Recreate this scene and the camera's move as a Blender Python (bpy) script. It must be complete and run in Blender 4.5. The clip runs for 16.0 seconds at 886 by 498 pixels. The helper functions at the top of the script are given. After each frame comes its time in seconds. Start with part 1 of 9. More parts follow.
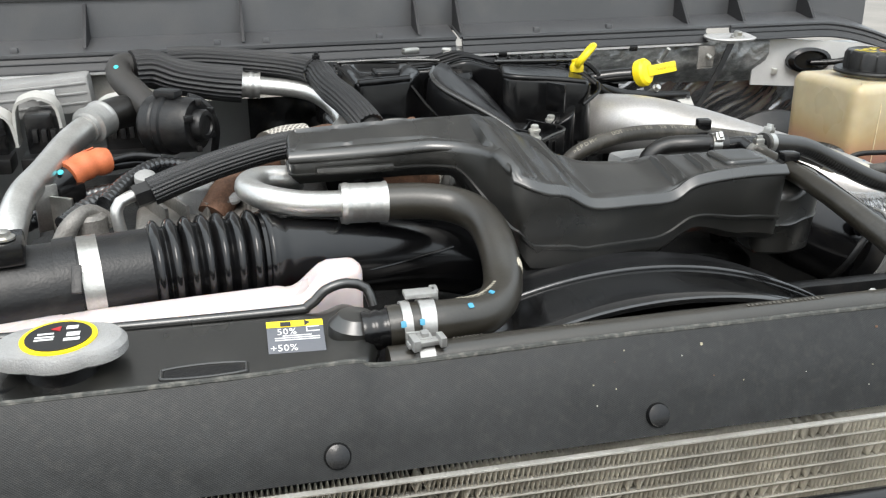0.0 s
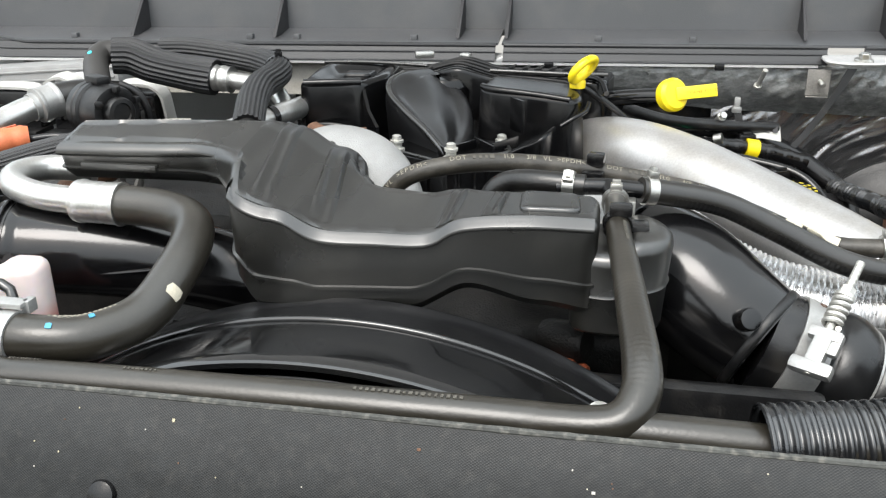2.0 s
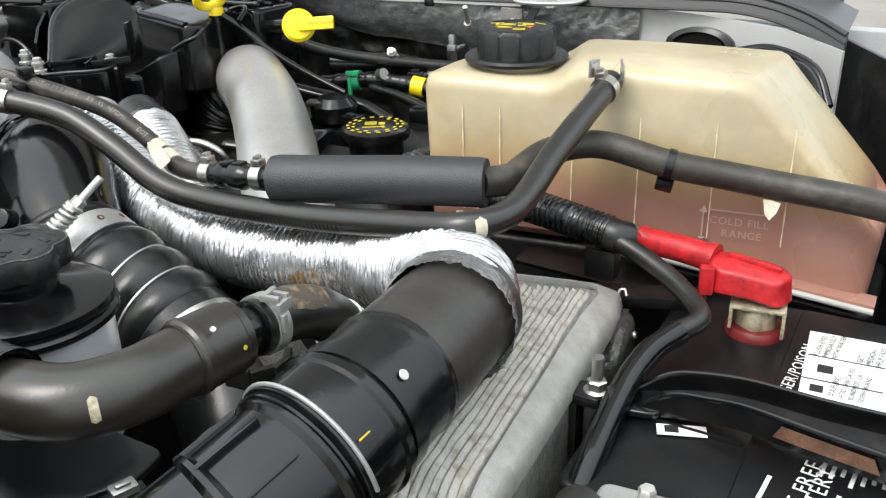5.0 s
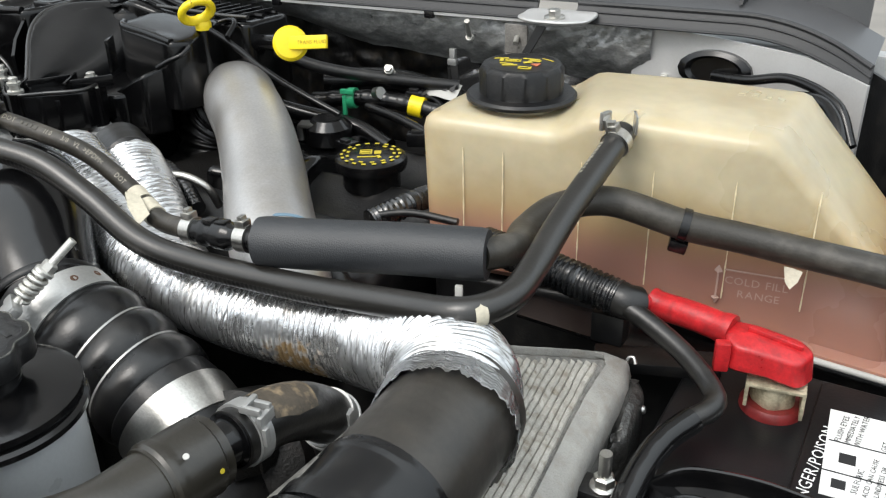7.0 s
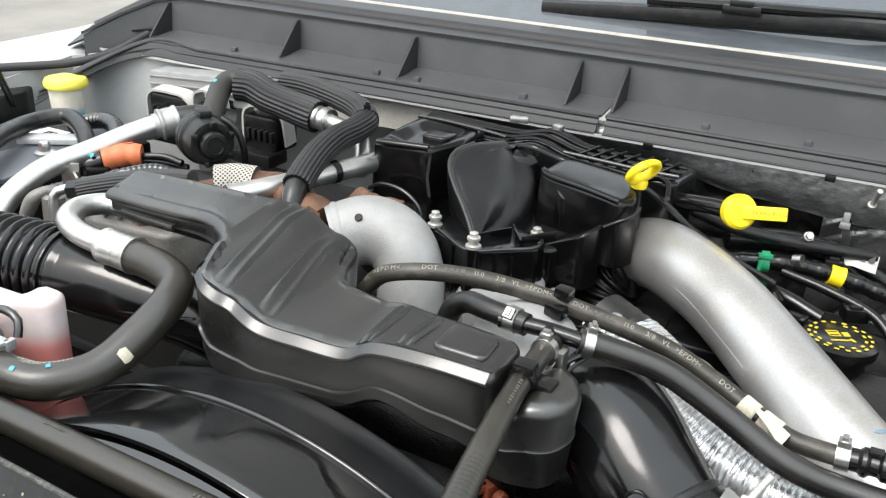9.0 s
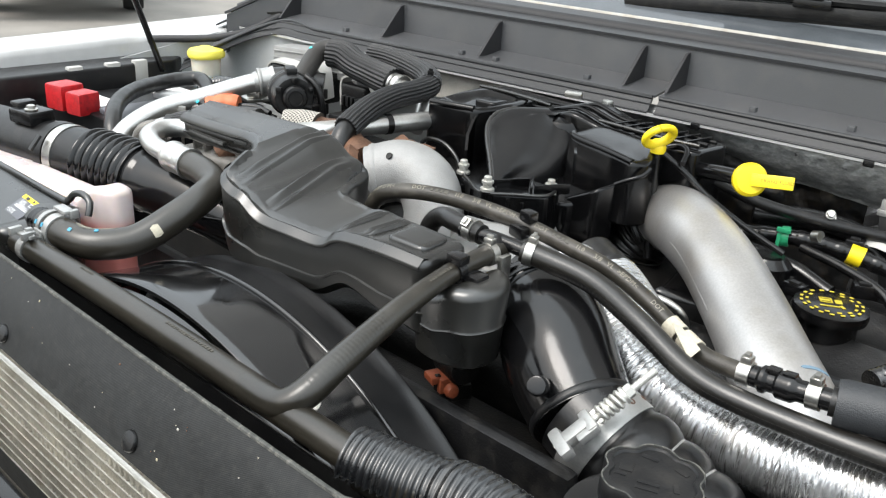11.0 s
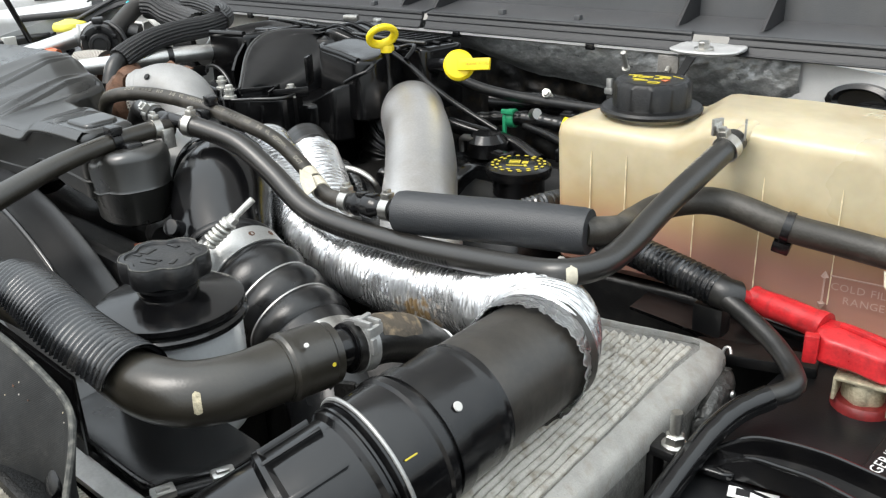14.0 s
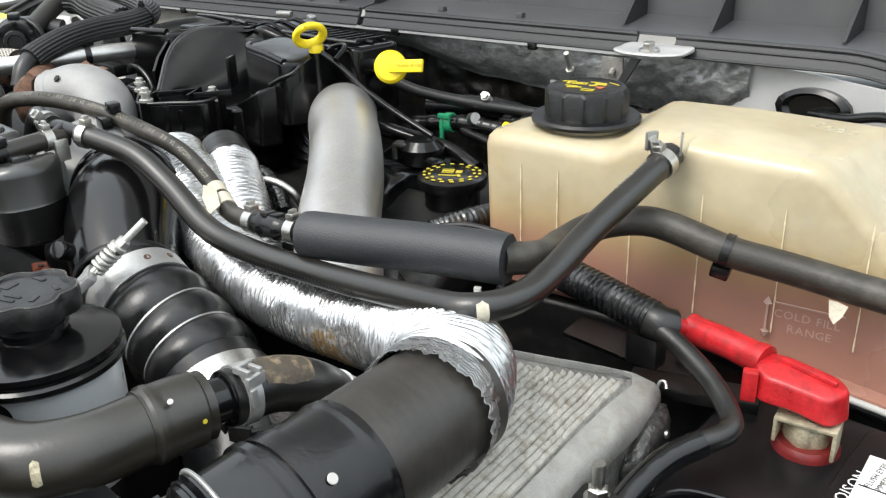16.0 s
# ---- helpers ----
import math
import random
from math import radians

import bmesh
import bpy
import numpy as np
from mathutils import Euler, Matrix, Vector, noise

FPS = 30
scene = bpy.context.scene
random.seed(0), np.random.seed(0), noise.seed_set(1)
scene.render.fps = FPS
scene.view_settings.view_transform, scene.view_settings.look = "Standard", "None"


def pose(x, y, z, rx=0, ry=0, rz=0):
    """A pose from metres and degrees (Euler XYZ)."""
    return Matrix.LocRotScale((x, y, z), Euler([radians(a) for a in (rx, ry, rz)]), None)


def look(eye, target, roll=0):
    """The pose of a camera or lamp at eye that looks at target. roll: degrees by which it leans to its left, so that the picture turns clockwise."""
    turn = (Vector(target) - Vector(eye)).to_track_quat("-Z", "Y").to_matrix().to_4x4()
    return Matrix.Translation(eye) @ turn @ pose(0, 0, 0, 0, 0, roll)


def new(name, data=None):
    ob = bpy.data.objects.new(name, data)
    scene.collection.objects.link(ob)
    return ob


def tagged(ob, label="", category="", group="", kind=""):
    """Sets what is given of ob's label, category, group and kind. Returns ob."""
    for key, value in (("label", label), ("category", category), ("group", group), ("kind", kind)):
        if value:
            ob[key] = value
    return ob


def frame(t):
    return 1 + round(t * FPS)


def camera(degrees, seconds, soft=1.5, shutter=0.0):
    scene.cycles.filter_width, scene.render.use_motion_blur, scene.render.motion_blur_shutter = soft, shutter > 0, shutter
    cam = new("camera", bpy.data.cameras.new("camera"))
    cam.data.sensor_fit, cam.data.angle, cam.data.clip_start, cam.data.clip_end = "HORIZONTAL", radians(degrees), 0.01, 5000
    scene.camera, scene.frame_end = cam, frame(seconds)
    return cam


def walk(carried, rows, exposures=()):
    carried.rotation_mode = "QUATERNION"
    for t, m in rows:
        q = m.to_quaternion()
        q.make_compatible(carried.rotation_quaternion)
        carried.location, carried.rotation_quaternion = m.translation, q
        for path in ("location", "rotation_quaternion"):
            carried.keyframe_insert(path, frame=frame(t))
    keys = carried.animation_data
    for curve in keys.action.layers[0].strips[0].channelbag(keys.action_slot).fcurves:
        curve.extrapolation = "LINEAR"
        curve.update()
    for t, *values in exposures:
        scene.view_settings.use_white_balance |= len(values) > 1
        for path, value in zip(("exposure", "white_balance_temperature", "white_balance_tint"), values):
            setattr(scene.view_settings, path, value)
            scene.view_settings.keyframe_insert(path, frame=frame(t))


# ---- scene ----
cam = camera(53.6, 16.0, soft=1.25)
PATH = [
    (0, (0.006, -0.027, 1.667), (0.432, 1.778, 0.917), 0.4),
    (0.5, (0.105, 0.005, 1.658), (0.377, 1.844, 0.921), -1.2),
    (1, (0.209, 0.04, 1.644), (0.382, 1.895, 0.916), 0.0),
    (1.5, (0.365, 0.068, 1.643), (0.284, 1.928, 0.915), -0.3),
    (2, (0.551, 0.082, 1.642), (0.188, 1.907, 0.91), -0.5),
    (2.5, (0.675, 0.064, 1.633), (0.159, 1.852, 0.899), -1.1),
    (3, (0.825, 0.029, 1.636), (0.203, 1.761, 0.854), -1.7),
    (3.5, (0.968, 0.055, 1.648), (0.286, 1.755, 0.846), -1.7),
    (4, (1.14, 0.135, 1.648), (0.373, 1.792, 0.832), -1.7),
    (4.5, (1.313, 0.257, 1.617), (0.421, 1.853, 0.805), -2.0),
    (4.7, (1.368, 0.288, 1.617), (0.454, 1.866, 0.797), -2.1),
    (6.8, (1.349, 0.409, 1.668), (0.442, 1.948, 0.769), -1.0),
    (7, (1.327, 0.399, 1.676), (0.425, 1.934, 0.763), -1.2),
    (7.5, (1.211, 0.357, 1.705), (0.344, 1.903, 0.78), -0.8),
    (8, (1.043, 0.311, 1.75), (0.194, 1.868, 0.825), -0.4),
    (8.5, (0.873, 0.238, 1.783), (0.047, 1.819, 0.878), -0.0),
    (9, (0.786, 0.189, 1.783), (-0.084, 1.796, 0.97), 3.4),
    (9.2, (0.761, 0.167, 1.771), (-0.138, 1.775, 0.992), 4.0),
    (11.3, (1.11, 0.201, 1.731), (-0.132, 1.566, 0.96), 3.2),
    (11.5, (1.155, 0.227, 1.729), (-0.093, 1.586, 0.957), 2.9),
    (12, (1.265, 0.28, 1.722), (0.0, 1.624, 0.952), 1.9),
    (12.5, (1.333, 0.32, 1.726), (0.036, 1.629, 0.948), -0.3),
    (13, (1.373, 0.342, 1.714), (0.043, 1.615, 0.934), -2.1),
    (13.5, (1.424, 0.349, 1.686), (0.088, 1.62, 0.911), -2.7),
    (14, (1.453, 0.337, 1.65), (0.168, 1.659, 0.875), -2.2),
    (14.5, (1.459, 0.33, 1.625), (0.206, 1.685, 0.855), -1.9),
    (15, (1.448, 0.329, 1.627), (0.196, 1.68, 0.846), -2.3),
    (15.5, (1.418, 0.33, 1.625), (0.162, 1.682, 0.854), -2.4),
    (16, (1.439, 0.432, 1.648), (0.203, 1.787, 0.851), -1.8),
]
walk(cam, [(t, look(eye, target, roll)) for t, eye, target, roll in PATH],
     [(0, 1.00), (0.5, 1.21), (1.5, 1.25), (2.5, 1.27), (3.5, 1.17), (4, 1.05), (4.5, 1.02), (7, 0.72), (7.5, 0.80), (8, 1.04), (8.5, 1.16), (9, 1.20), (11.5, 1.07), (12.5, 1.02), (14.5, 1.01), (15.2, 1.01), (16, 0.97)])

# ---- light: overcast daylight ----
world = bpy.data.worlds.new("overcast_sky")
scene.world = world
world.use_nodes = True
_nt = world.node_tree
_sky = _nt.nodes.new("ShaderNodeTexSky")
_sky.sky_type, _sky.sun_disc = "NISHITA", False
_sky.sun_elevation, _sky.sun_rotation = radians(52), radians(200)
_sky.air_density, _sky.dust_density, _sky.ozone_density = 1.0, 4.0, 0.6
_bg = _nt.nodes["Background"]
_mixw = _nt.nodes.new("ShaderNodeMix")
_mixw.data_type = "RGBA"
_mixw.inputs["Factor"].default_value = 0.72
# an overcast sky is about three times as bright overhead as at the horizon
_dir = _nt.nodes.new("ShaderNodeTexCoord")
_sep = _nt.nodes.new("ShaderNodeSeparateXYZ")
_nt.links.new(_dir.outputs["Generated"], _sep.inputs[0])
_grad = _nt.nodes.new("ShaderNodeMapRange")
_grad.inputs["From Min"].default_value, _grad.inputs["From Max"].default_value = 0.0, 1.0
_grad.inputs["To Min"].default_value, _grad.inputs["To Max"].default_value = 4.0, 13.6
_nt.links.new(_sep.outputs["Z"], _grad.inputs["Value"])
_grey = _nt.nodes.new("ShaderNodeCombineColor")
for _ch, _k in (("Red", 0.935), ("Green", 1.0), ("Blue", 1.015)):
    _scaled = _nt.nodes.new("ShaderNodeMath")
    _scaled.operation = "MULTIPLY"
    _scaled.inputs[1].default_value = _k
    _nt.links.new(_grad.outputs[0], _scaled.inputs[0])
    _nt.links.new(_scaled.outputs[0], _grey.inputs[_ch])
_nt.links.new(_grey.outputs["Color"], _mixw.inputs["B"])
_nt.links.new(_sky.outputs["Color"], _mixw.inputs["A"])
_nt.links.new(_mixw.outputs["Result"], _bg.inputs["Color"])
_bg.inputs["Strength"].default_value = 0.13
sun = new("sun", bpy.data.lights.new("sun", "SUN"))
sun.data.energy, sun.data.angle, sun.data.color = 1.0, radians(25), (1, 0.97, 0.93)
sun.matrix_world = look((0, 0, 10), (1.5, 6.5, 0))


# ---- materials ----
def mat(name, color, rough=0.5, metal=0.0, vary=0.25, scale=30.0, fine=400.0, bump=0.1, dust=0.0, dust_color=(0.30, 0.27, 0.23),
        coat=0.0, rough_vary=0.12, spec=0.5, bump_scale=None, stretch=None):
    m = bpy.data.materials.new(name)
    m.use_nodes = True
    n, l = m.node_tree.nodes, m.node_tree.links
    b = n["Principled BSDF"]
    co = n.new("ShaderNodeTexCoord")
    src = co.outputs["Object"]
    if stretch:
        mp = n.new("ShaderNodeMapping")
        mp.inputs["Scale"].default_value = stretch
        l.new(src, mp.inputs["Vector"])
        src = mp.outputs["Vector"]

    def noisy(s, detail=4):
        t = n.new("ShaderNodeTexNoise")
        t.inputs["Scale"].default_value, t.inputs["Detail"].default_value = s, detail
        l.new(src, t.inputs["Vector"])
        return t.outputs["Fac"]

    def math_(op, a, c):
        t = n.new("ShaderNodeMath")
        t.operation = op
        for k, v in enumerate((a, c)):
            if hasattr(v, "is_output"):
                l.new(v, t.inputs[k])
            else:
                t.inputs[k].default_value = v
        return t.outputs[0]

    big, small = noisy(scale), noisy(fine, 2)
    f = math_("ADD", math_("MULTIPLY", big, 0.65), math_("MULTIPLY", small, 0.35))
    ramp = n.new("ShaderNodeValToRGB")
    e = ramp.color_ramp.elements
    e[0].position, e[1].position = 0.32, 0.68
    e[0].color = (*[c * (1 - vary) for c in color], 1)
    e[1].color = (*[min(1, c * (1 + vary)) for c in color], 1)
    l.new(f, ramp.inputs["Fac"])
    out = ramp.outputs["Color"]
    if dust > 0:
        specks = n.new("ShaderNodeValToRGB")
        specks.color_ramp.elements[0].position, specks.color_ramp.elements[1].position = 0.50, 0.72
        l.new(noisy(scale * 1.7, 8), specks.inputs["Fac"])
        mx = n.new("ShaderNodeMix")
        mx.data_type = "RGBA"
        l.new(math_("MULTIPLY", specks.outputs["Color"], dust), mx.inputs["Factor"])
        l.new(out, mx.inputs["A"])
        mx.inputs["B"].default_value = (*dust_color, 1)
        out = mx.outputs["Result"]
    l.new(out, b.inputs["Base Color"])
    l.new(math_("ADD", math_("MULTIPLY", math_("SUBTRACT", big, 0.5), rough_vary * 2), rough), b.inputs["Roughness"])
    b.inputs["Metallic"].default_value = metal
    b.inputs["Coat Weight"].default_value = coat
    b.inputs["Coat Roughness"].default_value = 0.15
    b.inputs["Specular IOR Level"].default_value = spec
    if bump > 0:
        bp = n.new("ShaderNodeBump")
        bp.inputs["Strength"].default_value, bp.inputs["Distance"].default_value = bump, 0.002
        l.new(noisy(bump_scale, 3) if bump_scale else small, bp.inputs["Height"])
        l.new(bp.outputs["Normal"], b.inputs["Normal"])
    return m


BLACK = mat("black_moulded_plastic", (0.0042, 0.0042, 0.0046), 0.24, vary=0.3, bump=0.05, dust=0.02, spec=0.48)
ENGBLK = mat("deep_black_moulding", (0.0030, 0.0030, 0.0033), 0.17, vary=0.3, bump=0.03, dust=0.01, spec=0.38)
GLOSS = mat("black_gloss_plastic", (0.0038, 0.0038, 0.0042), 0.15, vary=0.3, bump=0.03, dust=0.015, spec=0.5)
BOXPL = mat("satin_black_plastic", (0.0100, 0.0099, 0.0090), 0.29, vary=0.35, scale=14, bump=0.02, dust=0.24, dust_color=(0.065, 0.062, 0.054), spec=1.0, rough_vary=0.16, stretch=(1, 0.45, 1))
SATIN = mat("satin_shroud_plastic", (0.0075, 0.0076, 0.0082), 0.34, vary=0.3, scale=14, bump=0.06, dust=0.10, dust_color=(0.06, 0.06, 0.06), spec=0.5)
FANPL = mat("fan_shroud_plastic", (0.0065, 0.0066, 0.0070), 0.10, vary=0.3, scale=18, bump=0.05, bump_scale=30, dust=0.06, dust_color=(0.09, 0.085, 0.07), rough_vary=0.20, spec=0.85, stretch=(0.6, 2.5, 1))
MATTE = mat("dull_black_plastic", (0.0050, 0.0050, 0.0054), 0.40, vary=0.3, bump=0.14, dust=0.04, spec=0.46)
RUBBER = mat("black_rubber", (0.0058, 0.0055, 0.0052), 0.36, vary=0.25, scale=22, bump=0.1, dust=0.04, spec=0.6)
OLDRUB = mat("dusty_rubber", (0.026, 0.023, 0.018), 0.45, vary=0.3, scale=25, bump=0.15, dust=0.15)
FOAM = mat("foam_sleeve_rubber", (0.017, 0.019, 0.022), 0.52, vary=0.2, scale=12, bump=0.3, fine=900, dust=0.12, dust_color=(0.07, 0.07, 0.07), spec=0.7)
LOBE = mat("satin_rubber_boot", (0.0060, 0.0060, 0.0064), 0.30, vary=0.3, scale=20, bump=0.06, dust=0.05, spec=0.5)
LOOM = mat("split_loom_plastic", (0.0060, 0.0065, 0.0075), 0.26, vary=0.2, bump=0.05, dust=0.06, spec=1.0)
COWL = mat("grey_cowl_plastic", (0.058, 0.060, 0.064), 0.46, vary=0.12, scale=9, bump=0.15, fine=700, dust=0.06, spec=0.8)
LIPRUB = mat("grey_sealing_rubber", (0.030, 0.031, 0.033), 0.46, vary=0.22, scale=20, bump=0.12, fine=600, dust=0.12, dust_color=(0.09, 0.09, 0.09), stretch=(0.15, 1, 4))
SEAL = mat("seal_rubber_and_shaded_webs", (0.022, 0.022, 0.024), 0.6, vary=0.2, bump=0.2)
ALU = mat("bright_aluminium", (0.60, 0.595, 0.575), 0.34, metal=0.92, vary=0.14, scale=40, bump=0.10, dust=0.10, dust_color=(0.33, 0.30, 0.25))
CASTAL = mat("cast_aluminium", (0.31, 0.31, 0.305), 0.55, metal=0.25, vary=0.14, scale=35, fine=700, bump=0.35, dust=0.15)
CHARGE = mat("dull_aluminium_pipe", (0.48, 0.47, 0.46), 0.40, metal=0.74, vary=0.18, scale=9, bump=0.06, dust=0.32, dust_color=(0.27, 0.21, 0.13))
STEEL = mat("zinc_steel", (0.55, 0.54, 0.51), 0.34, metal=1, vary=0.2, bump=0.1)
BOLT = mat("pale_bolt_metal", (0.62, 0.61, 0.57), 0.42, metal=0.8, vary=0.1, bump=0.1)
RUST = mat("rusty_heat_shield", (0.15, 0.080, 0.050), 0.6, metal=0.5, vary=0.5, scale=60, bump=0.3, dust=0.3, dust_color=(0.12, 0.06, 0.035))
YELLOW = mat("yellow_plastic", (0.86, 0.66, 0.012), 0.38, vary=0.06, bump=0.03)
PALEYEL = mat("yellow_washer_cap", (0.85, 0.75, 0.10), 0.45, vary=0.06, bump=0.05)
RED = mat("red_boot_plastic", (0.46, 0.016, 0.020), 0.36, vary=0.30, scale=70, bump=0.12, dust=0.55, dust_color=(0.16, 0.012, 0.014), rough_vary=0.2)
ORANGE = mat("orange_connector", (0.55, 0.15, 0.06), 0.5, vary=0.15, bump=0.05)
# orange dimmed in colour, for a plug that sits in shade
DIMORANGE = mat("dimmed_orange_plastic", (0.30, 0.075, 0.032), 0.5, vary=0.3, bump=0.1, dust=0.3, dust_color=(0.05, 0.03, 0.02))
GREEN = mat("green_clip", (0.03, 0.35, 0.16), 0.4, vary=0.1, bump=0.03)
BLUE = mat("blue_plastic", (0.06, 0.28, 0.42), 0.5, vary=0.1, bump=0.03)
WHITE = mat("white_plastic", (0.46, 0.455, 0.43), 0.5, vary=0.08, bump=0.08, dust=0.15)
CREAM = mat("paint_mark_tape", (0.52, 0.48, 0.38), 0.7, vary=0.2, fine=300, bump=0.3)
LABELW = mat("white_print", (0.75, 0.75, 0.74), 0.5, vary=0.04, bump=0.0)
LABELB = mat("black_print", (0.012, 0.012, 0.013), 0.5, vary=0.05, bump=0.0)
LABELG = mat("grey_sticker", (0.10, 0.105, 0.12), 0.4, vary=0.08, bump=0.02)
PRINTY = mat("yellow_print", (0.55, 0.44, 0.03), 0.5, vary=0.1, bump=0.0)
PRINTG = mat("hose_print", (0.075, 0.070, 0.058), 0.7, vary=0.3, fine=300, bump=0.0)
PRINTH = mat("clear_hose_print", (0.27, 0.25, 0.20), 0.7, vary=0.3, fine=300, bump=0.0)
SPRING = mat("grey_zinc_spring_steel", (0.40, 0.40, 0.39), 0.40, metal=0.6, vary=0.15, bump=0.1)
OILRUB = mat("oily_black_rubber", (0.0105, 0.0095, 0.0080), 0.33, vary=0.3, scale=16, bump=0.07, dust=0.10, dust_color=(0.05, 0.043, 0.033), spec=0.75)
BRONZE = mat("bronze_black_rubber", (0.020, 0.0175, 0.013), 0.33, vary=0.3, scale=18, bump=0.06, dust=0.10, dust_color=(0.07, 0.06, 0.045), spec=0.7)
GREASY = mat("greasy_cast_alloy", (0.20, 0.19, 0.175), 0.5, metal=0.3, vary=0.35, scale=30, bump=0.4, dust=0.25, dust_color=(0.08, 0.06, 0.045))
PAINT = mat("silver_body_paint", (0.56, 0.56, 0.555), 0.35, metal=0.2, vary=0.06, bump=0.03, coat=0.4)
INNER = mat("grey_painted_metal", (0.40, 0.41, 0.41), 0.5, vary=0.12, scale=12, bump=0.08, dust=0.15)
IRON = mat("dark_engine_metal", (0.010, 0.0095, 0.009), 0.5, metal=0.4, vary=0.4, scale=30, bump=0.4, dust=0.15, dust_color=(0.07, 0.06, 0.05))
DARK = mat("dark_engine_plastic", (0.0036, 0.0036, 0.004), 0.42, vary=0.4, bump=0.2, dust=0.05)
BATT = mat("battery_case_black", (0.0068, 0.0070, 0.0076), 0.34, vary=0.25, scale=12, bump=0.06, dust=0.06, dust_color=(0.07, 0.07, 0.07), spec=0.25)
FINS = mat("dirty_condenser_fins", (0.56, 0.53, 0.46), 0.45, metal=0.35, vary=0.3, scale=18, bump=0.1, dust=0.40, dust_color=(0.22, 0.17, 0.11))
TUBES = mat("condenser_tube_metal", (0.66, 0.64, 0.59), 0.36, metal=0.8, vary=0.15, scale=25, bump=0.1, dust=0.2, dust_color=(0.3, 0.25, 0.18))
COOLER = mat("weathered_cooler_aluminium", (0.44, 0.42, 0.375), 0.58, metal=0.15, vary=0.22, scale=60, fine=900, bump=0.5, bump_scale=650, dust=0.85, dust_color=(0.20, 0.165, 0.115))
COOLBASE = mat("darker_cooler_casting", (0.22, 0.215, 0.20), 0.60, metal=0.30, vary=0.45, scale=45, fine=500, bump=0.9, bump_scale=300, dust=0.5, dust_color=(0.09, 0.08, 0.065))
RAIL = mat("bare_grey_aluminium", (0.33, 0.323, 0.30), 0.55, metal=0.18, vary=0.18, scale=55, fine=900, bump=0.4, bump_scale=500, dust=0.55, dust_color=(0.25, 0.22, 0.18))
PSBODY = mat("clear_white_reservoir", (0.58, 0.60, 0.61), 0.30, vary=0.06, bump=0.02)
ASPHALT = mat("asphalt", (0.20, 0.185, 0.165), 0.85, vary=0.25, scale=1.5, fine=120, bump=0.5, dust=0.1)
GLASS = mat("dark_windscreen", (0.085, 0.095, 0.105), 0.06, vary=0.1, bump=0.0, rough_vary=0.02)
TYRE = mat("tyre_rubber", (0.014, 0.014, 0.014), 0.8, vary=0.3, bump=0.3)
CARPAINT = mat("white_car_paint", (0.62, 0.62, 0.62), 0.3, vary=0.05, bump=0.0, coat=0.5)
HOODUN = mat("painted_hood_underside", (0.62, 0.62, 0.62), 0.40, vary=0.10, scale=6, bump=0.03)
BENT = mat("grey_brown_moulded_hose", (0.030, 0.028, 0.026), 0.55, vary=0.15, bump=0.1)
DUSTY = mat("dusty_painted_metal", (0.42, 0.40, 0.36), 0.55, vary=0.2, scale=22, bump=0.1, dust=0.5, dust_color=(0.30, 0.25, 0.19))
CUFFRUB = mat("brown_black_rubber", (0.027, 0.024, 0.020), 0.40, vary=0.3, scale=40, fine=260, bump=0.08, dust=0.10, dust_color=(0.09, 0.07, 0.05), spec=0.6)
SANDY = mat("sand_stained_rubber", (0.06, 0.048, 0.034), 0.65, vary=0.4, scale=60, bump=0.2, dust=0.9, dust_color=(0.30, 0.22, 0.13))
SCUFF = mat("scuffed_sheet_edge", (0.045, 0.046, 0.042), 0.7, vary=0.5, scale=120, bump=0.2, dust=0.5, dust_color=(0.22, 0.21, 0.18))
MOULDLINE = mat("pale_mould_line", (0.78, 0.68, 0.46), 0.5, vary=0.2, scale=90, bump=0)
PITTED = mat("pitted_casting", (0.075, 0.075, 0.072), 0.4, metal=0.6, vary=0.5, scale=160, bump=0.9, bump_scale=220)
DULLRED = mat("dirty_dark_red_plastic", (0.16, 0.014, 0.014), 0.4, vary=0.3, scale=60, bump=0.1, dust=0.3, dust_color=(0.05, 0.03, 0.025))
GRAVEL = mat("corroded_terminal_metal", (0.47, 0.42, 0.30), 0.6, metal=0.5, vary=0.4, scale=120, bump=0.5)


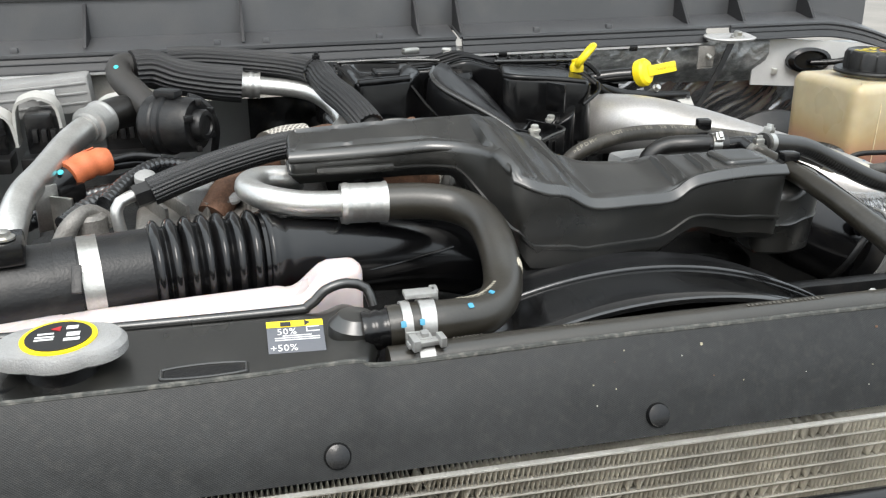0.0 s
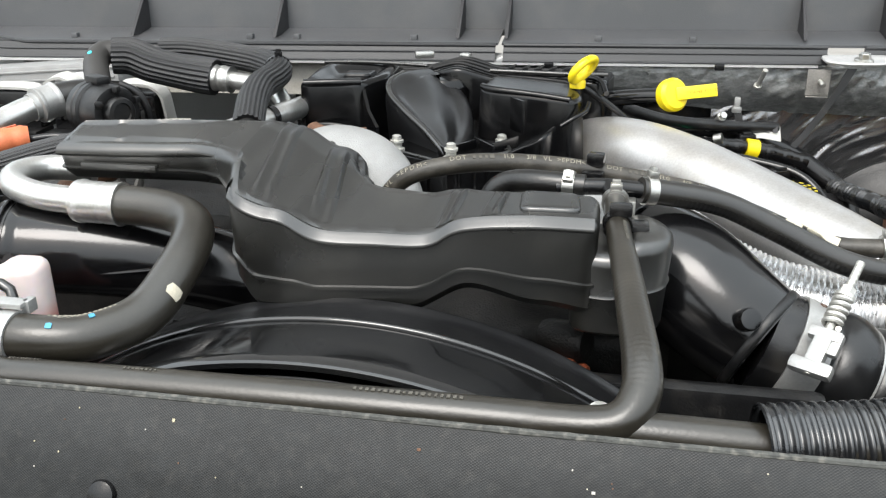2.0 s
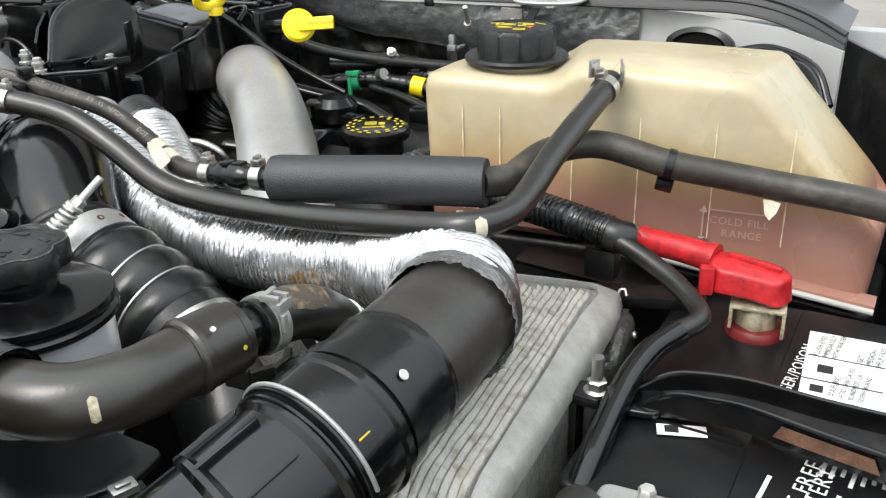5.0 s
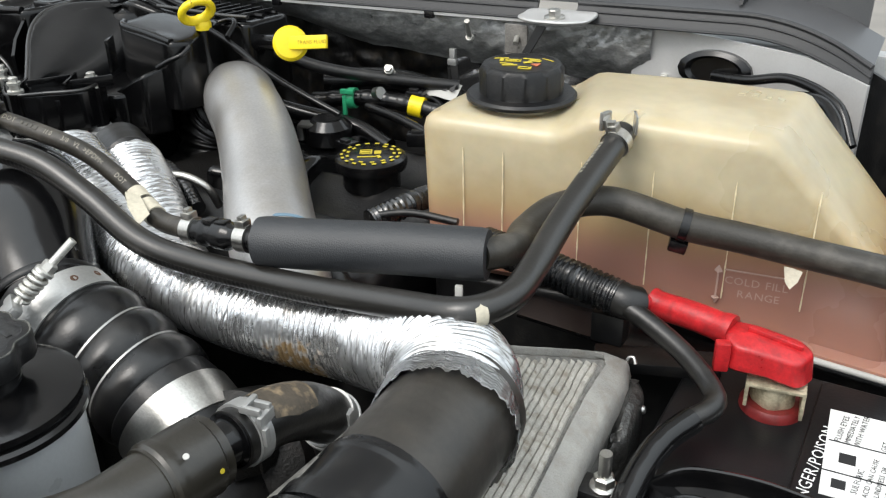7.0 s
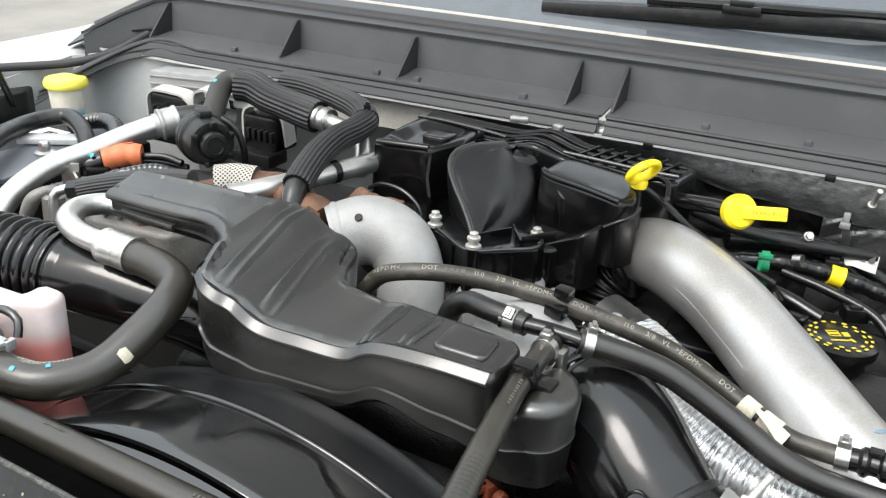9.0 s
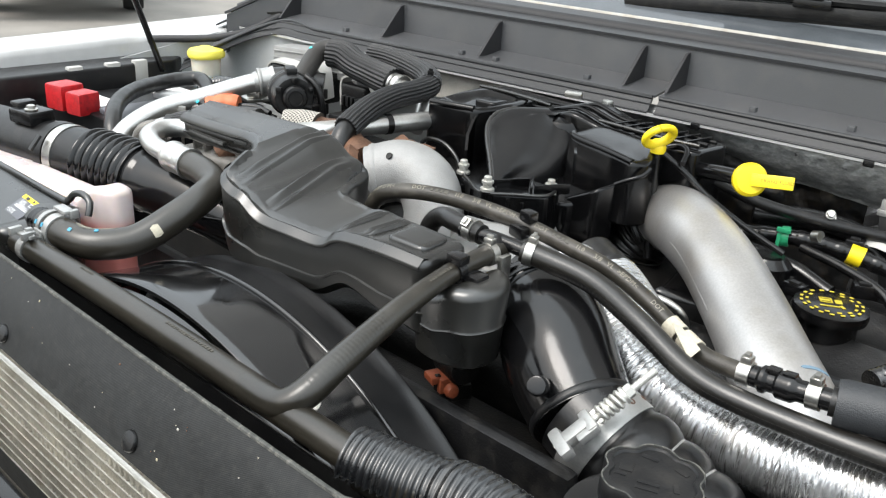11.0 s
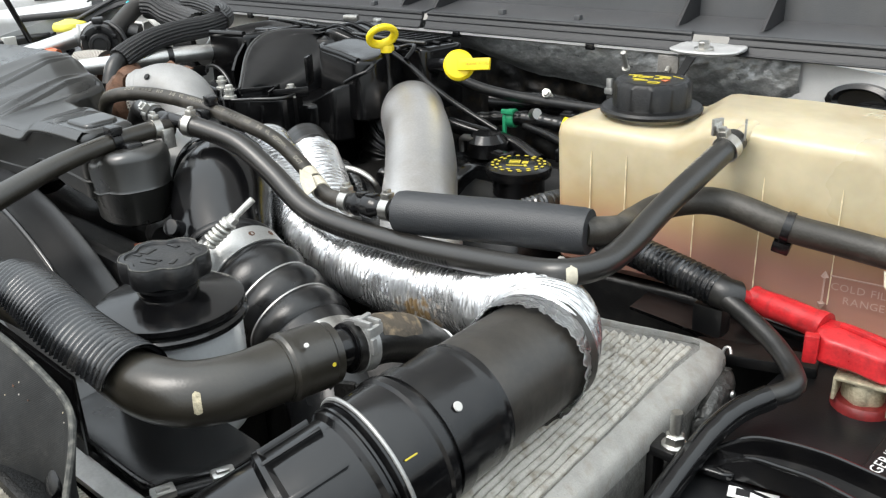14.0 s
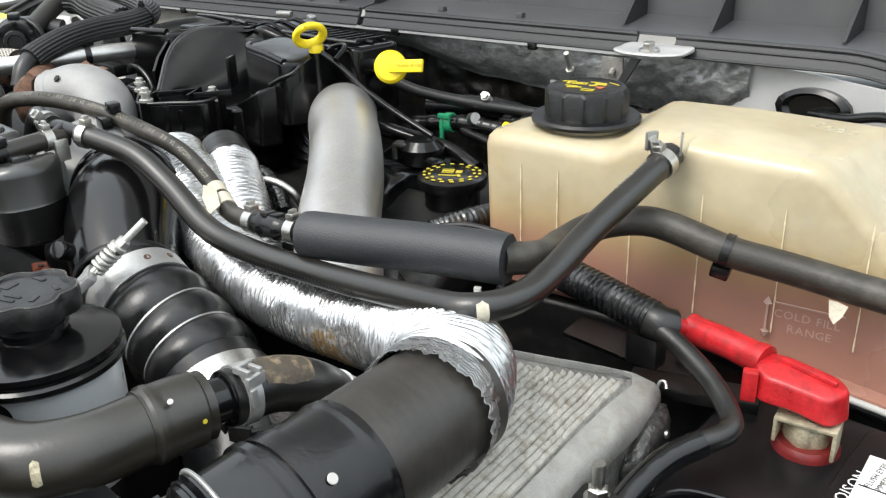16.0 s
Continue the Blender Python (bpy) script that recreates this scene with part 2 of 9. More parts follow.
def sheet_material():
    """Rubber sheet with a small woven diamond relief."""
    m = mat("woven_rubber_sheet", (0.0112, 0.0119, 0.0122), 0.50, spec=0.44, vary=0.50, scale=90, fine=650, dust=0.22, dust_color=(0.055, 0.052, 0.046), bump=0.0)
    n, l = m.node_tree.nodes, m.node_tree.links
    b = n["Principled BSDF"]
    co = n.new("ShaderNodeTexCoord")
    threads = []
    for sx in (1, -1):
        mp = n.new("ShaderNodeMapping")
        mp.inputs["Scale"].default_value = (sx, 0.5, 1.3)
        l.new(co.outputs["Object"], mp.inputs["Vector"])
        w = n.new("ShaderNodeTexWave")
        w.wave_type, w.bands_direction = "BANDS", "DIAGONAL"
        w.inputs["Scale"].default_value, w.inputs["Distortion"].default_value = 300, 0.4
        l.new(mp.outputs["Vector"], w.inputs["Vector"])
        threads.append(w.outputs["Fac"])
    pile = n.new("ShaderNodeMath")
    pile.operation = "MULTIPLY"
    l.new(threads[0], pile.inputs[0])
    l.new(threads[1], pile.inputs[1])
    bp = n.new("ShaderNodeBump")
    bp.inputs["Strength"].default_value, bp.inputs["Distance"].default_value = 0.18, 0.0008
    l.new(pile.outputs[0], bp.inputs["Height"])
    l.new(bp.outputs["Normal"], b.inputs["Normal"])
    # shade is painted into the weave's colour: pits darker than knots
    cr = n.new("ShaderNodeValToRGB")
    cr.color_ramp.elements[0].position, cr.color_ramp.elements[1].position = 0.05, 0.75
    cr.color_ramp.elements[0].color, cr.color_ramp.elements[1].color = (0.92, 0.92, 0.92, 1), (1.08, 1.08, 1.08, 1)
    l.new(pile.outputs[0], cr.inputs["Fac"])
    mx = n.new("ShaderNodeMix")
    mx.data_type, mx.blend_type = "RGBA", "MULTIPLY"
    mx.inputs["Factor"].default_value = 1.0
    l.new(b.inputs["Base Color"].links[0].from_socket, mx.inputs["A"])
    l.new(cr.outputs["Color"], mx.inputs["B"])
    l.new(mx.outputs["Result"], b.inputs["Base Color"])
    return m


def foil_material(name, color, scale, strength, rough, dirt=0.3, stretch=(1, 1, 1)):
    m = mat(name, color, rough, metal=1, vary=0.18, scale=25, bump=0.0, dust=dirt, dust_color=(0.20, 0.15, 0.10), rough_vary=0.15)
    n, l = m.node_tree.nodes, m.node_tree.links
    co = n.new("ShaderNodeTexCoord")
    mp = n.new("ShaderNodeMapping")
    mp.inputs["Scale"].default_value = stretch
    l.new(co.outputs["Object"], mp.inputs["Vector"])
    v = n.new("ShaderNodeTexVoronoi")
    v.feature = "SMOOTH_F1"
    v.inputs["Scale"].default_value, v.inputs["Smoothness"].default_value = scale, 0.35
    l.new(mp.outputs["Vector"], v.inputs["Vector"])
    no = n.new("ShaderNodeTexNoise")
    no.inputs["Scale"].default_value, no.inputs["Detail"].default_value = scale * 1.3, 6
    l.new(mp.outputs["Vector"], no.inputs["Vector"])
    ad = n.new("ShaderNodeMath")
    l.new(v.outputs["Distance"], ad.inputs[0])
    l.new(no.outputs["Fac"], ad.inputs[1])
    bp = n.new("ShaderNodeBump")
    bp.inputs["Strength"].default_value, bp.inputs["Distance"].default_value = strength, 0.004
    l.new(ad.outputs[0], bp.inputs["Height"])
    l.new(bp.outputs["Normal"], n["Principled BSDF"].inputs["Normal"])
    return m


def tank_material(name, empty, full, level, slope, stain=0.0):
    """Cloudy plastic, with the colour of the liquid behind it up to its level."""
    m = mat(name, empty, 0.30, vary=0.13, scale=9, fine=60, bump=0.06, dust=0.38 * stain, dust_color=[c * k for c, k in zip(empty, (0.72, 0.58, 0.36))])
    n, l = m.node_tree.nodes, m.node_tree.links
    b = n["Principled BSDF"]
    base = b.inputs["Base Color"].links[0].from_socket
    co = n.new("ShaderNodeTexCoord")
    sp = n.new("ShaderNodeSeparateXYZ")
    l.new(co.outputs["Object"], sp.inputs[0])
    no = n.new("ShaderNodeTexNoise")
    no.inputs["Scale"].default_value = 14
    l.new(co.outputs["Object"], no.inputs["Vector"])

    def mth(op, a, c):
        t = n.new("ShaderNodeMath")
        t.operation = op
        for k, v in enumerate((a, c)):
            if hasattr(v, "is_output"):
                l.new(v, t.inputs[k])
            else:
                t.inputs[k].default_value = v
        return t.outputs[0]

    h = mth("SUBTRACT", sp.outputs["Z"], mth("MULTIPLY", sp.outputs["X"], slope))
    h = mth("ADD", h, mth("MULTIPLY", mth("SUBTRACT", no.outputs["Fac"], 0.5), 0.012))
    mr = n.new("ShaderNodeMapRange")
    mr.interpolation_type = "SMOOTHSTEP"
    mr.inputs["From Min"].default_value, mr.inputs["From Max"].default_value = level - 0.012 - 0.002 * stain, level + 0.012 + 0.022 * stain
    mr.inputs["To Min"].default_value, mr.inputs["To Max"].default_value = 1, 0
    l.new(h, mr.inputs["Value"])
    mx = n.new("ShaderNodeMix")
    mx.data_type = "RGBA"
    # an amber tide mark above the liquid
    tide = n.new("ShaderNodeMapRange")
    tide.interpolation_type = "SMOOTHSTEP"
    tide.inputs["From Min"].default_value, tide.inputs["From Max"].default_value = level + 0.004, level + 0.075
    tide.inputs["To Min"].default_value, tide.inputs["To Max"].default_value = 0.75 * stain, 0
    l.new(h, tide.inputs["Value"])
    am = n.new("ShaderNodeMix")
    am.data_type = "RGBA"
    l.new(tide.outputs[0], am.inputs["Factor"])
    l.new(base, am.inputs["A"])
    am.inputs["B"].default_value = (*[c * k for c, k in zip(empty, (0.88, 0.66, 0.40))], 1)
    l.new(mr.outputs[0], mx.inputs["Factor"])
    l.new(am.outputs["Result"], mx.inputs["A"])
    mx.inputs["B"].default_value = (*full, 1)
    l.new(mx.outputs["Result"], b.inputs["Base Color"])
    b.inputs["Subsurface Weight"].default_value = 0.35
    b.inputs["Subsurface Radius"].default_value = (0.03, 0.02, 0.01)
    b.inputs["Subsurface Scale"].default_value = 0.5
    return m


SHEET = sheet_material()


def sleeve_foil():
    """Foil sleeve, crinkled in fine rings round its hose."""
    m = mat("crinkled_foil_sleeve", (0.68, 0.685, 0.69), 0.27, metal=0.94, vary=0.16, scale=18, bump=0.0, dust=0.30, dust_color=(0.30, 0.24, 0.16), rough_vary=0.15)
    n, l = m.node_tree.nodes, m.node_tree.links
    uv = n.new("ShaderNodeUVMap")
    uv.uv_map = "hose"
    hs = []
    for sc in ((300, 16, 1), (800, 50, 1)):
        mp = n.new("ShaderNodeMapping")
        mp.inputs["Scale"].default_value = sc
        l.new(uv.outputs["UV"], mp.inputs["Vector"])
        no = n.new("ShaderNodeTexNoise")
        no.inputs["Scale"].default_value, no.inputs["Detail"].default_value, no.inputs["Distortion"].default_value = 1.0, 4, 0.8
        l.new(mp.outputs["Vector"], no.inputs["Vector"])
        hs.append(no.outputs["Fac"])
    ad = n.new("ShaderNodeMath")
    l.new(hs[0], ad.inputs[0])
    l.new(hs[1], ad.inputs[1])
    rings = n.new("ShaderNodeTexWave")
    rings.wave_type, rings.bands_direction = "BANDS", "X"
    rings.inputs["Scale"].default_value, rings.inputs["Distortion"].default_value = 104, 1.6
    rings.inputs["Detail"].default_value, rings.inputs["Detail Scale"].default_value = 3, 2.0
    l.new(uv.outputs["UV"], rings.inputs["Vector"])
    soft = n.new("ShaderNodeMath")
    soft.operation = "MULTIPLY_ADD"
    soft.inputs[1].default_value = 0.45
    l.new(rings.outputs["Fac"], soft.inputs[0])
    l.new(ad.outputs[0], soft.inputs[2])
    bp = n.new("ShaderNodeBump")
    bp.inputs["Strength"].default_value, bp.inputs["Distance"].default_value = 0.55, 0.0012
    l.new(soft.outputs[0], bp.inputs["Height"])
    b = n["Principled BSDF"]
    l.new(bp.outputs["Normal"], b.inputs["Normal"])
    # low spots of the finer ring noise are darker in colour
    cr = n.new("ShaderNodeValToRGB")
    cr.color_ramp.elements[0].position, cr.color_ramp.elements[1].position = 0.33, 0.43
    cr.color_ramp.elements[0].color = (0.40, 0.39, 0.38, 1)
    l.new(hs[1], cr.inputs["Fac"])
    mx = n.new("ShaderNodeMix")
    mx.data_type, mx.blend_type = "RGBA", "MULTIPLY"
    mx.inputs["Factor"].default_value = 1.0
    l.new(b.inputs["Base Color"].links[0].from_socket, mx.inputs["A"])
    l.new(cr.outputs["Color"], mx.inputs["B"])
    l.new(mx.outputs["Result"], b.inputs["Base Color"])
    # a patch of brown road grime on the under side of the long duct
    co = n.new("ShaderNodeTexCoord")
    far = n.new("ShaderNodeVectorMath")
    far.operation = "DISTANCE"
    far.inputs[1].default_value = (0.925, 0.850, 1.262)
    l.new(co.outputs["Object"], far.inputs[0])
    fade = n.new("ShaderNodeMapRange")
    fade.inputs["From Min"].default_value, fade.inputs["From Max"].default_value = 0.018, 0.060
    fade.inputs["To Min"].default_value, fade.inputs["To Max"].default_value = 0.34, -0.2
    l.new(far.outputs["Value"], fade.inputs["Value"])
    grit = n.new("ShaderNodeTexNoise")
    grit.inputs["Scale"].default_value, grit.inputs["Detail"].default_value = 130, 5
    l.new(co.outputs["Object"], grit.inputs["Vector"])
    both = n.new("ShaderNodeMath")
    l.new(fade.outputs[0], both.inputs[0])
    l.new(grit.outputs["Fac"], both.inputs[1])
    edge = n.new("ShaderNodeMapRange")
    edge.inputs["From Min"].default_value, edge.inputs["From Max"].default_value = 0.62, 0.80
    l.new(both.outputs[0], edge.inputs["Value"])
    dirt = n.new("ShaderNodeMix")
    dirt.data_type = "RGBA"
    l.new(edge.outputs[0], dirt.inputs["Factor"])
    l.new(mx.outputs["Result"], dirt.inputs["A"])
    dirt.inputs["B"].default_value = (0.22, 0.15, 0.075, 1)
    l.new(dirt.outputs["Result"], b.inputs["Base Color"])
    dull = n.new("ShaderNodeMapRange")
    dull.inputs["To Min"].default_value, dull.inputs["To Max"].default_value = 0.94, 0.2
    l.new(edge.outputs[0], dull.inputs["Value"])
    l.new(dull.outputs[0], b.inputs["Metallic"])
    return m


def weave_material(name="braided_sleeve", low=(0.0036, 0.0036, 0.0039), high=(0.013, 0.013, 0.014), size=200, rough=0.42, relief=0.5):
    """A woven sleeve: two crossing sets of fine threads along the hose."""
    m = mat(name, high, rough, vary=0.2, bump=0.0, spec=0.7)
    n, l = m.node_tree.nodes, m.node_tree.links
    uv = n.new("ShaderNodeUVMap")
    uv.uv_map = "hose"
    out = []
    for s in (1, -1):
        mp = n.new("ShaderNodeMapping")
        mp.inputs["Scale"].default_value = (1, s, 1)
        l.new(uv.outputs["UV"], mp.inputs["Vector"])
        w = n.new("ShaderNodeTexWave")
        w.wave_type, w.bands_direction = "BANDS", "DIAGONAL"
        w.inputs["Scale"].default_value, w.inputs["Distortion"].default_value = size, 0.3
        l.new(mp.outputs["Vector"], w.inputs["Vector"])
        out.append(w.outputs["Fac"])
    mul = n.new("ShaderNodeMath")
    mul.operation = "MAXIMUM"
    l.new(out[0], mul.inputs[0])
    l.new(out[1], mul.inputs[1])
    b = n["Principled BSDF"]
    bp = n.new("ShaderNodeBump")
    bp.inputs["Strength"].default_value, bp.inputs["Distance"].default_value = relief, 0.0012
    l.new(mul.outputs[0], bp.inputs["Height"])
    l.new(bp.outputs["Normal"], b.inputs["Normal"])
    cr = n.new("ShaderNodeValToRGB")
    cr.color_ramp.elements[0].position, cr.color_ramp.elements[1].position = 0.45, 0.85
    cr.color_ramp.elements[0].color, cr.color_ramp.elements[1].color = (*low, 1), (*high, 1)
    l.new(mul.outputs[0], cr.inputs["Fac"])
    l.new(cr.outputs["Color"], b.inputs["Base Color"])
    return m


WEAVE = weave_material()
WRAP = weave_material("woven_heat_wrap_cloth", (0.055, 0.048, 0.040), (0.48, 0.45, 0.40), 105, 0.75, 0.9)
FOIL = sleeve_foil()
INSUL = mat("glossy_dark_film", (0.24, 0.24, 0.245), 0.20, metal=0.85, vary=0.35, scale=16, bump=0.25, bump_scale=120, dust=0.30, dust_color=(0.16, 0.15, 0.14), rough_vary=0.12, spec=0.9)
# foil with the shade below the cowl put into its dark colour
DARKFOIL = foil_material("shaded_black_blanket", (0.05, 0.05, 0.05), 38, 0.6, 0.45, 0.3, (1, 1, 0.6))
ROLL = mat("scratched_grey_foil", (0.235, 0.240, 0.238), 0.33, metal=0.40, vary=0.35, scale=110, fine=500, bump=0.5, bump_scale=220, dust=0.50, dust_color=(0.46, 0.455, 0.44), stretch=(0.6, 1, 1.0), spec=0.8)
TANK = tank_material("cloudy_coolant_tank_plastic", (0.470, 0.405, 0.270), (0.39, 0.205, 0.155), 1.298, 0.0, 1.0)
PINK = tank_material("pale_reservoir_plastic", (0.62, 0.54, 0.53), (0.55, 0.20, 0.18), 1.326, 0.0)


# ---- building helpers ----
def finish(bm, name, material, angle=38.0):
    bmesh.ops.recalc_face_normals(bm, faces=bm.faces[:])
    lim = radians(angle)
    for f in bm.faces:
        f.smooth = True
    for e in bm.edges:
        if len(e.link_faces) == 2 and e.calc_face_angle(0) > lim:
            e.smooth = False
    me = bpy.data.meshes.new(name)
    bm.to_mesh(me)
    bm.free()
    me.materials.append(material)
    return me


def thing(name, label, category, at=(0, 0, 0), group="", kind=""):
    """An empty at the thing's base; its parts hang under it."""
    ob = new(name)
    ob.empty_display_size = 0.02
    ob.location = at
    return tagged(ob, label, category, group, kind)


def solo(name, bm, material, label, category, group="", kind="", angle=38.0):
    return tagged(new(name, finish(bm, name, material, angle)), label, category, group, kind)


def part(name, bm, material, parent, label="", angle=38.0):
    ob = new(name, finish(bm, name, material, angle))
    ob.parent = parent
    if parent.type == "EMPTY":
        ob.matrix_parent_inverse = Matrix.Translation(-Vector(parent.location))
    if label:
        ob["label"] = label
    return ob


def add(bm, *others):
    for o in others:
        me = bpy.data.meshes.new("tmp")
        o.to_mesh(me)
        o.free()
        bm.from_mesh(me)
        bpy.data.meshes.remove(me)
    return bm


def smooth_path(pts, step=0.006):
    """Catmull-Rom through the points, in even steps."""
    p = [Vector(q) for q in pts]
    if len(p) == 2:
        n = max(2, int((p[1] - p[0]).length / step))
        return [p[0].lerp(p[1], k / n) for k in range(n + 1)]
    ext = [2 * p[0] - p[1]] + p + [2 * p[-1] - p[-2]]
    out = []
    for a, b, c, d in zip(ext, ext[1:], ext[2:], ext[3:]):
        n = max(2, int((c - b).length / step))
        for k in range(n):
            t = k / n
            out.append(0.5 * ((2 * b) + (c - a) * t + (2 * a - 5 * b + 4 * c - d) * t * t + (3 * b - a - 3 * c + d) * t ** 3))
    return out + [p[-1]]


def frames(path):
    """Tangent and two normals at each point, carried along without twist."""
    tang = []
    for i in range(len(path)):
        tang.append((path[min(i + 1, len(path) - 1)] - path[max(i - 1, 0)]).normalized())
    u = Vector((0, 0, 1))
    u = (u - u.dot(tang[0]) * tang[0])
    u = u.normalized() if u.length > 0.05 else Vector((1, 0, 0)).cross(tang[0]).normalized()
    out = []
    for t in tang:
        u = (u - u.dot(t) * t).normalized()
        out.append((t, u, t.cross(u)))
    return out


def tube(pts, r, n=18, step=0.006, prof=None, rib=0, rib_depth=0.08, flat=1.0, caps=True):
    """A round hose or pipe. prof(s): the radius's factor at arc length s; rib: lengthwise ribs; flat: the upright axis's factor."""
    path = smooth_path(pts, step)
    fr = frames(path)
    bm = bmesh.new()
    s, rings, arcs = 0.0, [], []
    for i, (p, (t, u, v)) in enumerate(zip(path, fr)):
        if i:
            s += (p - path[i - 1]).length
        arcs.append(s)
        k = prof(s) if prof else 1.0
        ring = []
        for j in range(n):
            a = 2 * math.pi * j / n
            q = r * k * (1 + (rib_depth * math.cos(rib * a) if rib else 0))
            ring.append(bm.verts.new(p + u * (math.cos(a) * q * flat) + v * (math.sin(a) * q)))
        rings.append(ring)
    uv = bm.loops.layers.uv.new("hose")
    girth = 2 * math.pi * r / n
    for i, (a, b) in enumerate(zip(rings, rings[1:])):
        s0, s1 = arcs[i], arcs[i + 1]
        for j in range(n):
            f = bm.faces.new((a[j], a[(j + 1) % n], b[(j + 1) % n], b[j]))
            for lp, c in zip(f.loops, ((s0, j * girth), (s0, (j + 1) * girth), (s1, (j + 1) * girth), (s1, j * girth))):
                lp[uv].uv = c
    if caps:
        bm.faces.new(rings[0][::-1])
        bm.faces.new(rings[-1])
    return bm


def channel(pts, r, a0, a1, n=26, step=0.001, prof=None, thick=0.0014, splay=0.0):
    """A split pipe: part of a round wall along a path, from angle a0 to a1 round it, in degrees from straight up;
    splay: how far its open edge bends outwards."""
    path = smooth_path(pts, step)
    bm = bmesh.new()
    s, prev = 0.0, None
    for i, (p, (t, u, v)) in enumerate(zip(path, frames(path))):
        s += (p - path[i - 1]).length if i else 0
        k = prof(s) if prof else 1.0
        cur = []
        for rr in (r * k, r * k - thick):
            angles = [radians(a0 + (a1 - a0) * j / n) for j in range(n + 1)]
            cur += [bm.verts.new(p + (u * math.cos(a) + v * math.sin(a)) * rr * (1 + splay * max(0, (a - 0.5) / 1.1) ** 1.5)) for a in (angles if rr == r * k else angles[::-1])]
        if prev:
            m = len(cur)
            for j in range(m):
                bm.faces.new((prev[j], prev[(j + 1) % m], cur[(j + 1) % m], cur[j]))
        prev = cur
    return bm


def even(pts, n):
    """n + 1 points evenly spread along a polyline's own count of points."""
    out = []
    for k in range(n + 1):
        f = k / n * (len(pts) - 1)
        i = min(len(pts) - 2, int(f))
        out.append(pts[i].lerp(pts[i + 1], f - i))
    return out


def loft(rails, n=24):
    """A skin over several smooth rails, from the first rail to the last."""
    cols = [even(smooth_path(r, 0.003), n) for r in rails]
    bm = bmesh.new()
    rows = []
    for k in range(n + 1):
        rows.append([bm.verts.new(q) for q in even(smooth_path([c[k] for c in cols], 0.002), 4 * len(cols))])
    for a, b in zip(rows, rows[1:]):
        for j in range(len(a) - 1):
            bm.faces.new((a[j], a[j + 1], b[j + 1], b[j]))
    return bm


def length(pts, step=0.006):
    p = smooth_path(pts, step)
    return sum((b - a).length for a, b in zip(p, p[1:]))


def along(pts, s, step=0.004):
    """Place, tangent and normals at arc length s of a smooth path."""
    p = smooth_path(pts, step)
    fr = frames(p)
    d = 0.0
    for i in range(1, len(p)):
        seg = (p[i] - p[i - 1]).length
        if d + seg >= s:
            return p[i - 1].lerp(p[i], (s - d) / seg), fr[i]
        d += seg
    return p[-1], fr[-1]


def nearest(pts, q):
    """Arc length of the place on a smooth path nearest to q."""
    p, best, s = smooth_path(pts, 0.004), (9.0, 0.0), 0.0
    for i, v in enumerate(p):
        s += (v - p[i - 1]).length if i else 0
        best = min(best, ((v - Vector(q)).length, s))
    return best[1]


def cut(pts, s0, s1, n=6):
    """The stretch of a path between two arc lengths."""
    return [along(pts, s0 + (s1 - s0) * k / n)[0] for k in range(n + 1)]


def band(pts, s, r, width, ear=True, wall=0.0012, n=28):
    """A hose clamp round a path: a thin band and its screw block."""
    c = cut(pts, s - width / 2, s + width / 2, 3)
    bm = tube(c, r + wall, n=n, step=width / 4)
    p, (t, u, v) = along(pts, s)
    if ear:
        for k, (a, b, h) in enumerate(((0.0, 0.9, 0.006), (0.0, 0.45, 0.0095))):
            add(bm, block(p + u * (r + wall + h / 2 - 0.001), (width * b, 0.010 - 0.003 * k, h), 0.0008, Matrix((t, v, u)).transposed()))
    return bm


def block(c, size, bev=0.001, rot=None, seg=2):
    """A box with rounded edges; rot: a 3 x 3 matrix, or degrees about z."""
    bm = bmesh.new()
    bmesh.ops.create_cube(bm, size=1)
    bmesh.ops.scale(bm, vec=size, verts=bm.verts[:])
    if bev > 0:
        bmesh.ops.bevel(bm, geom=bm.edges[:], offset=min(bev, min(size) * 0.45), segments=seg, affect="EDGES", profile=0.6)
    if rot is not None:
        m = rot if isinstance(rot, Matrix) else Matrix.Rotation(radians(rot), 3, "Z")
        bmesh.ops.rotate(bm, cent=(0, 0, 0), matrix=m.to_3x3(), verts=bm.verts[:])
    bmesh.ops.translate(bm, vec=Vector(c), verts=bm.verts[:])
    return bm


def axis_matrix(c, axis):
    return Matrix.Translation(c) @ Vector(axis).to_track_quat("Z", "Y").to_matrix().to_4x4()


def lathe(prof, c, axis=(0, 0, 1), n=32, wob=None):
    """Turned shape: prof is (radius, height) from one end to the other; wob(angle, height) scales the radius."""
    bm = bmesh.new()
    m = axis_matrix(c, axis)
    rings = []
    for r, h in prof:
        ring = []
        for j in range(n):
            a = 2 * math.pi * j / n
            q = max(r, 1e-5) * (wob(a, h) if wob else 1)
            ring.append(bm.verts.new(m @ Vector((q * math.cos(a), q * math.sin(a), h))))
        rings.append(ring)
    for a, b in zip(rings, rings[1:]):
        for j in range(n):
            bm.faces.new((a[j], a[(j + 1) % n], b[(j + 1) % n], b[j]))
    bm.faces.new(rings[0][::-1])
    bm.faces.new(rings[-1])
    return bm


def hexbolt(c, axis=(0, 0, 1), r=0.0065, h=0.008, flange=1.5):
    bm = lathe([(r * flange, 0), (r * flange, h * 0.25), (r * 1.1, h * 0.35)], c, axis, 20)
    return add(bm, lathe([(r, h * 0.3), (r, h * 0.9), (r * 0.8, h)], c, axis, 6))


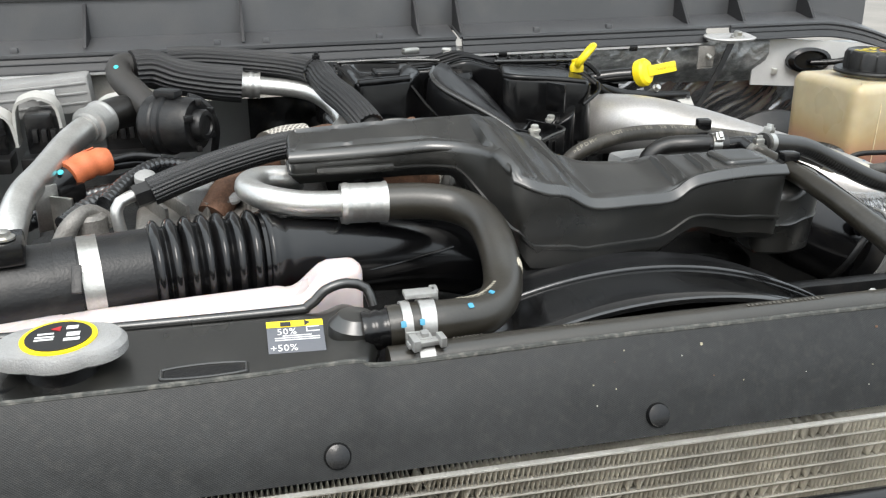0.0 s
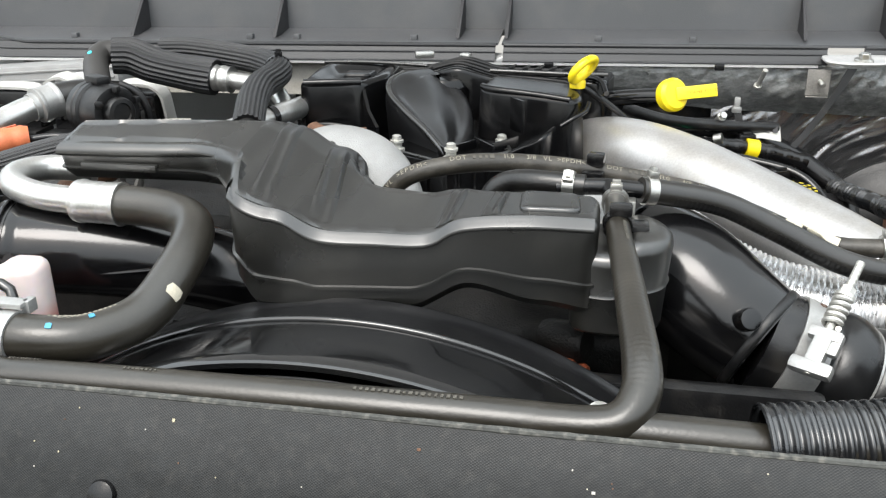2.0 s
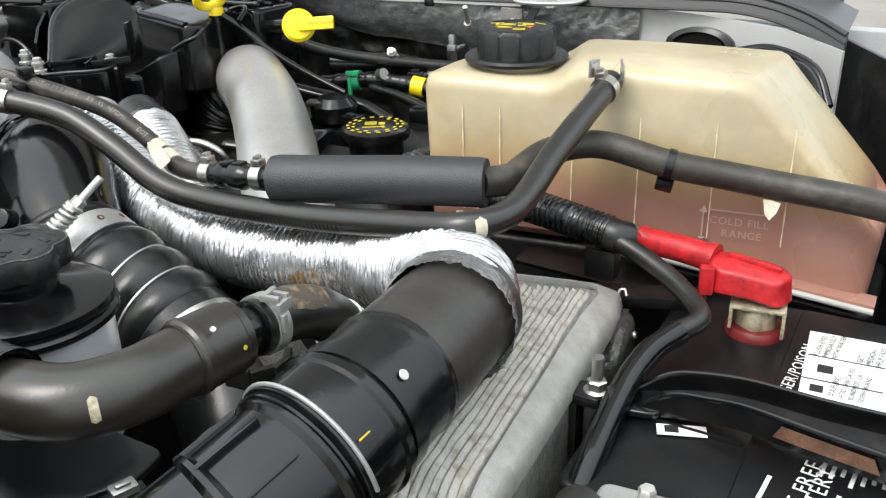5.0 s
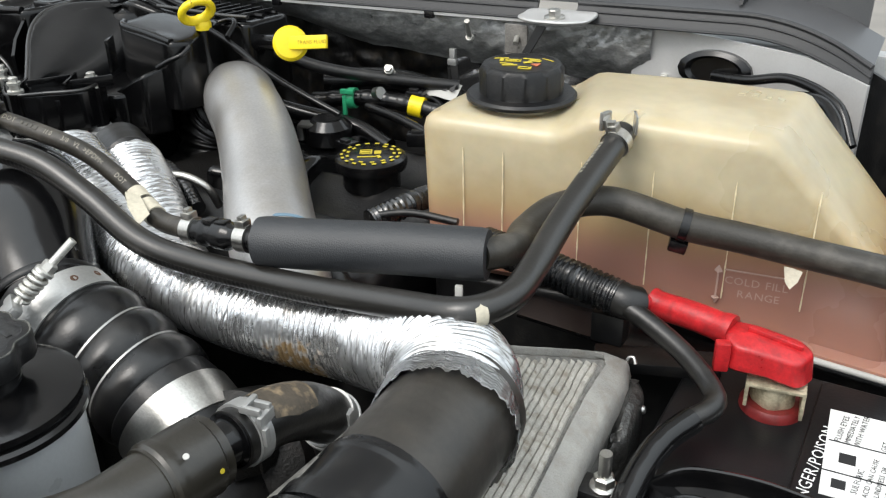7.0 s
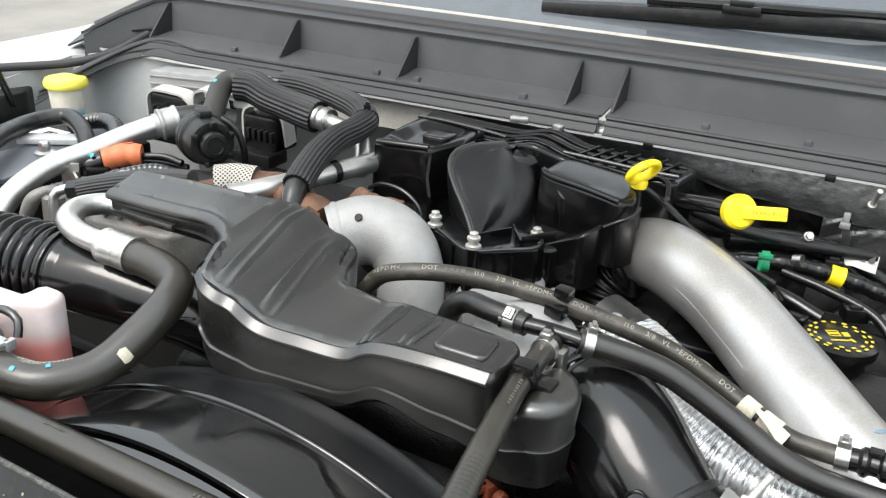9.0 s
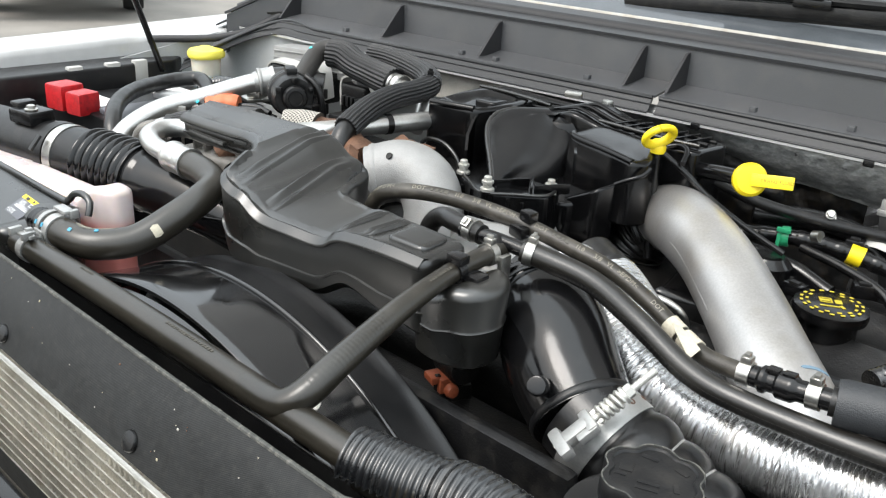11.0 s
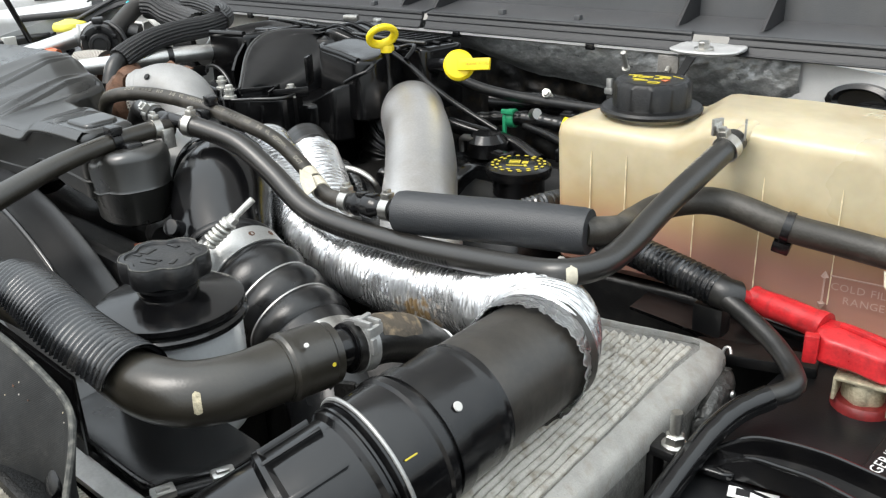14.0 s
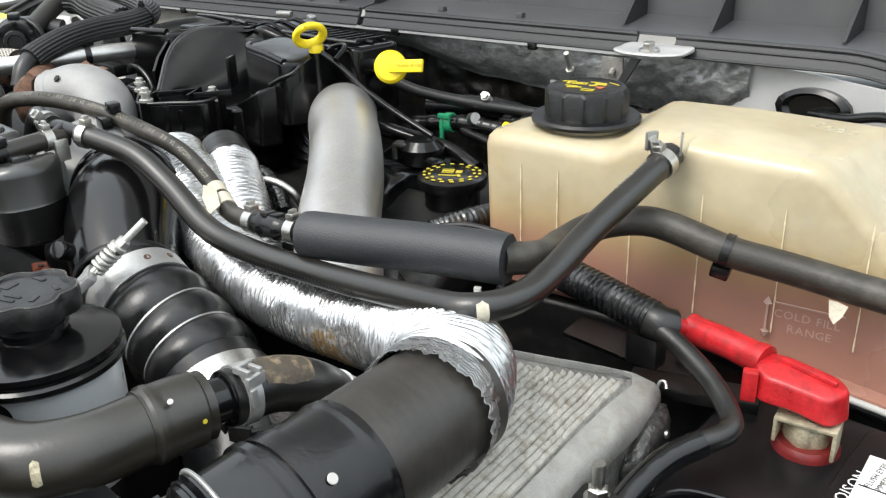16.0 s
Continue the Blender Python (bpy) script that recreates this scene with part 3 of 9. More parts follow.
def round_outline(corners, r=0.01, seg=5):
    """A closed outline (x, y) with rounded corners; a corner may bring its own radius as a third number."""
    out, n = [], len(corners)
    for i in range(n):
        p = Vector(corners[i][:2])
        a, b = Vector(corners[i - 1][:2]) - p, Vector(corners[(i + 1) % n][:2]) - p
        rr = corners[i][2] if len(corners[i]) > 2 else r
        rr = min(rr, a.length * 0.45, b.length * 0.45)
        s, e = p + a.normalized() * rr, p + b.normalized() * rr
        for k in range(seg + 1):
            t = k / seg
            out.append((1 - t) ** 2 * s + 2 * t * (1 - t) * p + t * t * e)
    return out


def densify(outline, step):
    out = []
    for a, b in zip(outline, outline[1:] + outline[:1]):
        n = max(1, int((b - a).length / step))
        out += [a.lerp(b, k / n) for k in range(n)]
    return out


def signed_area(o):
    return sum(a.x * b.y - b.x * a.y for a, b in zip(o, o[1:] + o[:1])) / 2


def inset(o, d):
    """The outline (counter-clockwise), moved inwards by d."""
    out, n = [], len(o)
    for i in range(n):
        t = (o[(i + 1) % n] - o[i - 1]).normalized()
        out.append(o[i] + Vector((-t.y, t.x)) * d)
    return out


def moulding(corners, top, bottom, fillet=0.008, corner=0.012, step=0.008, grid=0.012, draft=0.0, low_fillet=0.003, mids=()):
    """A moulded hollow-looking body: plan outline, top(x, y) and bottom(x, y) heights, rounded rims.
    mids: (share of height from the bottom, bulge outwards) for steps in the wall."""
    from mathutils.geometry import delaunay_2d_cdt
    o = round_outline(corners, corner)
    if signed_area(o) < 0:
        o = o[::-1]
    o = densify(o, step)
    bm = bmesh.new()
    rings = []

    def ring(d, zf):
        return [bm.verts.new((p.x, p.y, zf(q.x, q.y))) for p, q in zip(inset(o, d), o)]

    f, g = fillet, low_fillet
    rings.append(ring(g + draft, lambda x, y: bottom(x, y)))
    rings.append(ring(draft, lambda x, y: bottom(x, y) + g))
    for share, out in mids:
        rings.append(ring(draft * (1 - share) - out, lambda x, y, s=share: bottom(x, y) + (top(x, y) - bottom(x, y)) * s))
    for k in range(4):
        a = k / 3 * math.pi / 2
        rings.append(ring(f * (1 - math.cos(a)), lambda x, y, a=a: top(x, y) - f * (1 - math.sin(a))))
    n = len(o)
    for a, b in zip(rings, rings[1:]):
        for j in range(n):
            bm.faces.new((a[j], a[(j + 1) % n], b[(j + 1) % n], b[j]))
    for rng, zf, d in ((rings[-1], top, f), (rings[0], bottom, g + draft)):
        edge = [Vector((v.co.x, v.co.y)) for v in rng]
        pts = list(edge)
        xs, ys = [p.x for p in edge], [p.y for p in edge]
        gx, gy = int((max(xs) - min(xs)) / grid), int((max(ys) - min(ys)) / grid)
        inner = inset(edge, grid * 0.35)
        for i in range(1, gx + 1):
            for j in range(1, gy + 1):
                q = Vector((min(xs) + i * grid, min(ys) + j * grid))
                if inside(q, inner):
                    pts.append(q)
        co, _, faces, orig, _, _ = delaunay_2d_cdt(pts, [(i, (i + 1) % len(edge)) for i in range(len(edge))], [list(range(len(edge)))], 1, 1e-6)
        vs = []
        for i, c in enumerate(co):
            k = orig[i][0] if orig[i] else -1
            vs.append(rng[k] if 0 <= k < len(edge) else bm.verts.new((c.x, c.y, zf(c.x, c.y))))
        for fc in faces:
            try:
                bm.faces.new([vs[i] for i in fc])
            except ValueError:
                pass
    return bm


def inside(p, poly):
    hit = False
    for a, b in zip(poly, poly[1:] + poly[:1]):
        if (a.y > p.y) != (b.y > p.y) and p.x < (b.x - a.x) * (p.y - a.y) / (b.y - a.y) + a.x:
            hit = not hit
    return hit


def ramp(x, *knots):
    """Piecewise smooth height from (x, z) knots."""
    if x <= knots[0][0]:
        return knots[0][1]
    for (a, za), (b, zb) in zip(knots, knots[1:]):
        if x <= b:
            t = (x - a) / (b - a)
            return za + (zb - za) * t * t * (3 - 2 * t)
    return knots[-1][1]


def sheet_between(a, b, thick):
    """A thin panel between two polylines of equal length, with thickness downwards along its normal."""
    bm = bmesh.new()
    a, b = [Vector(p) for p in a], [Vector(p) for p in b]
    rows = []
    for i, (p, q) in enumerate(zip(a, b)):
        t = (a[min(i + 1, len(a) - 1)] - a[max(i - 1, 0)])
        nrm = t.cross(q - p).normalized() * thick
        rows.append([bm.verts.new(v) for v in (p, q, q + nrm, p + nrm)])
    for r, s in zip(rows, rows[1:]):
        for k in range(4):
            bm.faces.new((r[k], r[(k + 1) % 4], s[(k + 1) % 4], s[k]))
    bm.faces.new(rows[0])
    bm.faces.new(rows[-1][::-1])
    return bm


GLYPHS = {}


def glyph(ch):
    """Outline mesh of one character of the built-in font, 1 high: vertices, faces and width."""
    if ch not in GLYPHS:
        cu = bpy.data.curves.new("glyph", "FONT")
        cu.body, cu.size, cu.resolution_u = ch, 1.0, 2
        ob = new("glyph", cu)
        me = bpy.data.meshes.new_from_object(ob.evaluated_get(bpy.context.evaluated_depsgraph_get()))
        vs, fs = [v.co.copy() for v in me.vertices], [tuple(p.vertices) for p in me.polygons]
        bpy.data.objects.remove(ob)
        bpy.data.curves.remove(cu)
        bpy.data.meshes.remove(me)
        GLYPHS[ch] = (vs, fs, (max(v.x for v in vs) + 0.08) if vs else 0.35)
    return GLYPHS[ch]


def lettering(text, place, size):
    """Flat letters as one mesh: place(s) gives the 4 x 4 pose of the text's baseline at arc length s."""
    bm = bmesh.new()
    s = 0.0
    for ch in text:
        vs, fs, w = glyph(ch)
        if vs:
            m = place(s)
            made = [bm.verts.new(m @ (v * size)) for v in vs]
            for f in fs:
                try:
                    bm.faces.new([made[i] for i in f])
                except ValueError:
                    pass
        s += w * size
    return bm


def text_width(text, size):
    return sum(glyph(c)[2] for c in text) * size


def flat_text(text, origin, right, up, size, lift=0.0006, centre=False):
    r, u = Vector(right).normalized(), Vector(up).normalized()
    nrm = r.cross(u).normalized()
    o = Vector(origin) + nrm * lift - (r * text_width(text, size) / 2 if centre else Vector())
    rot = Matrix((r, u, nrm)).transposed().to_4x4()
    return lettering(text, lambda s: Matrix.Translation(o + r * s) @ rot, size)


def hose_text(text, pts, s0, r, size, facing=(0.0, -0.6, 0.8), flip=False):
    """Letters printed along a hose, on the side that faces the given way."""
    f = Vector(facing).normalized()

    def place(s):
        p, (t, _, _) = along(pts, (s0 - s) if flip else (s0 + s))
        t = -t if flip else t
        nrm = (f - f.dot(t) * t).normalized()
        up = nrm.cross(t)
        return Matrix.Translation(p + nrm * (r + 0.0006) - up * size * 0.35) @ Matrix((t, up, nrm)).transposed().to_4x4()

    return lettering(text, place, size)


def hose(name, label, pts, r, material, n=18, **kw):
    """A hose as a thing of its own, with its rubber as a part, ready for clamps and print."""
    h = thing(name, label, "hose", pts[0])
    part("hose_body", tube(pts, r, n, **kw), material, h)
    return h


def hose_bars(pts, s0, count, r, size, facing=(0.0, -0.6, 0.8)):
    """Print too worn to read: short bars along a hose."""
    f = Vector(facing).normalized()
    bm = bmesh.new()
    rnd = random.Random(count)
    for k in range(count):
        p, (t, _, _) = along(pts, s0 + k * size * 0.9)
        nrm = (f - f.dot(t) * t).normalized()
        w = size * rnd.uniform(0.35, 0.7)
        add(bm, block(p + nrm * r, (w, size * rnd.uniform(0.55, 0.8), 0.0010), 0, Matrix((t, nrm.cross(t), nrm)).transposed()))
    return bm


def smear(pts, s, r, width, facing, arc=70.0, lift=0.0004):
    """A thin patch on one side of a hose: paint, tape or a bare label."""
    f = Vector(facing).normalized()
    bm = bmesh.new()
    rows = []
    for k in range(5):
        p, (t, _, _) = along(pts, s + width * (k / 4 - 0.5))
        e1 = (f - f.dot(t) * t).normalized()
        e2 = t.cross(e1)
        row = []
        for q in (r + lift, r - 0.001):
            for j in range(9):
                a = radians(arc) * (j / 8 - 0.5) * (1 - 0.25 * abs(k / 2 - 1) * (1 + 0.5 * math.sin(7 * j)))
                row.append(bm.verts.new(p + (e1 * math.cos(a) + e2 * math.sin(a)) * q))
        rows.append(row)
    for a, b in zip(rows, rows[1:]):
        for j in range(8):
            bm.faces.new((a[j], a[j + 1], b[j + 1], b[j]))
            bm.faces.new((a[9 + j], b[9 + j], b[10 + j], a[10 + j]))
        bm.faces.new((a[0], b[0], b[9], a[9]))
        bm.faces.new((a[8], a[17], b[17], b[8]))
    for c in (rows[0], rows[-1]):
        bm.faces.new(c[:9] + c[:8:-1])
    return bm


# ---- the setting: ground, body shell, firewall, cowl ----
def cowl_y(x):
    return 1.405 + 0.085 * x


solo("ground", add(block((0, 0, -0.05), (160, 160, 0.1), 0)), ASPHALT, "pale worn asphalt of a parking lot", "ground", kind="structure")

fire = thing("wall_firewall", "firewall behind the engine with crumpled silver insulation", "firewall", (0.4, 1.52, 0.8), kind="structure")
part("panel", block((0.35, 1.585, 1.06), (2.1, 0.03, 0.66), 0.004), INNER, fire)


def insulation(x0, x1, z0, z1, y_of, seed, rough=1.0):
    """A crumpled foil blanket."""
    bm = bmesh.new()
    cell = 0.007 if rough <= 1 else 0.0035
    nx, nz = int((x1 - x0) / cell), int((z1 - z0) / cell)
    g = []
    for j in range(nz + 1):
        row = []
        for i in range(nx + 1):
            x, z = x0 + (x1 - x0) * i / nx, z0 + (z1 - z0) * j / nz
            d = noise.noise(Vector((x * 16, z * 9, seed))) * 0.010 + rough * (0.5 - abs(noise.noise(Vector((x * 40 + z * 22, z * 30, seed + 4))))) * 0.009
            if rough > 1:
                # long slanting folds of the loose film
                p, q = 0.66 * x - 0.75 * z, 0.75 * x + 0.66 * z
                bend = 0.02 * noise.noise(Vector((q * 9, p * 9, seed)))
                d = 0.016 * (0.5 - abs(noise.noise(Vector(((p + bend) * 26, q * 5, seed))))) + 0.005 * (0.5 - abs(noise.noise(Vector(((p + bend) * 75, q * 13, seed + 2)))))
            row.append(bm.verts.new((x, y_of(x) + d, z)))
        g.append(row)
    for a, b in zip(g, g[1:]):
        for i in range(nx):
            bm.faces.new((a[i], a[i + 1], b[i + 1], b[i]))
    return bm


part("insulation", insulation(0.70, 1.16, 1.08, 1.36, lambda x: cowl_y(x) + 0.026 + 0.008 * math.sin(x * 23), 9.0, 1.5), INSUL, fire, "shiny crumpled foil")
# this stretch is painted dark for the shade behind the engine
part("insulation", insulation(0.02, 0.73, 1.02, 1.40, lambda x: cowl_y(x) + 0.07 + 0.02 * math.sin(x * 9), 3.0), DARKFOIL, fire, "crumpled blanket darkened for shade")
# upper band of the blanket, pressed flat below the cowl


def foil_band(x0, x1):
    bm = bmesh.new()
    nx, nz, g = int((x1 - x0) / 0.0035), 24, []
    for i in range(nx + 1):
        x = x0 + (x1 - x0) * i / nx
        low = ramp(x, (0.0, 1.400), (0.40, 1.385), (0.60, 1.350), (0.73, 1.340), (0.86, 1.336), (1.0, 1.332))
        row = []
        for j in range(nz + 1):
            t = j / nz
            z = 1.428 + (low - 1.428) * t
            bulge = 0.012 * math.sin(math.pi * min(1, t * 1.05)) - 0.022 * t * t
            w = 1.0 if x < 0.72 else 1.0 + 0.8 * min(1, (x - 0.72) / 0.1)
            d = w * (0.0035 * noise.noise(Vector((x * 30, t * 2.2, 0))) + 0.0018 * noise.noise(Vector((x * 75 + t * 3, t * 6, 3)))) + (w - 1) * (0.007 * (0.4 - abs(noise.noise(Vector((x * 22 + t * 2.6, t * 1.5 - x * 6, 8))))) + 0.003 * (0.4 - abs(noise.noise(Vector((x * 60 - t * 3, t * 4, 6))))))
            row.append(bm.verts.new((x, cowl_y(x) + 0.004 - bulge - d, z)))
        g.append(row)
    for a, b in zip(g, g[1:]):
        for j in range(nz):
            bm.faces.new((a[j], a[j + 1], b[j + 1], b[j]))
    return bm


part("insulation_band", foil_band(0.06, 1.0), ROLL, fire, "scratched grey foil band", angle=60)

part("flange", sheet_between([(x, cowl_y(x) - 0.0225, 1.4185) for x in (-0.6, -0.2, 0.2, 0.6, 0.84)], [(x, cowl_y(x) - 0.0220, 1.4140) for x in (-0.6, -0.2, 0.2, 0.6, 0.84)], 0.002), PAINT, fire, "bright metal flange edge")
part("flange_panel", sheet_between([(x, cowl_y(x) + 0.004, 1.418) for x in (-0.6, -0.4, -0.2, 0.0, 0.10)], [(x, cowl_y(x) + 0.002, 1.36) for x in (-0.6, -0.4, -0.2, 0.0, 0.10)], 0.003), DUSTY, fire, "dusty beige metal flange")

# cowl: a front ledge with a sealing lip, a back wall with webs, and a top seal below the windscreen
cowl = thing("cowl", "dark grey plastic cowl panel with triangular webs", "cowl", (0.35, 1.45, 1.42), kind="structure")
_xs = [-0.62 + 1.86 * k / 40 for k in range(41)]


def dip(x):
    """The cowl bends forwards and down at both ends."""
    return 0.055 * max(0, (x - 1.10) / 0.2) ** 2 + 0.03 * max(0, (-0.49 - x) / 0.067) ** 1.6


def shelf(x0, x1):
    xs = [x0 + (x1 - x0) * k / 24 for k in range(25)]
    a = [(x, cowl_y(x) - 0.008 - 1.6 * dip(x), 1.441 - dip(x)) for x in xs]
    b = [(x, cowl_y(x) + 0.062 - 1.2 * dip(x), 1.452 - dip(x)) for x in xs]
    return sheet_between(a, b, 0.004)


part("ledge", shelf(-0.62, 0.371), COWL, cowl)
part("ledge", shelf(0.377, 1.26), COWL, cowl)


def lip(x0, x1):
    xs = [x0 + (x1 - x0) * k / 24 for k in range(25)]
    a = [(x, cowl_y(x) - 0.010 - 1.6 * dip(x), 1.442 - dip(x)) for x in xs]
    b = [(x, cowl_y(x) - 0.021 - 1.6 * dip(x), 1.419 - dip(x)) for x in xs]
    return add(sheet_between(a, b, 0.005), tube([(p[0], p[1], p[2]) for p in a[::3]], 0.0035, 8))


part("sealing_lip", lip(-0.62, 0.368), LIPRUB, cowl, "dark grey rubber sealing lip")
part("sealing_lip", lip(0.380, 0.852), LIPRUB, cowl, "dark grey rubber sealing lip")
part("sealing_lip", lip(0.905, 1.26), LIPRUB, cowl, "dark grey rubber sealing lip")
for _a, _b in ((-0.62, 0.368), (0.380, 0.852), (0.905, 1.26)):
    _lx = [_a + (_b - _a) * k / 14 for k in range(15)]
    for _f, _r in ((0.42, 0.0012), (0.97, 0.0018)):
        part("lip_bead", tube([(x, cowl_y(x) - 0.010 - 0.011 * _f - 0.0012 - 1.6 * dip(x), 1.442 - 0.023 * _f - dip(x)) for x in _lx], _r, 8), LIPRUB, cowl)
_w0 = [(x, cowl_y(x) + 0.062 - 1.2 * dip(x), 1.446 - dip(x)) for x in _xs]
_w1 = [(x, cowl_y(x) + 0.066 - 1.2 * dip(x), 1.512 - 0.8 * dip(x)) for x in _xs]
part("back_wall", sheet_between(_w0, _w1, -0.004), COWL, cowl)
_t0 = [(x, cowl_y(x) + 0.062 - 1.2 * dip(x), 1.513 - 0.8 * dip(x)) for x in _xs]
_t1 = [(x, cowl_y(x) + 0.092 - 1.2 * dip(x), 1.519 - 0.8 * dip(x)) for x in _xs]
part("top_flange", sheet_between(_t0, _t1, 0.005), LIPRUB, cowl, "dirty dark rubber strip")
part("hood_seal", tube([(x, cowl_y(x) + 0.100 - 1.2 * dip(x), 1.521 - 0.8 * dip(x)) for x in _xs[::2]], 0.013, 12), SEAL, cowl, "black rubber hood seal")
_t2 = [(x, cowl_y(x) + 0.108 - 1.0 * dip(x), 1.521 - 0.8 * dip(x)) for x in _xs]
_t3 = [(x, cowl_y(x) + 0.170 - 1.0 * dip(x), 1.527 - 0.8 * dip(x)) for x in _xs]
part("upper_panel", sheet_between(_t2, _t3, 0.006), LIPRUB, cowl)
part("glass_strip", tube([(x, cowl_y(x) + 0.176 - 1.0 * dip(x), 1.531 - 0.8 * dip(x)) for x in _xs[::2]], 0.006, 10), DUSTY, cowl, "pale grey edge strip")


def web(x):
    """A triangular stiffening web on the ledge."""
    y, z = cowl_y(x), 1.450 - dip(x)
    bm = bmesh.new()
    tri = [(y + 0.002, z), (y + 0.0615, z), (y + 0.0615, z + 0.058), (y + 0.052, z + 0.056)]
    sides = [[bm.verts.new((x + s, p, q)) for p, q in tri] for s in (-0.0024, 0.0024)]
    bm.faces.new(sides[0])
    bm.faces.new(sides[1][::-1])
    for k in range(4):
        bm.faces.new((sides[0][k], sides[0][(k + 1) % 4], sides[1][(k + 1) % 4], sides[1][k]))
    return bm


# plastic webs take the dark seal material: shade on the ledge put into colour
for _x in (-0.50, -0.213, 0.020, 0.308, 0.382, 0.822, 0.942, 1.10):
    part("web", web(_x), SEAL, cowl)
for _x in (-0.31, 0.055, -0.02, 0.24, 0.52, 0.66):
    part("clip_block", block((_x, cowl_y(_x) + 0.006, 1.450), (0.011, 0.010, 0.009), 0.002), COWL, cowl)
for _x in (-0.07, 0.70, 0.45):
    part("lip_clip", block((_x, cowl_y(_x) - 0.022, 1.414), (0.014, 0.008, 0.010), 0.002), BLACK, cowl, "black push-in clip")

# windscreen with its wiper
screen = thing("window_windscreen", "dark windscreen above the cowl", "windscreen", (0.35, 1.62, 1.53), kind="structure")
_g0 = [(x, cowl_y(x) + 0.18 - 0.6 * dip(x), 1.530 - 0.8 * dip(x)) for x in _xs]
_g1 = [(x, cowl_y(x) + 1.05 - 0.6 * dip(x), 2.05 - 0.8 * dip(x)) for x in _xs]
part("pane", sheet_between(_g0, _g1, -0.006), GLASS, screen)
wiper = thing("windscreen_wiper", "black wiper arm and blade resting on the windscreen", "wiper", (0.3, 1.72, 1.57))
part("blade", tube([(0.17, 1.640, 1.556), (0.50, 1.668, 1.576), (0.95, 1.71, 1.590)], 0.010, 8, flat=1.4), DARK, wiper)
part("arm", tube([(0.35, 1.650, 1.590), (0.50, 1.662, 1.596), (0.70, 1.70, 1.600), (1.0, 1.78, 1.61)], 0.007, 8, flat=1.2), MATTE, wiper)
part("hinge", add(block((0.50, 1.660, 1.590), (0.06, 0.028, 0.016), 0.004, 8), block((0.50, 1.652, 1.600), (0.036, 0.012, 0.012), 0.003, 8)), BLACK, wiper)
part("rubber_edge", sheet_between([(0.17, 1.638, 1.550), (0.50, 1.666, 1.569), (0.95, 1.708, 1.584)], [(0.17, 1.640, 1.540), (0.50, 1.669, 1.558), (0.95, 1.712, 1.574)], 0.003), RUBBER, wiper)

# the raised hood over the bay
hood = thing("hood", "raised silver truck hood with a painted underside", "hood", (0.4, 1.6, 1.7), kind="structure")
_hx = [-0.62 + 2.0 * k / 16 for k in range(17)]
_h0 = [(x, 1.60 - 0.10 * ((x - 0.4) / 1.0) ** 2, 1.70) for x in _hx]
_h1 = [(x, 1.12 + 0.10 * ((x - 0.4) / 1.0) ** 2, 2.66 - 0.05 * ((x - 0.4) / 1.0) ** 2) for x in _hx]
part("lining", sheet_between(_h0, _h1, 0.02), HOODUN, hood)
part("skin", sheet_between([(p[0], p[1] + 0.03, p[2] + 0.02) for p in _h0], [(p[0], p[1] + 0.03, p[2] + 0.02) for p in _h1], 0.008), PAINT, hood)

# inner wings and the truck's wings
wing_l = thing("wall_wing_passenger", "silver front wing with its grey inner panel", "wing", (-0.85, 0.9, 0.6), kind="structure")
part("inner_panel", sheet_between([(-0.40, 1.375, 1.425), (-0.52, 1.345, 1.425), (-0.655, 1.31, 1.40), (-0.715, 1.1, 1.35), (-0.72, 0.6, 1.34), (-0.72, 0.2, 1.33)],
                                  [(-0.40, 1.375, 0.75), (-0.52, 1.345, 0.75), (-0.655, 1.31, 0.75), (-0.715, 1.1, 0.75), (-0.72, 0.6, 0.75), (-0.72, 0.2, 0.75)], 0.004), INNER, wing_l)
part("wing_top", moulding([(-0.735, 0.15), (-0.735, 1.16), (-0.66, 1.32), (-0.70, 1.52), (-0.98, 1.60), (-1.02, 0.15)],
                          lambda x, y: 1.385 + 0.03 * (y - 0.8) - 0.55 * max(0, -0.84 - x) ** 1.3, lambda x, y: 0.95, 0.02, 0.03, 0.04, 0.05), PAINT, wing_l)
part("gutter", moulding([(-0.735, 0.15), (-0.735, 1.22), (-0.70, 1.265), (-0.652, 1.20), (-0.645, 1.05), (-0.645, 0.15)], lambda x, y: 1.352, lambda x, y: 1.27, 0.006, 0.01, 0.03, 0.04), MATTE, wing_l)
for _y in (0.98, 1.06, 1.12):
    part("gutter_clip", block((-0.655, _y, 1.335), (0.016, 0.03, 0.045), 0.003), WHITE, wing_l)
part("corner_flap", sheet_between([(-0.70, 1.34, 1.405), (-0.62, 1.36, 1.44), (-0.50, 1.40, 1.455)], [(-0.80, 1.50, 1.42), (-0.72, 1.52, 1.45), (-0.55, 1.50, 1.47)], 0.004), MATTE, wing_l)
part("corner_seal", tube([(-0.72, 1.18, 1.385), (-0.60, 1.30, 1.40), (-0.53, 1.40, 1.45), (-0.46, 1.50, 1.52), (-0.40, 1.56, 1.58)], 0.008, 10), SEAL, wing_l)
wing_r = thing("wall_wing_driver", "silver front wing on the driver's side", "wing", (1.6, 0.9, 0.6), kind="structure")
part("inner_panel", sheet_between([(1.26, 1.46, 1.40), (1.36, 1.36, 1.38), (1.50, 1.20, 1.34), (1.54, 0.6, 1.31), (1.54, 0.2, 1.30)],
                                  [(1.26, 1.46, 0.75), (1.36, 1.36, 0.75), (1.50, 1.20, 0.75), (1.54, 0.6, 0.75), (1.54, 0.2, 0.75)], -0.004), MATTE, wing_r)
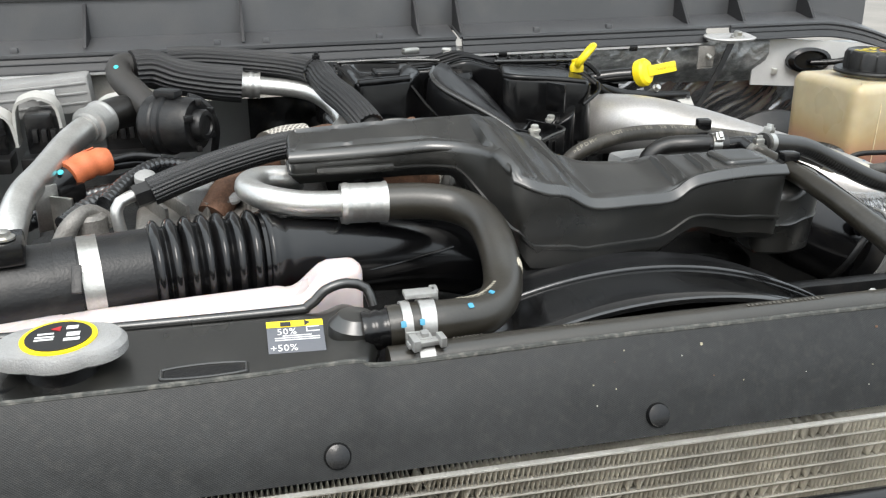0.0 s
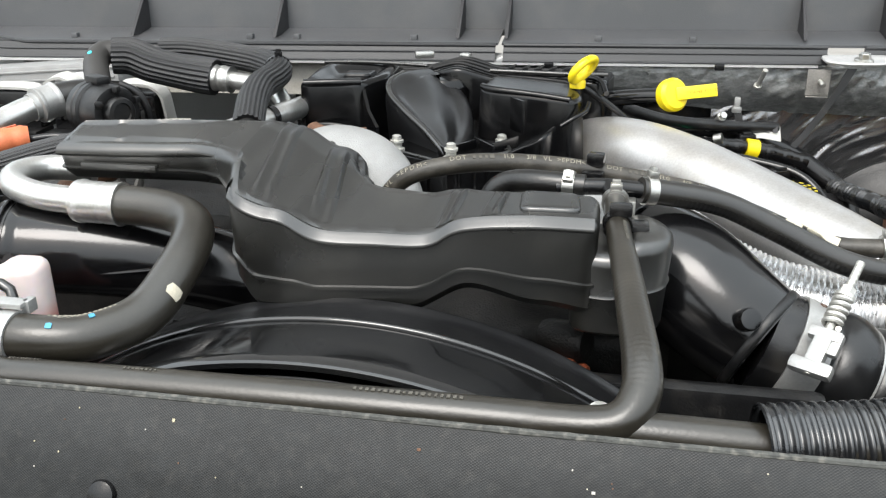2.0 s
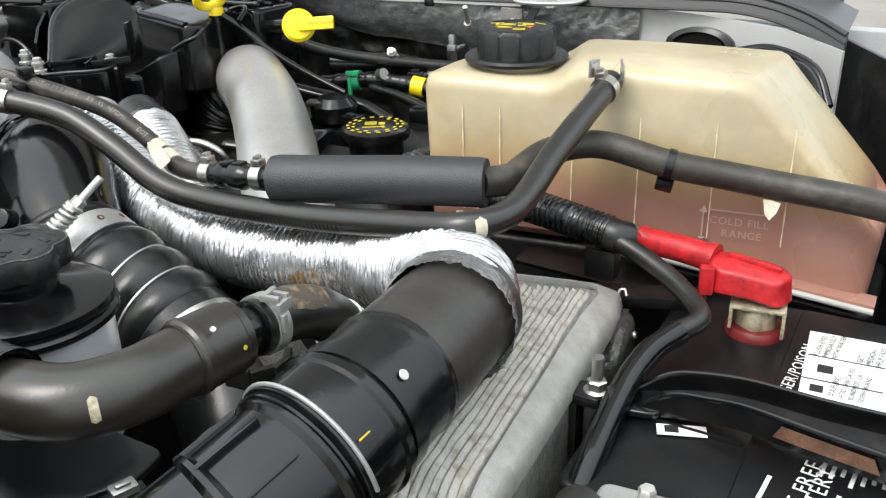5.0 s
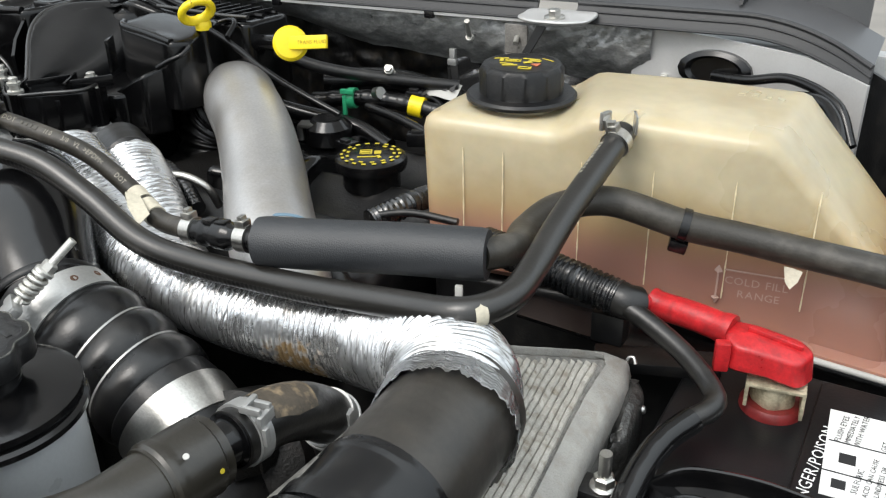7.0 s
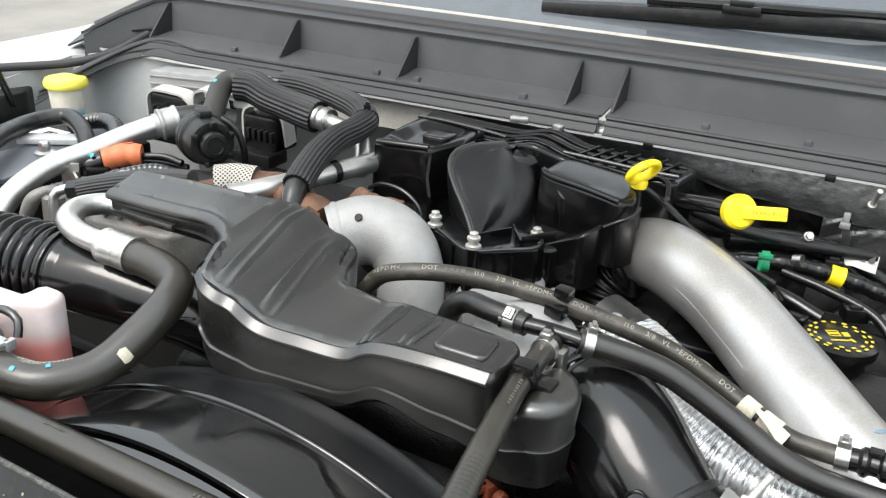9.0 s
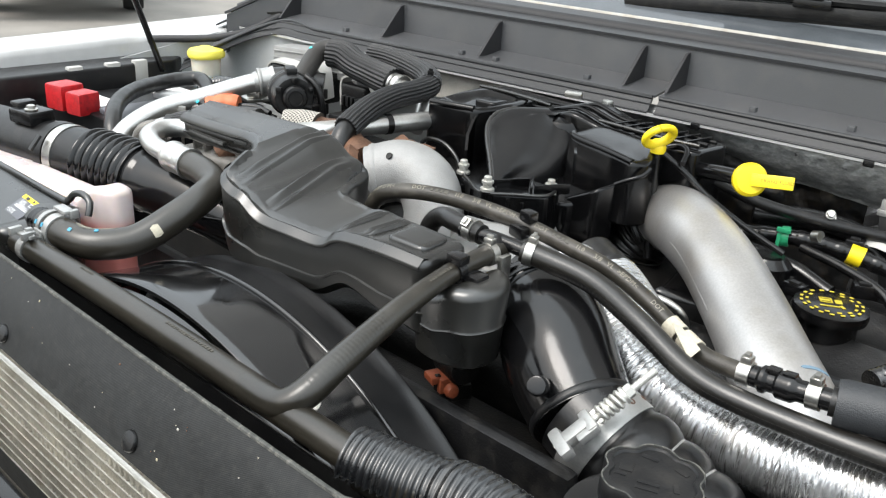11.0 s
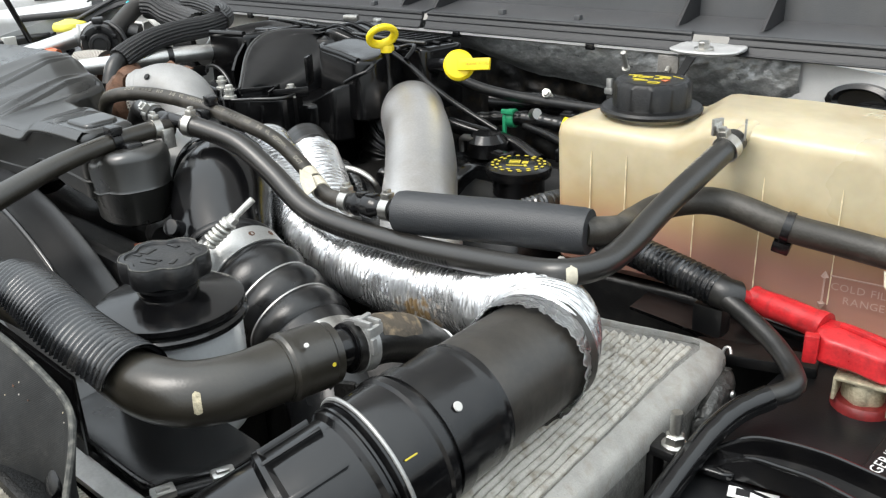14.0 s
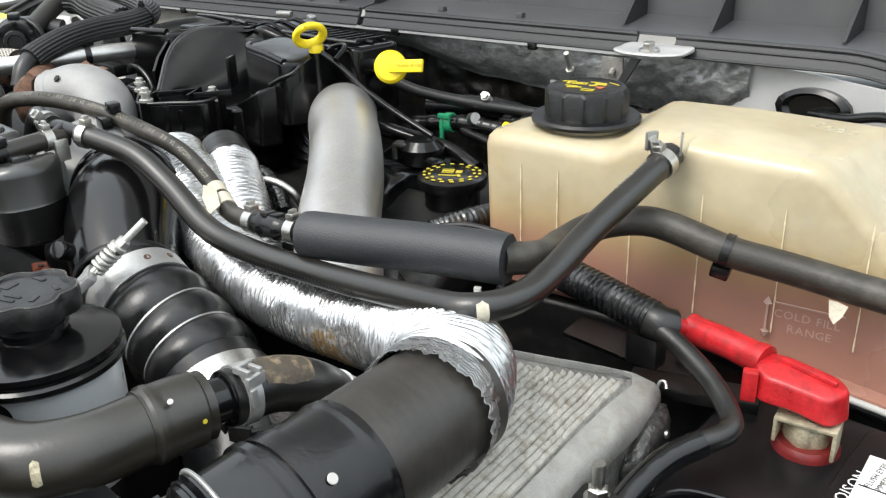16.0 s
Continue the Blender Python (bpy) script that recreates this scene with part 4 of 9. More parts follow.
part("wing_top", moulding([(1.56, 0.15), (1.56, 1.16), (1.50, 1.32), (1.54, 1.52), (1.80, 1.60), (1.86, 0.15)],
                          lambda x, y: 1.37 + 0.03 * (y - 0.8), lambda x, y: 0.95, 0.02, 0.03, 0.04, 0.06), PAINT, wing_r)

# light painted end of the firewall with a grommet, and the strut bracket
fwend = thing("wall_firewall_end", "pale painted firewall end with an oval rubber grommet", "firewall", (1.1, 1.5, 1.0), kind="structure")
part("panel", sheet_between([(0.975, 1.492, 1.418), (1.08, 1.487, 1.412), (1.19, 1.467, 1.405), (1.26, 1.43, 1.39)],
                            [(0.975, 1.492, 1.328), (1.08, 1.487, 1.322), (1.19, 1.467, 1.24), (1.26, 1.43, 1.10)], 0.004), PAINT, fwend)
part("grommet", lathe([(0.046, -0.004), (0.046, 0.006), (0.036, 0.010), (0.03, 0.004), (0.012, 0.004)], (1.085, 1.479, 1.374), (-0.06, -1, 0.05), 30,
                      lambda a, h: 1.0 / math.sqrt(math.cos(a) ** 2 + (1.9 * math.sin(a)) ** 2)), BLACK, fwend, "black oval rubber grommet")
part("cable", tube([(1.085, 1.47, 1.37), (1.13, 1.45, 1.375), (1.18, 1.44, 1.385), (1.235, 1.40, 1.375), (1.26, 1.37, 1.34)], 0.006, 10), BLACK, fwend)
part("cable", tube([(1.15, 1.43, 1.36), (1.19, 1.42, 1.37), (1.225, 1.40, 1.372), (1.25, 1.36, 1.345), (1.255, 1.33, 1.30)], 0.008, 10), BLACK, fwend)
part("clip", block((1.02, 1.487, 1.353), (0.010, 0.008, 0.012), 0.002), BOLT, fwend)
part("bolt", hexbolt((1.145, 1.428, 1.36), (-0.3, -1, 0.1), 0.007, 0.009), STEEL, fwend)

bracket = thing("strut_mount", "white painted metal mount with a bolt above the firewall foil", "bracket", (0.885, 1.44, 1.40))
part("plate", moulding([(0.842, 1.418), (0.868, 1.402), (0.912, 1.406), (0.936, 1.426), (0.936, 1.470), (0.842, 1.462)], lambda x, y: 1.430 + 0.10 * max(0, y - 1.44), lambda x, y: 1.425, 0.0015, 0.012), PAINT, bracket)
part("bolt", hexbolt((0.893, 1.424, 1.430), (0, -0.1, 1), 0.008, 0.012, 1.6), STEEL, bracket)
part("tab", moulding([(0.822, 1.4290), (0.854, 1.4290), (0.854, 1.4320), (0.822, 1.4320)], lambda x, y: 1.416, lambda x, y: 1.376, 0.0008, 0.001, 0.006, 0.01), GREASY, bracket, "dull grey hanging tab")
part("tab_bolt", tube([(0.840, 1.428, 1.400), (0.843, 1.417, 1.395)], 0.0035, 10), BOLT, bracket)
strap = solo("fabric_strap", sheet_between([(0.872, 1.420, 1.420), (0.858, 1.414, 1.39), (0.842, 1.410, 1.362), (0.817, 1.40, 1.325), (0.792, 1.39, 1.298)],
                                           [(0.885, 1.420, 1.420), (0.869, 1.414, 1.39), (0.853, 1.410, 1.362), (0.828, 1.40, 1.325), (0.803, 1.39, 1.298)], 0.003), MATTE,
             "black fabric strap hanging over the firewall foil", "strap")
tie = thing("hanging_strap", "thin grey strap with a pale buckle below the firewall foil", "strap", (0.735, 1.455, 1.33))
part("buckle", add(block((0.732, 1.450, 1.358), (0.009, 0.007, 0.022), 0.002), block((0.732, 1.449, 1.350), (0.014, 0.008, 0.009), 0.002)), SPRING, tie, "pale grey buckle")
part("strap", sheet_between([(0.728, 1.450, 1.350), (0.735, 1.444, 1.32), (0.744, 1.436, 1.29), (0.757, 1.425, 1.255)], [(0.739, 1.450, 1.350), (0.746, 1.444, 1.32), (0.755, 1.436, 1.29), (0.768, 1.425, 1.255)], 0.002), MATTE, tie)
for _c in ((0.758, 1.452, 1.385),):
    solo("foil_stud", add(tube([Vector(_c), Vector(_c) + Vector((0.006, -0.02, 0.028))], 0.0038, 10), lathe([(0.006, 0), (0.006, 0.003)], _c, (0.1, -0.5, 0.7), 14)), BOLT,
         "pale threaded stud in the firewall foil", "stud", "firewall studs")

booster = thing("brake_booster", "round black steel brake booster on the firewall", "brake booster", (0.985, 1.40, 1.15))
part("shell", lathe([(0.100, -0.070), (0.134, -0.060), (0.140, -0.045), (0.140, -0.030), (0.147, -0.026), (0.147, -0.016), (0.138, -0.010), (0.120, 0.012), (0.075, 0.030), (0.040, 0.034)], (0.985, 1.385, 1.150), (-0.05, -1, 0.06), 64), DARK, booster)
part("hub", lathe([(0.034, 0.03), (0.034, 0.05), (0.026, 0.054)], (0.985, 1.385, 1.150), (-0.05, -1, 0.06), 32), GLOSS, booster)

# the dark engine below everything
engine = thing("engine_block", "dark greasy engine below the hoses", "engine", (0.4, 1.0, 0.8))
part("block", moulding([(0.10, 0.80), (0.62, 0.86), (0.62, 1.34), (0.10, 1.34)], lambda x, y: 1.255 + 0.01 * math.sin(40 * x) * math.sin(33 * y), lambda x, y: 0.75, 0.02, 0.03, 0.03, 0.03), IRON, engine)
part("rocker_cover", moulding([(0.58, 0.98), (0.88, 0.98), (0.88, 1.36), (0.58, 1.36)], lambda x, y: 1.265 + 0.012 * math.sin(60 * y), lambda x, y: 0.9, 0.02, 0.03, 0.02, 0.02), DARK, engine)
part("rocker_cover", moulding([(-0.25, 0.90), (0.12, 0.92), (0.12, 1.34), (-0.25, 1.30)], lambda x, y: 1.285 + 0.008 * math.sin(70 * y), lambda x, y: 0.9, 0.02, 0.03, 0.02, 0.02), IRON, engine)
part("front_cover", block((0.40, 0.78, 1.02), (0.55, 0.10, 0.42), 0.02), IRON, engine)
solo("floor_pan", block((0.4, 0.85, 0.72), (2.0, 1.5, 0.04), 0.01), DARK, "dark undertray below the engine", "undertray", kind="structure")

# radiator, condenser and the rubber sheet over the gap
radiator = thing("radiator", "black radiator with its dusty metal condenser in front", "radiator", (0.45, 0.45, 0.8))
part("core", block((0.385, 0.500, 0.995), (1.09, 0.030, 0.50), 0.004), IRON, radiator)
_rows = [1.3050 - 0.0118 * k for k in range(11)]
for _z in _rows:
    part("cooling_tube", block((0.45, 0.4490, _z), (1.20, 0.0050, 0.0017), 0.0006), TUBES, radiator)
# dark sheet added to stand for the shade between tubes and fins
part("fin_gap_shade", block((0.45, 0.4700, 1.245), (1.20, 0.006, 0.130), 0.001), IRON, radiator)
_bm = bmesh.new()
for _z in _rows[:-1]:
    prev = None
    for i in range(600):
        x = -0.14 + 1.18 * i / 599
        bend = 0.0 if noise.noise(Vector((x * 14, _z * 60, 1))) < 0.25 else 0.0016 * math.sin(i * 1.7)
        za, zb = (_z - 0.0010, _z - 0.0108)
        zz = za if i % 2 else zb
        cur = [_bm.verts.new((x + bend, yy, zz)) for yy in (0.4468, 0.4668)]
        if prev:
            _bm.faces.new((prev[0], cur[0], cur[1], prev[1]))
        prev = cur
tagged(part("fin_pack", _bm, FINS, radiator, "dusty bent cooling fins", angle=20), kind="stuff")

for _cx, _cz, _cn in ((0.555, 1.2766, 12), (0.835, 1.2655, 9)):
    for _k in range(_cn):
        part("bent_fin", block((_cx + 0.0030 * (_k - _cn / 2), 0.4470, _cz + 0.0006 * math.sin(_k * 2.1)), (0.0021, 0.0012, 0.0085), 0.0004, Matrix.Rotation(0.45 + 0.2 * math.sin(_k), 3, "Y")), TUBES, radiator, "bright bent cooling fin")
_back = [(-0.400, 0.483, 1.377), (-0.045, 0.483, 1.378), (0.046, 0.483, 1.3805), (0.071, 0.4826, 1.3805), (0.092, 0.4825, 1.376), (0.237, 0.482, 1.3795), (0.537, 0.480, 1.382),
         (0.700, 0.480, 1.3835), (0.720, 0.480, 1.386), (0.747, 0.4815, 1.393), (0.787, 0.4855, 1.396), (0.837, 0.4925, 1.391), (0.890, 0.497, 1.391), (0.928, 0.499, 1.386), (0.955, 0.4995, 1.381), (0.976, 0.499, 1.377), (0.991, 0.496, 1.371), (1.001, 0.489, 1.358), (1.010, 0.476, 1.334)]


def sheet_point(x, t):
    """A place on the leaning sheet: t runs from its back edge, 0, down to its front edge, 1."""
    a = min(_edge, key=lambda p: abs(p.x - x))
    f, g = ramp(x, (0.84, 0), (0.965, 1)), ramp(x, (0.55, 0), (0.80, 1))
    y, z = a.y + (0.449 + 0.036 * f - a.y) * t, a.z + (1.3135 + 0.0055 * g - 0.0085 * f - a.z) * t
    bulge = 0.0030 * math.sin(math.pi * t) + 0.0010 * noise.noise(Vector((x * 9, t * 2, 0)))
    return Vector((x, y - 0.9 * bulge, z + 0.4 * bulge))


_edge = smooth_path(_back, 0.004)
SHEETUP = Matrix.Rotation(1.13, 3, "X")
deflector = thing("radiator_sheet", "black ribbed rubber sheet pinned over the radiator", "rubber sheet", (0.4, 0.5, 1.31))


def wavy_sheet():
    n = 180
    bm = bmesh.new()
    cols = []
    for k in range(n + 1):
        x = _back[0][0] + (_back[-1][0] - _back[0][0]) * k / n
        top = [sheet_point(x, j / 8) for j in range(9)]
        cols.append([bm.verts.new(p) for p in top] + [bm.verts.new(p + Vector((0, 0.0032, -0.0014))) for p in top])
    for a, b in zip(cols, cols[1:]):
        for j in range(8):
            bm.faces.new((a[j], a[j + 1], b[j + 1], b[j]))
            bm.faces.new((a[9 + j], b[9 + j], b[10 + j], a[10 + j]))
        bm.faces.new((a[0], b[0], b[9], a[9]))
        bm.faces.new((a[8], a[17], b[17], b[8]))
    for c in (cols[0], cols[-1]):
        bm.faces.new([c[j] for j in range(9)] + [c[17 - j] for j in range(9)])
    return bm


part("sheet", wavy_sheet(), SHEET, deflector)
part("worn_edge", tube([Vector(p) + Vector((0, 0.0004, -0.0014)) for p in _back], 0.0021, 8, step=0.004, prof=lambda s: 1 + 0.15 * noise.noise(Vector((s * 90, 0, 0)))), SCUFF, deflector, "scuffed pale edge")
for _x in (-0.20, 0.050, 0.276, 0.504, 0.746, 0.972):
    _p = sheet_point(_x, 0.80 if _x < 0.9 else 0.88)
    part("push_pin", lathe([(0.0088, -0.002), (0.0090, 0.001), (0.0078, 0.0034), (0.004, 0.0045), (0.001, 0.0047)], _p, (0, -0.88, 0.47), 24), BLACK, deflector, "black domed push pin")
part("end_flap", sheet_between([(0.9985, 0.4850, 1.330), (1.001, 0.4845, 1.310), (1.003, 0.4840, 1.285), (1.004, 0.4835, 1.245)], [(1.0065, 0.4835, 1.330), (1.009, 0.4830, 1.310), (1.011, 0.4825, 1.285), (1.012, 0.4820, 1.245)], 0.003), SCUFF, deflector, "worn hanging rubber flap")
# pale stone chips on the sheet
random.seed(7)
_spots = [(random.uniform(0.2, 1.0), random.uniform(0.08, 0.92)) for k in range(30)]
for _k in range(7):
    _cx, _ct0 = random.uniform(0.45, 1.0), random.uniform(0.1, 0.9)
    _spots += [(_cx + random.gauss(0, 0.008), min(0.94, max(0.06, _ct0 + random.gauss(0, 0.09)))) for k in range(random.randint(3, 6))]
for _k, (_x, _t) in enumerate(_spots):
    _big = _k % 6 == 0
    part("paint_fleck", block(sheet_point(_x, _t) + Vector((0, -0.0003, 0.0001)), (random.uniform(0.0012, 0.0024) if _big else random.uniform(0.0006, 0.0010), random.uniform(0.0010, 0.0022) if _big else random.uniform(0.0006, 0.0010), 0.0005), 0.0002, SHEETUP), random.choice((CREAM, DUSTY, GRAVEL, RUST)) if _k % 9 else RUST, deflector)

grille = thing("grille_header", "black glossy grille header in front of the condenser", "grille", (0.4, 0.33, 1.2))
_gx = [-0.3 + 1.5 * k / 30 for k in range(31)]
part("shell", add(tube([(x, 0.388 - 0.012 * math.cos((x - 0.45) * 5), 1.289) for x in _gx[::2]], 0.011, 14),
                  sheet_between([(x, 0.386 - 0.012 * math.cos((x - 0.45) * 5), 1.296) for x in _gx], [(x, 0.10, 1.292) for x in _gx], 0.012)), GLOSS, grille)
part("lip", tube([(x, 0.372 - 0.012 * math.cos((x - 0.45) * 5), 1.300) for x in _gx[::2]], 0.0045, 10), GLOSS, grille)


# ---- the black moulded box across the engine ----
def box_top(x, y):
    front = ramp(x, (0.235, 1.437), (0.252, 1.426), (0.278, 1.4170), (0.298, 1.4135), (0.323, 1.3995), (0.412, 1.3970), (0.438, 1.4100), (0.49, 1.4155), (0.545, 1.4140))
    back = ramp(x, (0.236, 1.455), (0.262, 1.448), (0.300, 1.429), (0.335, 1.412), (0.40, 1.411), (0.421, 1.4165), (0.45, 1.415), (0.545, 1.4175))
    t = min(1, max(0, (y - 0.705) / 0.115))
    base = front + (back - front) * t
    if x < 0.236:
        base = 1.441 + (1.455 - 1.441) * min(1, max(0, (y - 0.79) / 0.05))
    return base


def box_bottom(x, y):
    return ramp(x, (0.205, 1.405), (0.250, 1.345), (0.268, 1.326), (0.395, 1.328), (0.445, 1.350), (0.50, 1.338), (0.56, 1.330))


airbox = thing("resonator_box", "satin black plastic box with a raised rim over the engine", "plastic box", (0.35, 0.77, 1.33))
_plan = [(0.046, 0.786, 0.012), (0.190, 0.792, 0.03), (0.232, 0.765, 0.03), (0.249, 0.706, 0.012), (0.300, 0.702), (0.412, 0.716), (0.546, 0.724, 0.014), (0.545, 0.790, 0.014), (0.43, 0.799), (0.350, 0.806, 0.008),
         (0.332, 0.836, 0.01), (0.322, 0.868, 0.008), (0.262, 0.862, 0.02), (0.236, 0.850, 0.02), (0.047, 0.832, 0.012)]
part("body", moulding(_plan, box_top, box_bottom, 0.009, 0.014, 0.004, 0.0038, draft=0.003, low_fillet=0.008, mids=((0.300, 0.0), (0.312, 0.0024), (0.345, 0.0024), (0.357, 0.0))), BOXPL, airbox)
part("end_lobe", moulding([(0.520, 0.732), (0.560, 0.724), (0.598, 0.736), (0.608, 0.772), (0.588, 0.806), (0.520, 0.806)], lambda x, y: 1.388 + 0.010 * ramp(x, (0.555, 0), (0.578, 1)) - 0.10 * max(0, 0.748 - y), lambda x, y: 1.314, 0.011, 0.022, 0.004, 0.006, draft=0.005, mids=((0.45, 0), (0.48, 0.0015), (0.51, 0))), BOXPL, airbox)
_rim = smooth_path([(0.247, 0.716, 1.4255), (0.262, 0.706, 1.4200), (0.278, 0.704, 1.4148), (0.297, 0.704, 1.4115), (0.325, 0.706, 1.3972), (0.37, 0.710, 1.3953), (0.412, 0.716, 1.3950), (0.438, 0.719, 1.4080), (0.49, 0.721, 1.4132), (0.542, 0.726, 1.4118)], 0.006)
part("rim", loft([[p + Vector((0, dy, dz)) for p in _rim] for dy, dz in ((0.012, 0.0010), (0.0040, 0.0036), (0.0026, 0.0036), (-0.0006, 0.0008), (-0.0038, -0.0022), (-0.0046, -0.0034), (-0.0042, -0.0062), (0.003, -0.0074))], 90), BOXPL, airbox, angle=70)
_rl = smooth_path([(0.049, 0.790, 1.437), (0.10, 0.790, 1.438), (0.150, 0.792, 1.439), (0.190, 0.793, 1.440), (0.220, 0.780, 1.439), (0.238, 0.755, 1.436), (0.247, 0.722, 1.431)], 0.006)
part("rim", loft([[p + Vector((0.002, 0.007, 0.0030)) for p in _rl], [p + Vector((0, 0.001, 0.0024)) for p in _rl], [p + Vector((-0.002, -0.0045, -0.0030)) for p in _rl], [p + Vector((-0.001, -0.0040, -0.0085)) for p in _rl], [p + Vector((0.002, 0.003, -0.0095)) for p in _rl]], 40), BOXPL, airbox, angle=70)


def flute(x0, y0, x1, y1, half, high):
    """A crisp double crease standing on the box's top, from its front to its back."""
    rails = []
    for dx, dz in ((-1.0, -0.15), (-0.78, 0.55), (-0.60, 1.0), (-0.42, 0.85), (-0.12, 0.30), (0.12, 0.30), (0.42, 0.85), (0.60, 1.0), (0.78, 0.55), (1.0, -0.15)):
        rail = []
        for k in range(15):
            f = k / 14
            x, y = x0 + (x1 - x0) * f + dx * half, y0 + (y1 - y0) * f
            rail.append((x, y, box_top(x, y) + high * dz * min(1, 0.1 + 5 * f, 0.1 + 5 * (1 - f))))
        rails.append(rail)
    return loft(rails, 28)


for _f in ((0.274, 0.716, 0.258, 0.856, 0.0095, 0.0030), (0.322, 0.722, 0.302, 0.850, 0.0100, 0.0032), (0.424, 0.726, 0.427, 0.792, 0.0080, 0.0036), (0.459, 0.732, 0.463, 0.788, 0.0075, 0.0040)):
    part("flute", flute(*_f), BOXPL, airbox, angle=75)
part("raised_panel", moulding([(0.482, 0.737, 0.010), (0.531, 0.740, 0.010), (0.528, 0.780, 0.010), (0.479, 0.784, 0.010)], lambda x, y: box_top(x, y) + 0.0036, lambda x, y: box_top(x, y) - 0.004, 0.0034, 0.010, 0.004, 0.006), BOXPL, airbox, angle=60)
part("rib", block((0.110, 0.7845, 1.4205), (0.075, 0.006, 0.007), 0.0015), BOXPL, airbox)

part("post", block((0.575, 0.765, 1.396), (0.02, 0.02, 0.012), 0.004), BLACK, airbox)

# ---- fan shroud ----
shroud = thing("fan_shroud", "glossy black fan shroud with curved ridges", "fan shroud", (0.36, 0.62, 1.0))
_fc = (0.355, 0.941)


def arc_ring(prof, a0, a1, n=90):
    """A bent wall round the fan: prof is (y, radius) from the front to the back."""
    bm = bmesh.new()
    prev = None
    for k in range(n + 1):
        a = radians(a0 + (a1 - a0) * k / n)
        pts = [(y, r) for y, r in prof] + [(y, r - 0.004) for y, r in reversed(prof)]
        cur = [bm.verts.new((_fc[0] + r * math.cos(a), y, _fc[1] + r * math.sin(a))) for y, r in pts]
        if prev:
            m = len(cur)
            for j in range(m):
                bm.faces.new((prev[j], prev[(j + 1) % m], cur[(j + 1) % m], cur[j]))
        prev = cur
    return bm


part("front_ring", arc_ring([(0.552, 0.398), (0.562, 0.401), (0.571, 0.403), (0.5735, 0.404)], 20, 160), FANPL, shroud)
part("funnel", arc_ring([(0.5745, 0.4125), (0.5765, 0.4140), (0.590, 0.4125), (0.620, 0.4090), (0.650, 0.4055), (0.656, 0.4048)], 20, 160), FANPL, shroud, angle=50)
part("bead", tube([(_fc[0] + 0.4052 * math.cos(radians(a)), 0.6588, _fc[1] + 0.4052 * math.sin(radians(a))) for a in range(20, 161, 3)], 0.0028, 10), FANPL, shroud)
part("rear_ring", arc_ring([(0.6615, 0.4040), (0.668, 0.4030), (0.690, 0.4000), (0.7065, 0.3985), (0.7090, 0.4005), (0.7115, 0.4000)], 20, 160), SATIN, shroud, "satin black rear ring", angle=50)
part("fan_wall", block((0.36, 0.728, 1.03), (0.74, 0.02, 0.5), 0.01), DARK, shroud)
part("front_wall", block((0.36, 0.549, 1.12), (1.0, 0.005, 0.40), 0.002), FANPL, shroud)
part("screw", lathe([(0.010, 0), (0.010, 0.002), (0.004, 0.003), (0.003, 0.001)], (0.555, 0.585, 1.330), (0.35, -0.45, 0.8), 20), BOLT, shroud, "pale round screw")


# ---- hoses ----
H1 = [(0.578, 0.830, 1.409), (0.600, 0.838, 1.405), (0.649, 0.850, 1.394), (0.700, 0.853, 1.371), (0.760, 0.849, 1.345), (0.815, 0.853, 1.336), (0.915, 0.860, 1.336), (1.020, 0.857, 1.349), (1.073, 0.856, 1.358),
      (1.093, 0.886, 1.359), (1.093, 0.930, 1.363), (1.092, 0.995, 1.382), (1.097, 1.106, 1.4145)]
h = hose("overflow_hose", "black rubber hose running from the tee to the coolant tank", H1, 0.0113, OILRUB)
part("rib_strip", channel(cut(H1, 0.03, 0.40, 14), 0.01145, 95, 150, n=6, step=0.0011, thick=0.0012, prof=lambda s: 1.0 + 0.020 * math.sin(s * 2 * math.pi / 0.0044)), RUBBER, h, "fine moulded ribs", angle=50)
_l1 = length(H1)
part("clamp", band(H1, 0.008, 0.0119, 0.009), STEEL, h, "silver hose clamp")
part("clamp", band(H1, _l1 - 0.016, 0.0119, 0.010), STEEL, h, "silver spring clamp")
_p, (_t, _u, _v) = along(H1, _l1 - 0.016)
part("clamp_tab", block(_p + _u * 0.017 - _v * 0.004, (0.010, 0.003, 0.016), 0.0008, Matrix((_t, _v, _u)).transposed()), STEEL, h)
part("paint_mark", smear(H1, 0.524, 0.0113, 0.006, (0.2, -0.9, -0.1), 120), CREAM, h, "cream paint mark")
part("print", hose_bars(H1, _l1 - 0.075, 9, 0.0112, 0.0058, (-0.5, -0.6, 0.6)), PRINTH, h)

H2 = [(0.338, 0.850, 1.375), (0.358, 0.848, 1.400), (0.380, 0.850, 1.411), (0.415, 0.862, 1.416), (0.458, 0.877, 1.415), (0.517, 0.890, 1.409), (0.583, 0.900, 1.397), (0.640, 0.904, 1.385), (0.690, 0.899, 1.368), (0.728, 0.889, 1.355), (0.760, 0.878, 1.350), (0.800, 0.874, 1.352)]
h = hose("vent_hose", "dusty brown-black rubber hose with faded white print", H2, 0.0088, OLDRUB)
for _s in (-0.066, 0.082, 0.230, 0.378):
    for _txt, _d in (("DOT", 0.0), ("11.0", 0.050), ("3/8", 0.072), ("VL", 0.088), (">EPDM<", 0.101)):
        if 0.01 < _s + _d < length(H2) - 0.11:
            part("print", hose_text(_txt, H2, _s + _d, 0.0088, 0.0070, (0.1, -0.55, 0.8)), PRINTH, h)
    if 0.01 < _s + 0.02 < length(H2) - 0.12:
        part("print", hose_bars(H2, _s + 0.023, 4, 0.0087, 0.0062, (0.1, -0.55, 0.8)), PRINTG, h)
part("tape", band(H2, length(H2) - 0.085, 0.0094, 0.016, ear=False, wall=0.0006), CREAM, h, "torn cream masking tape")
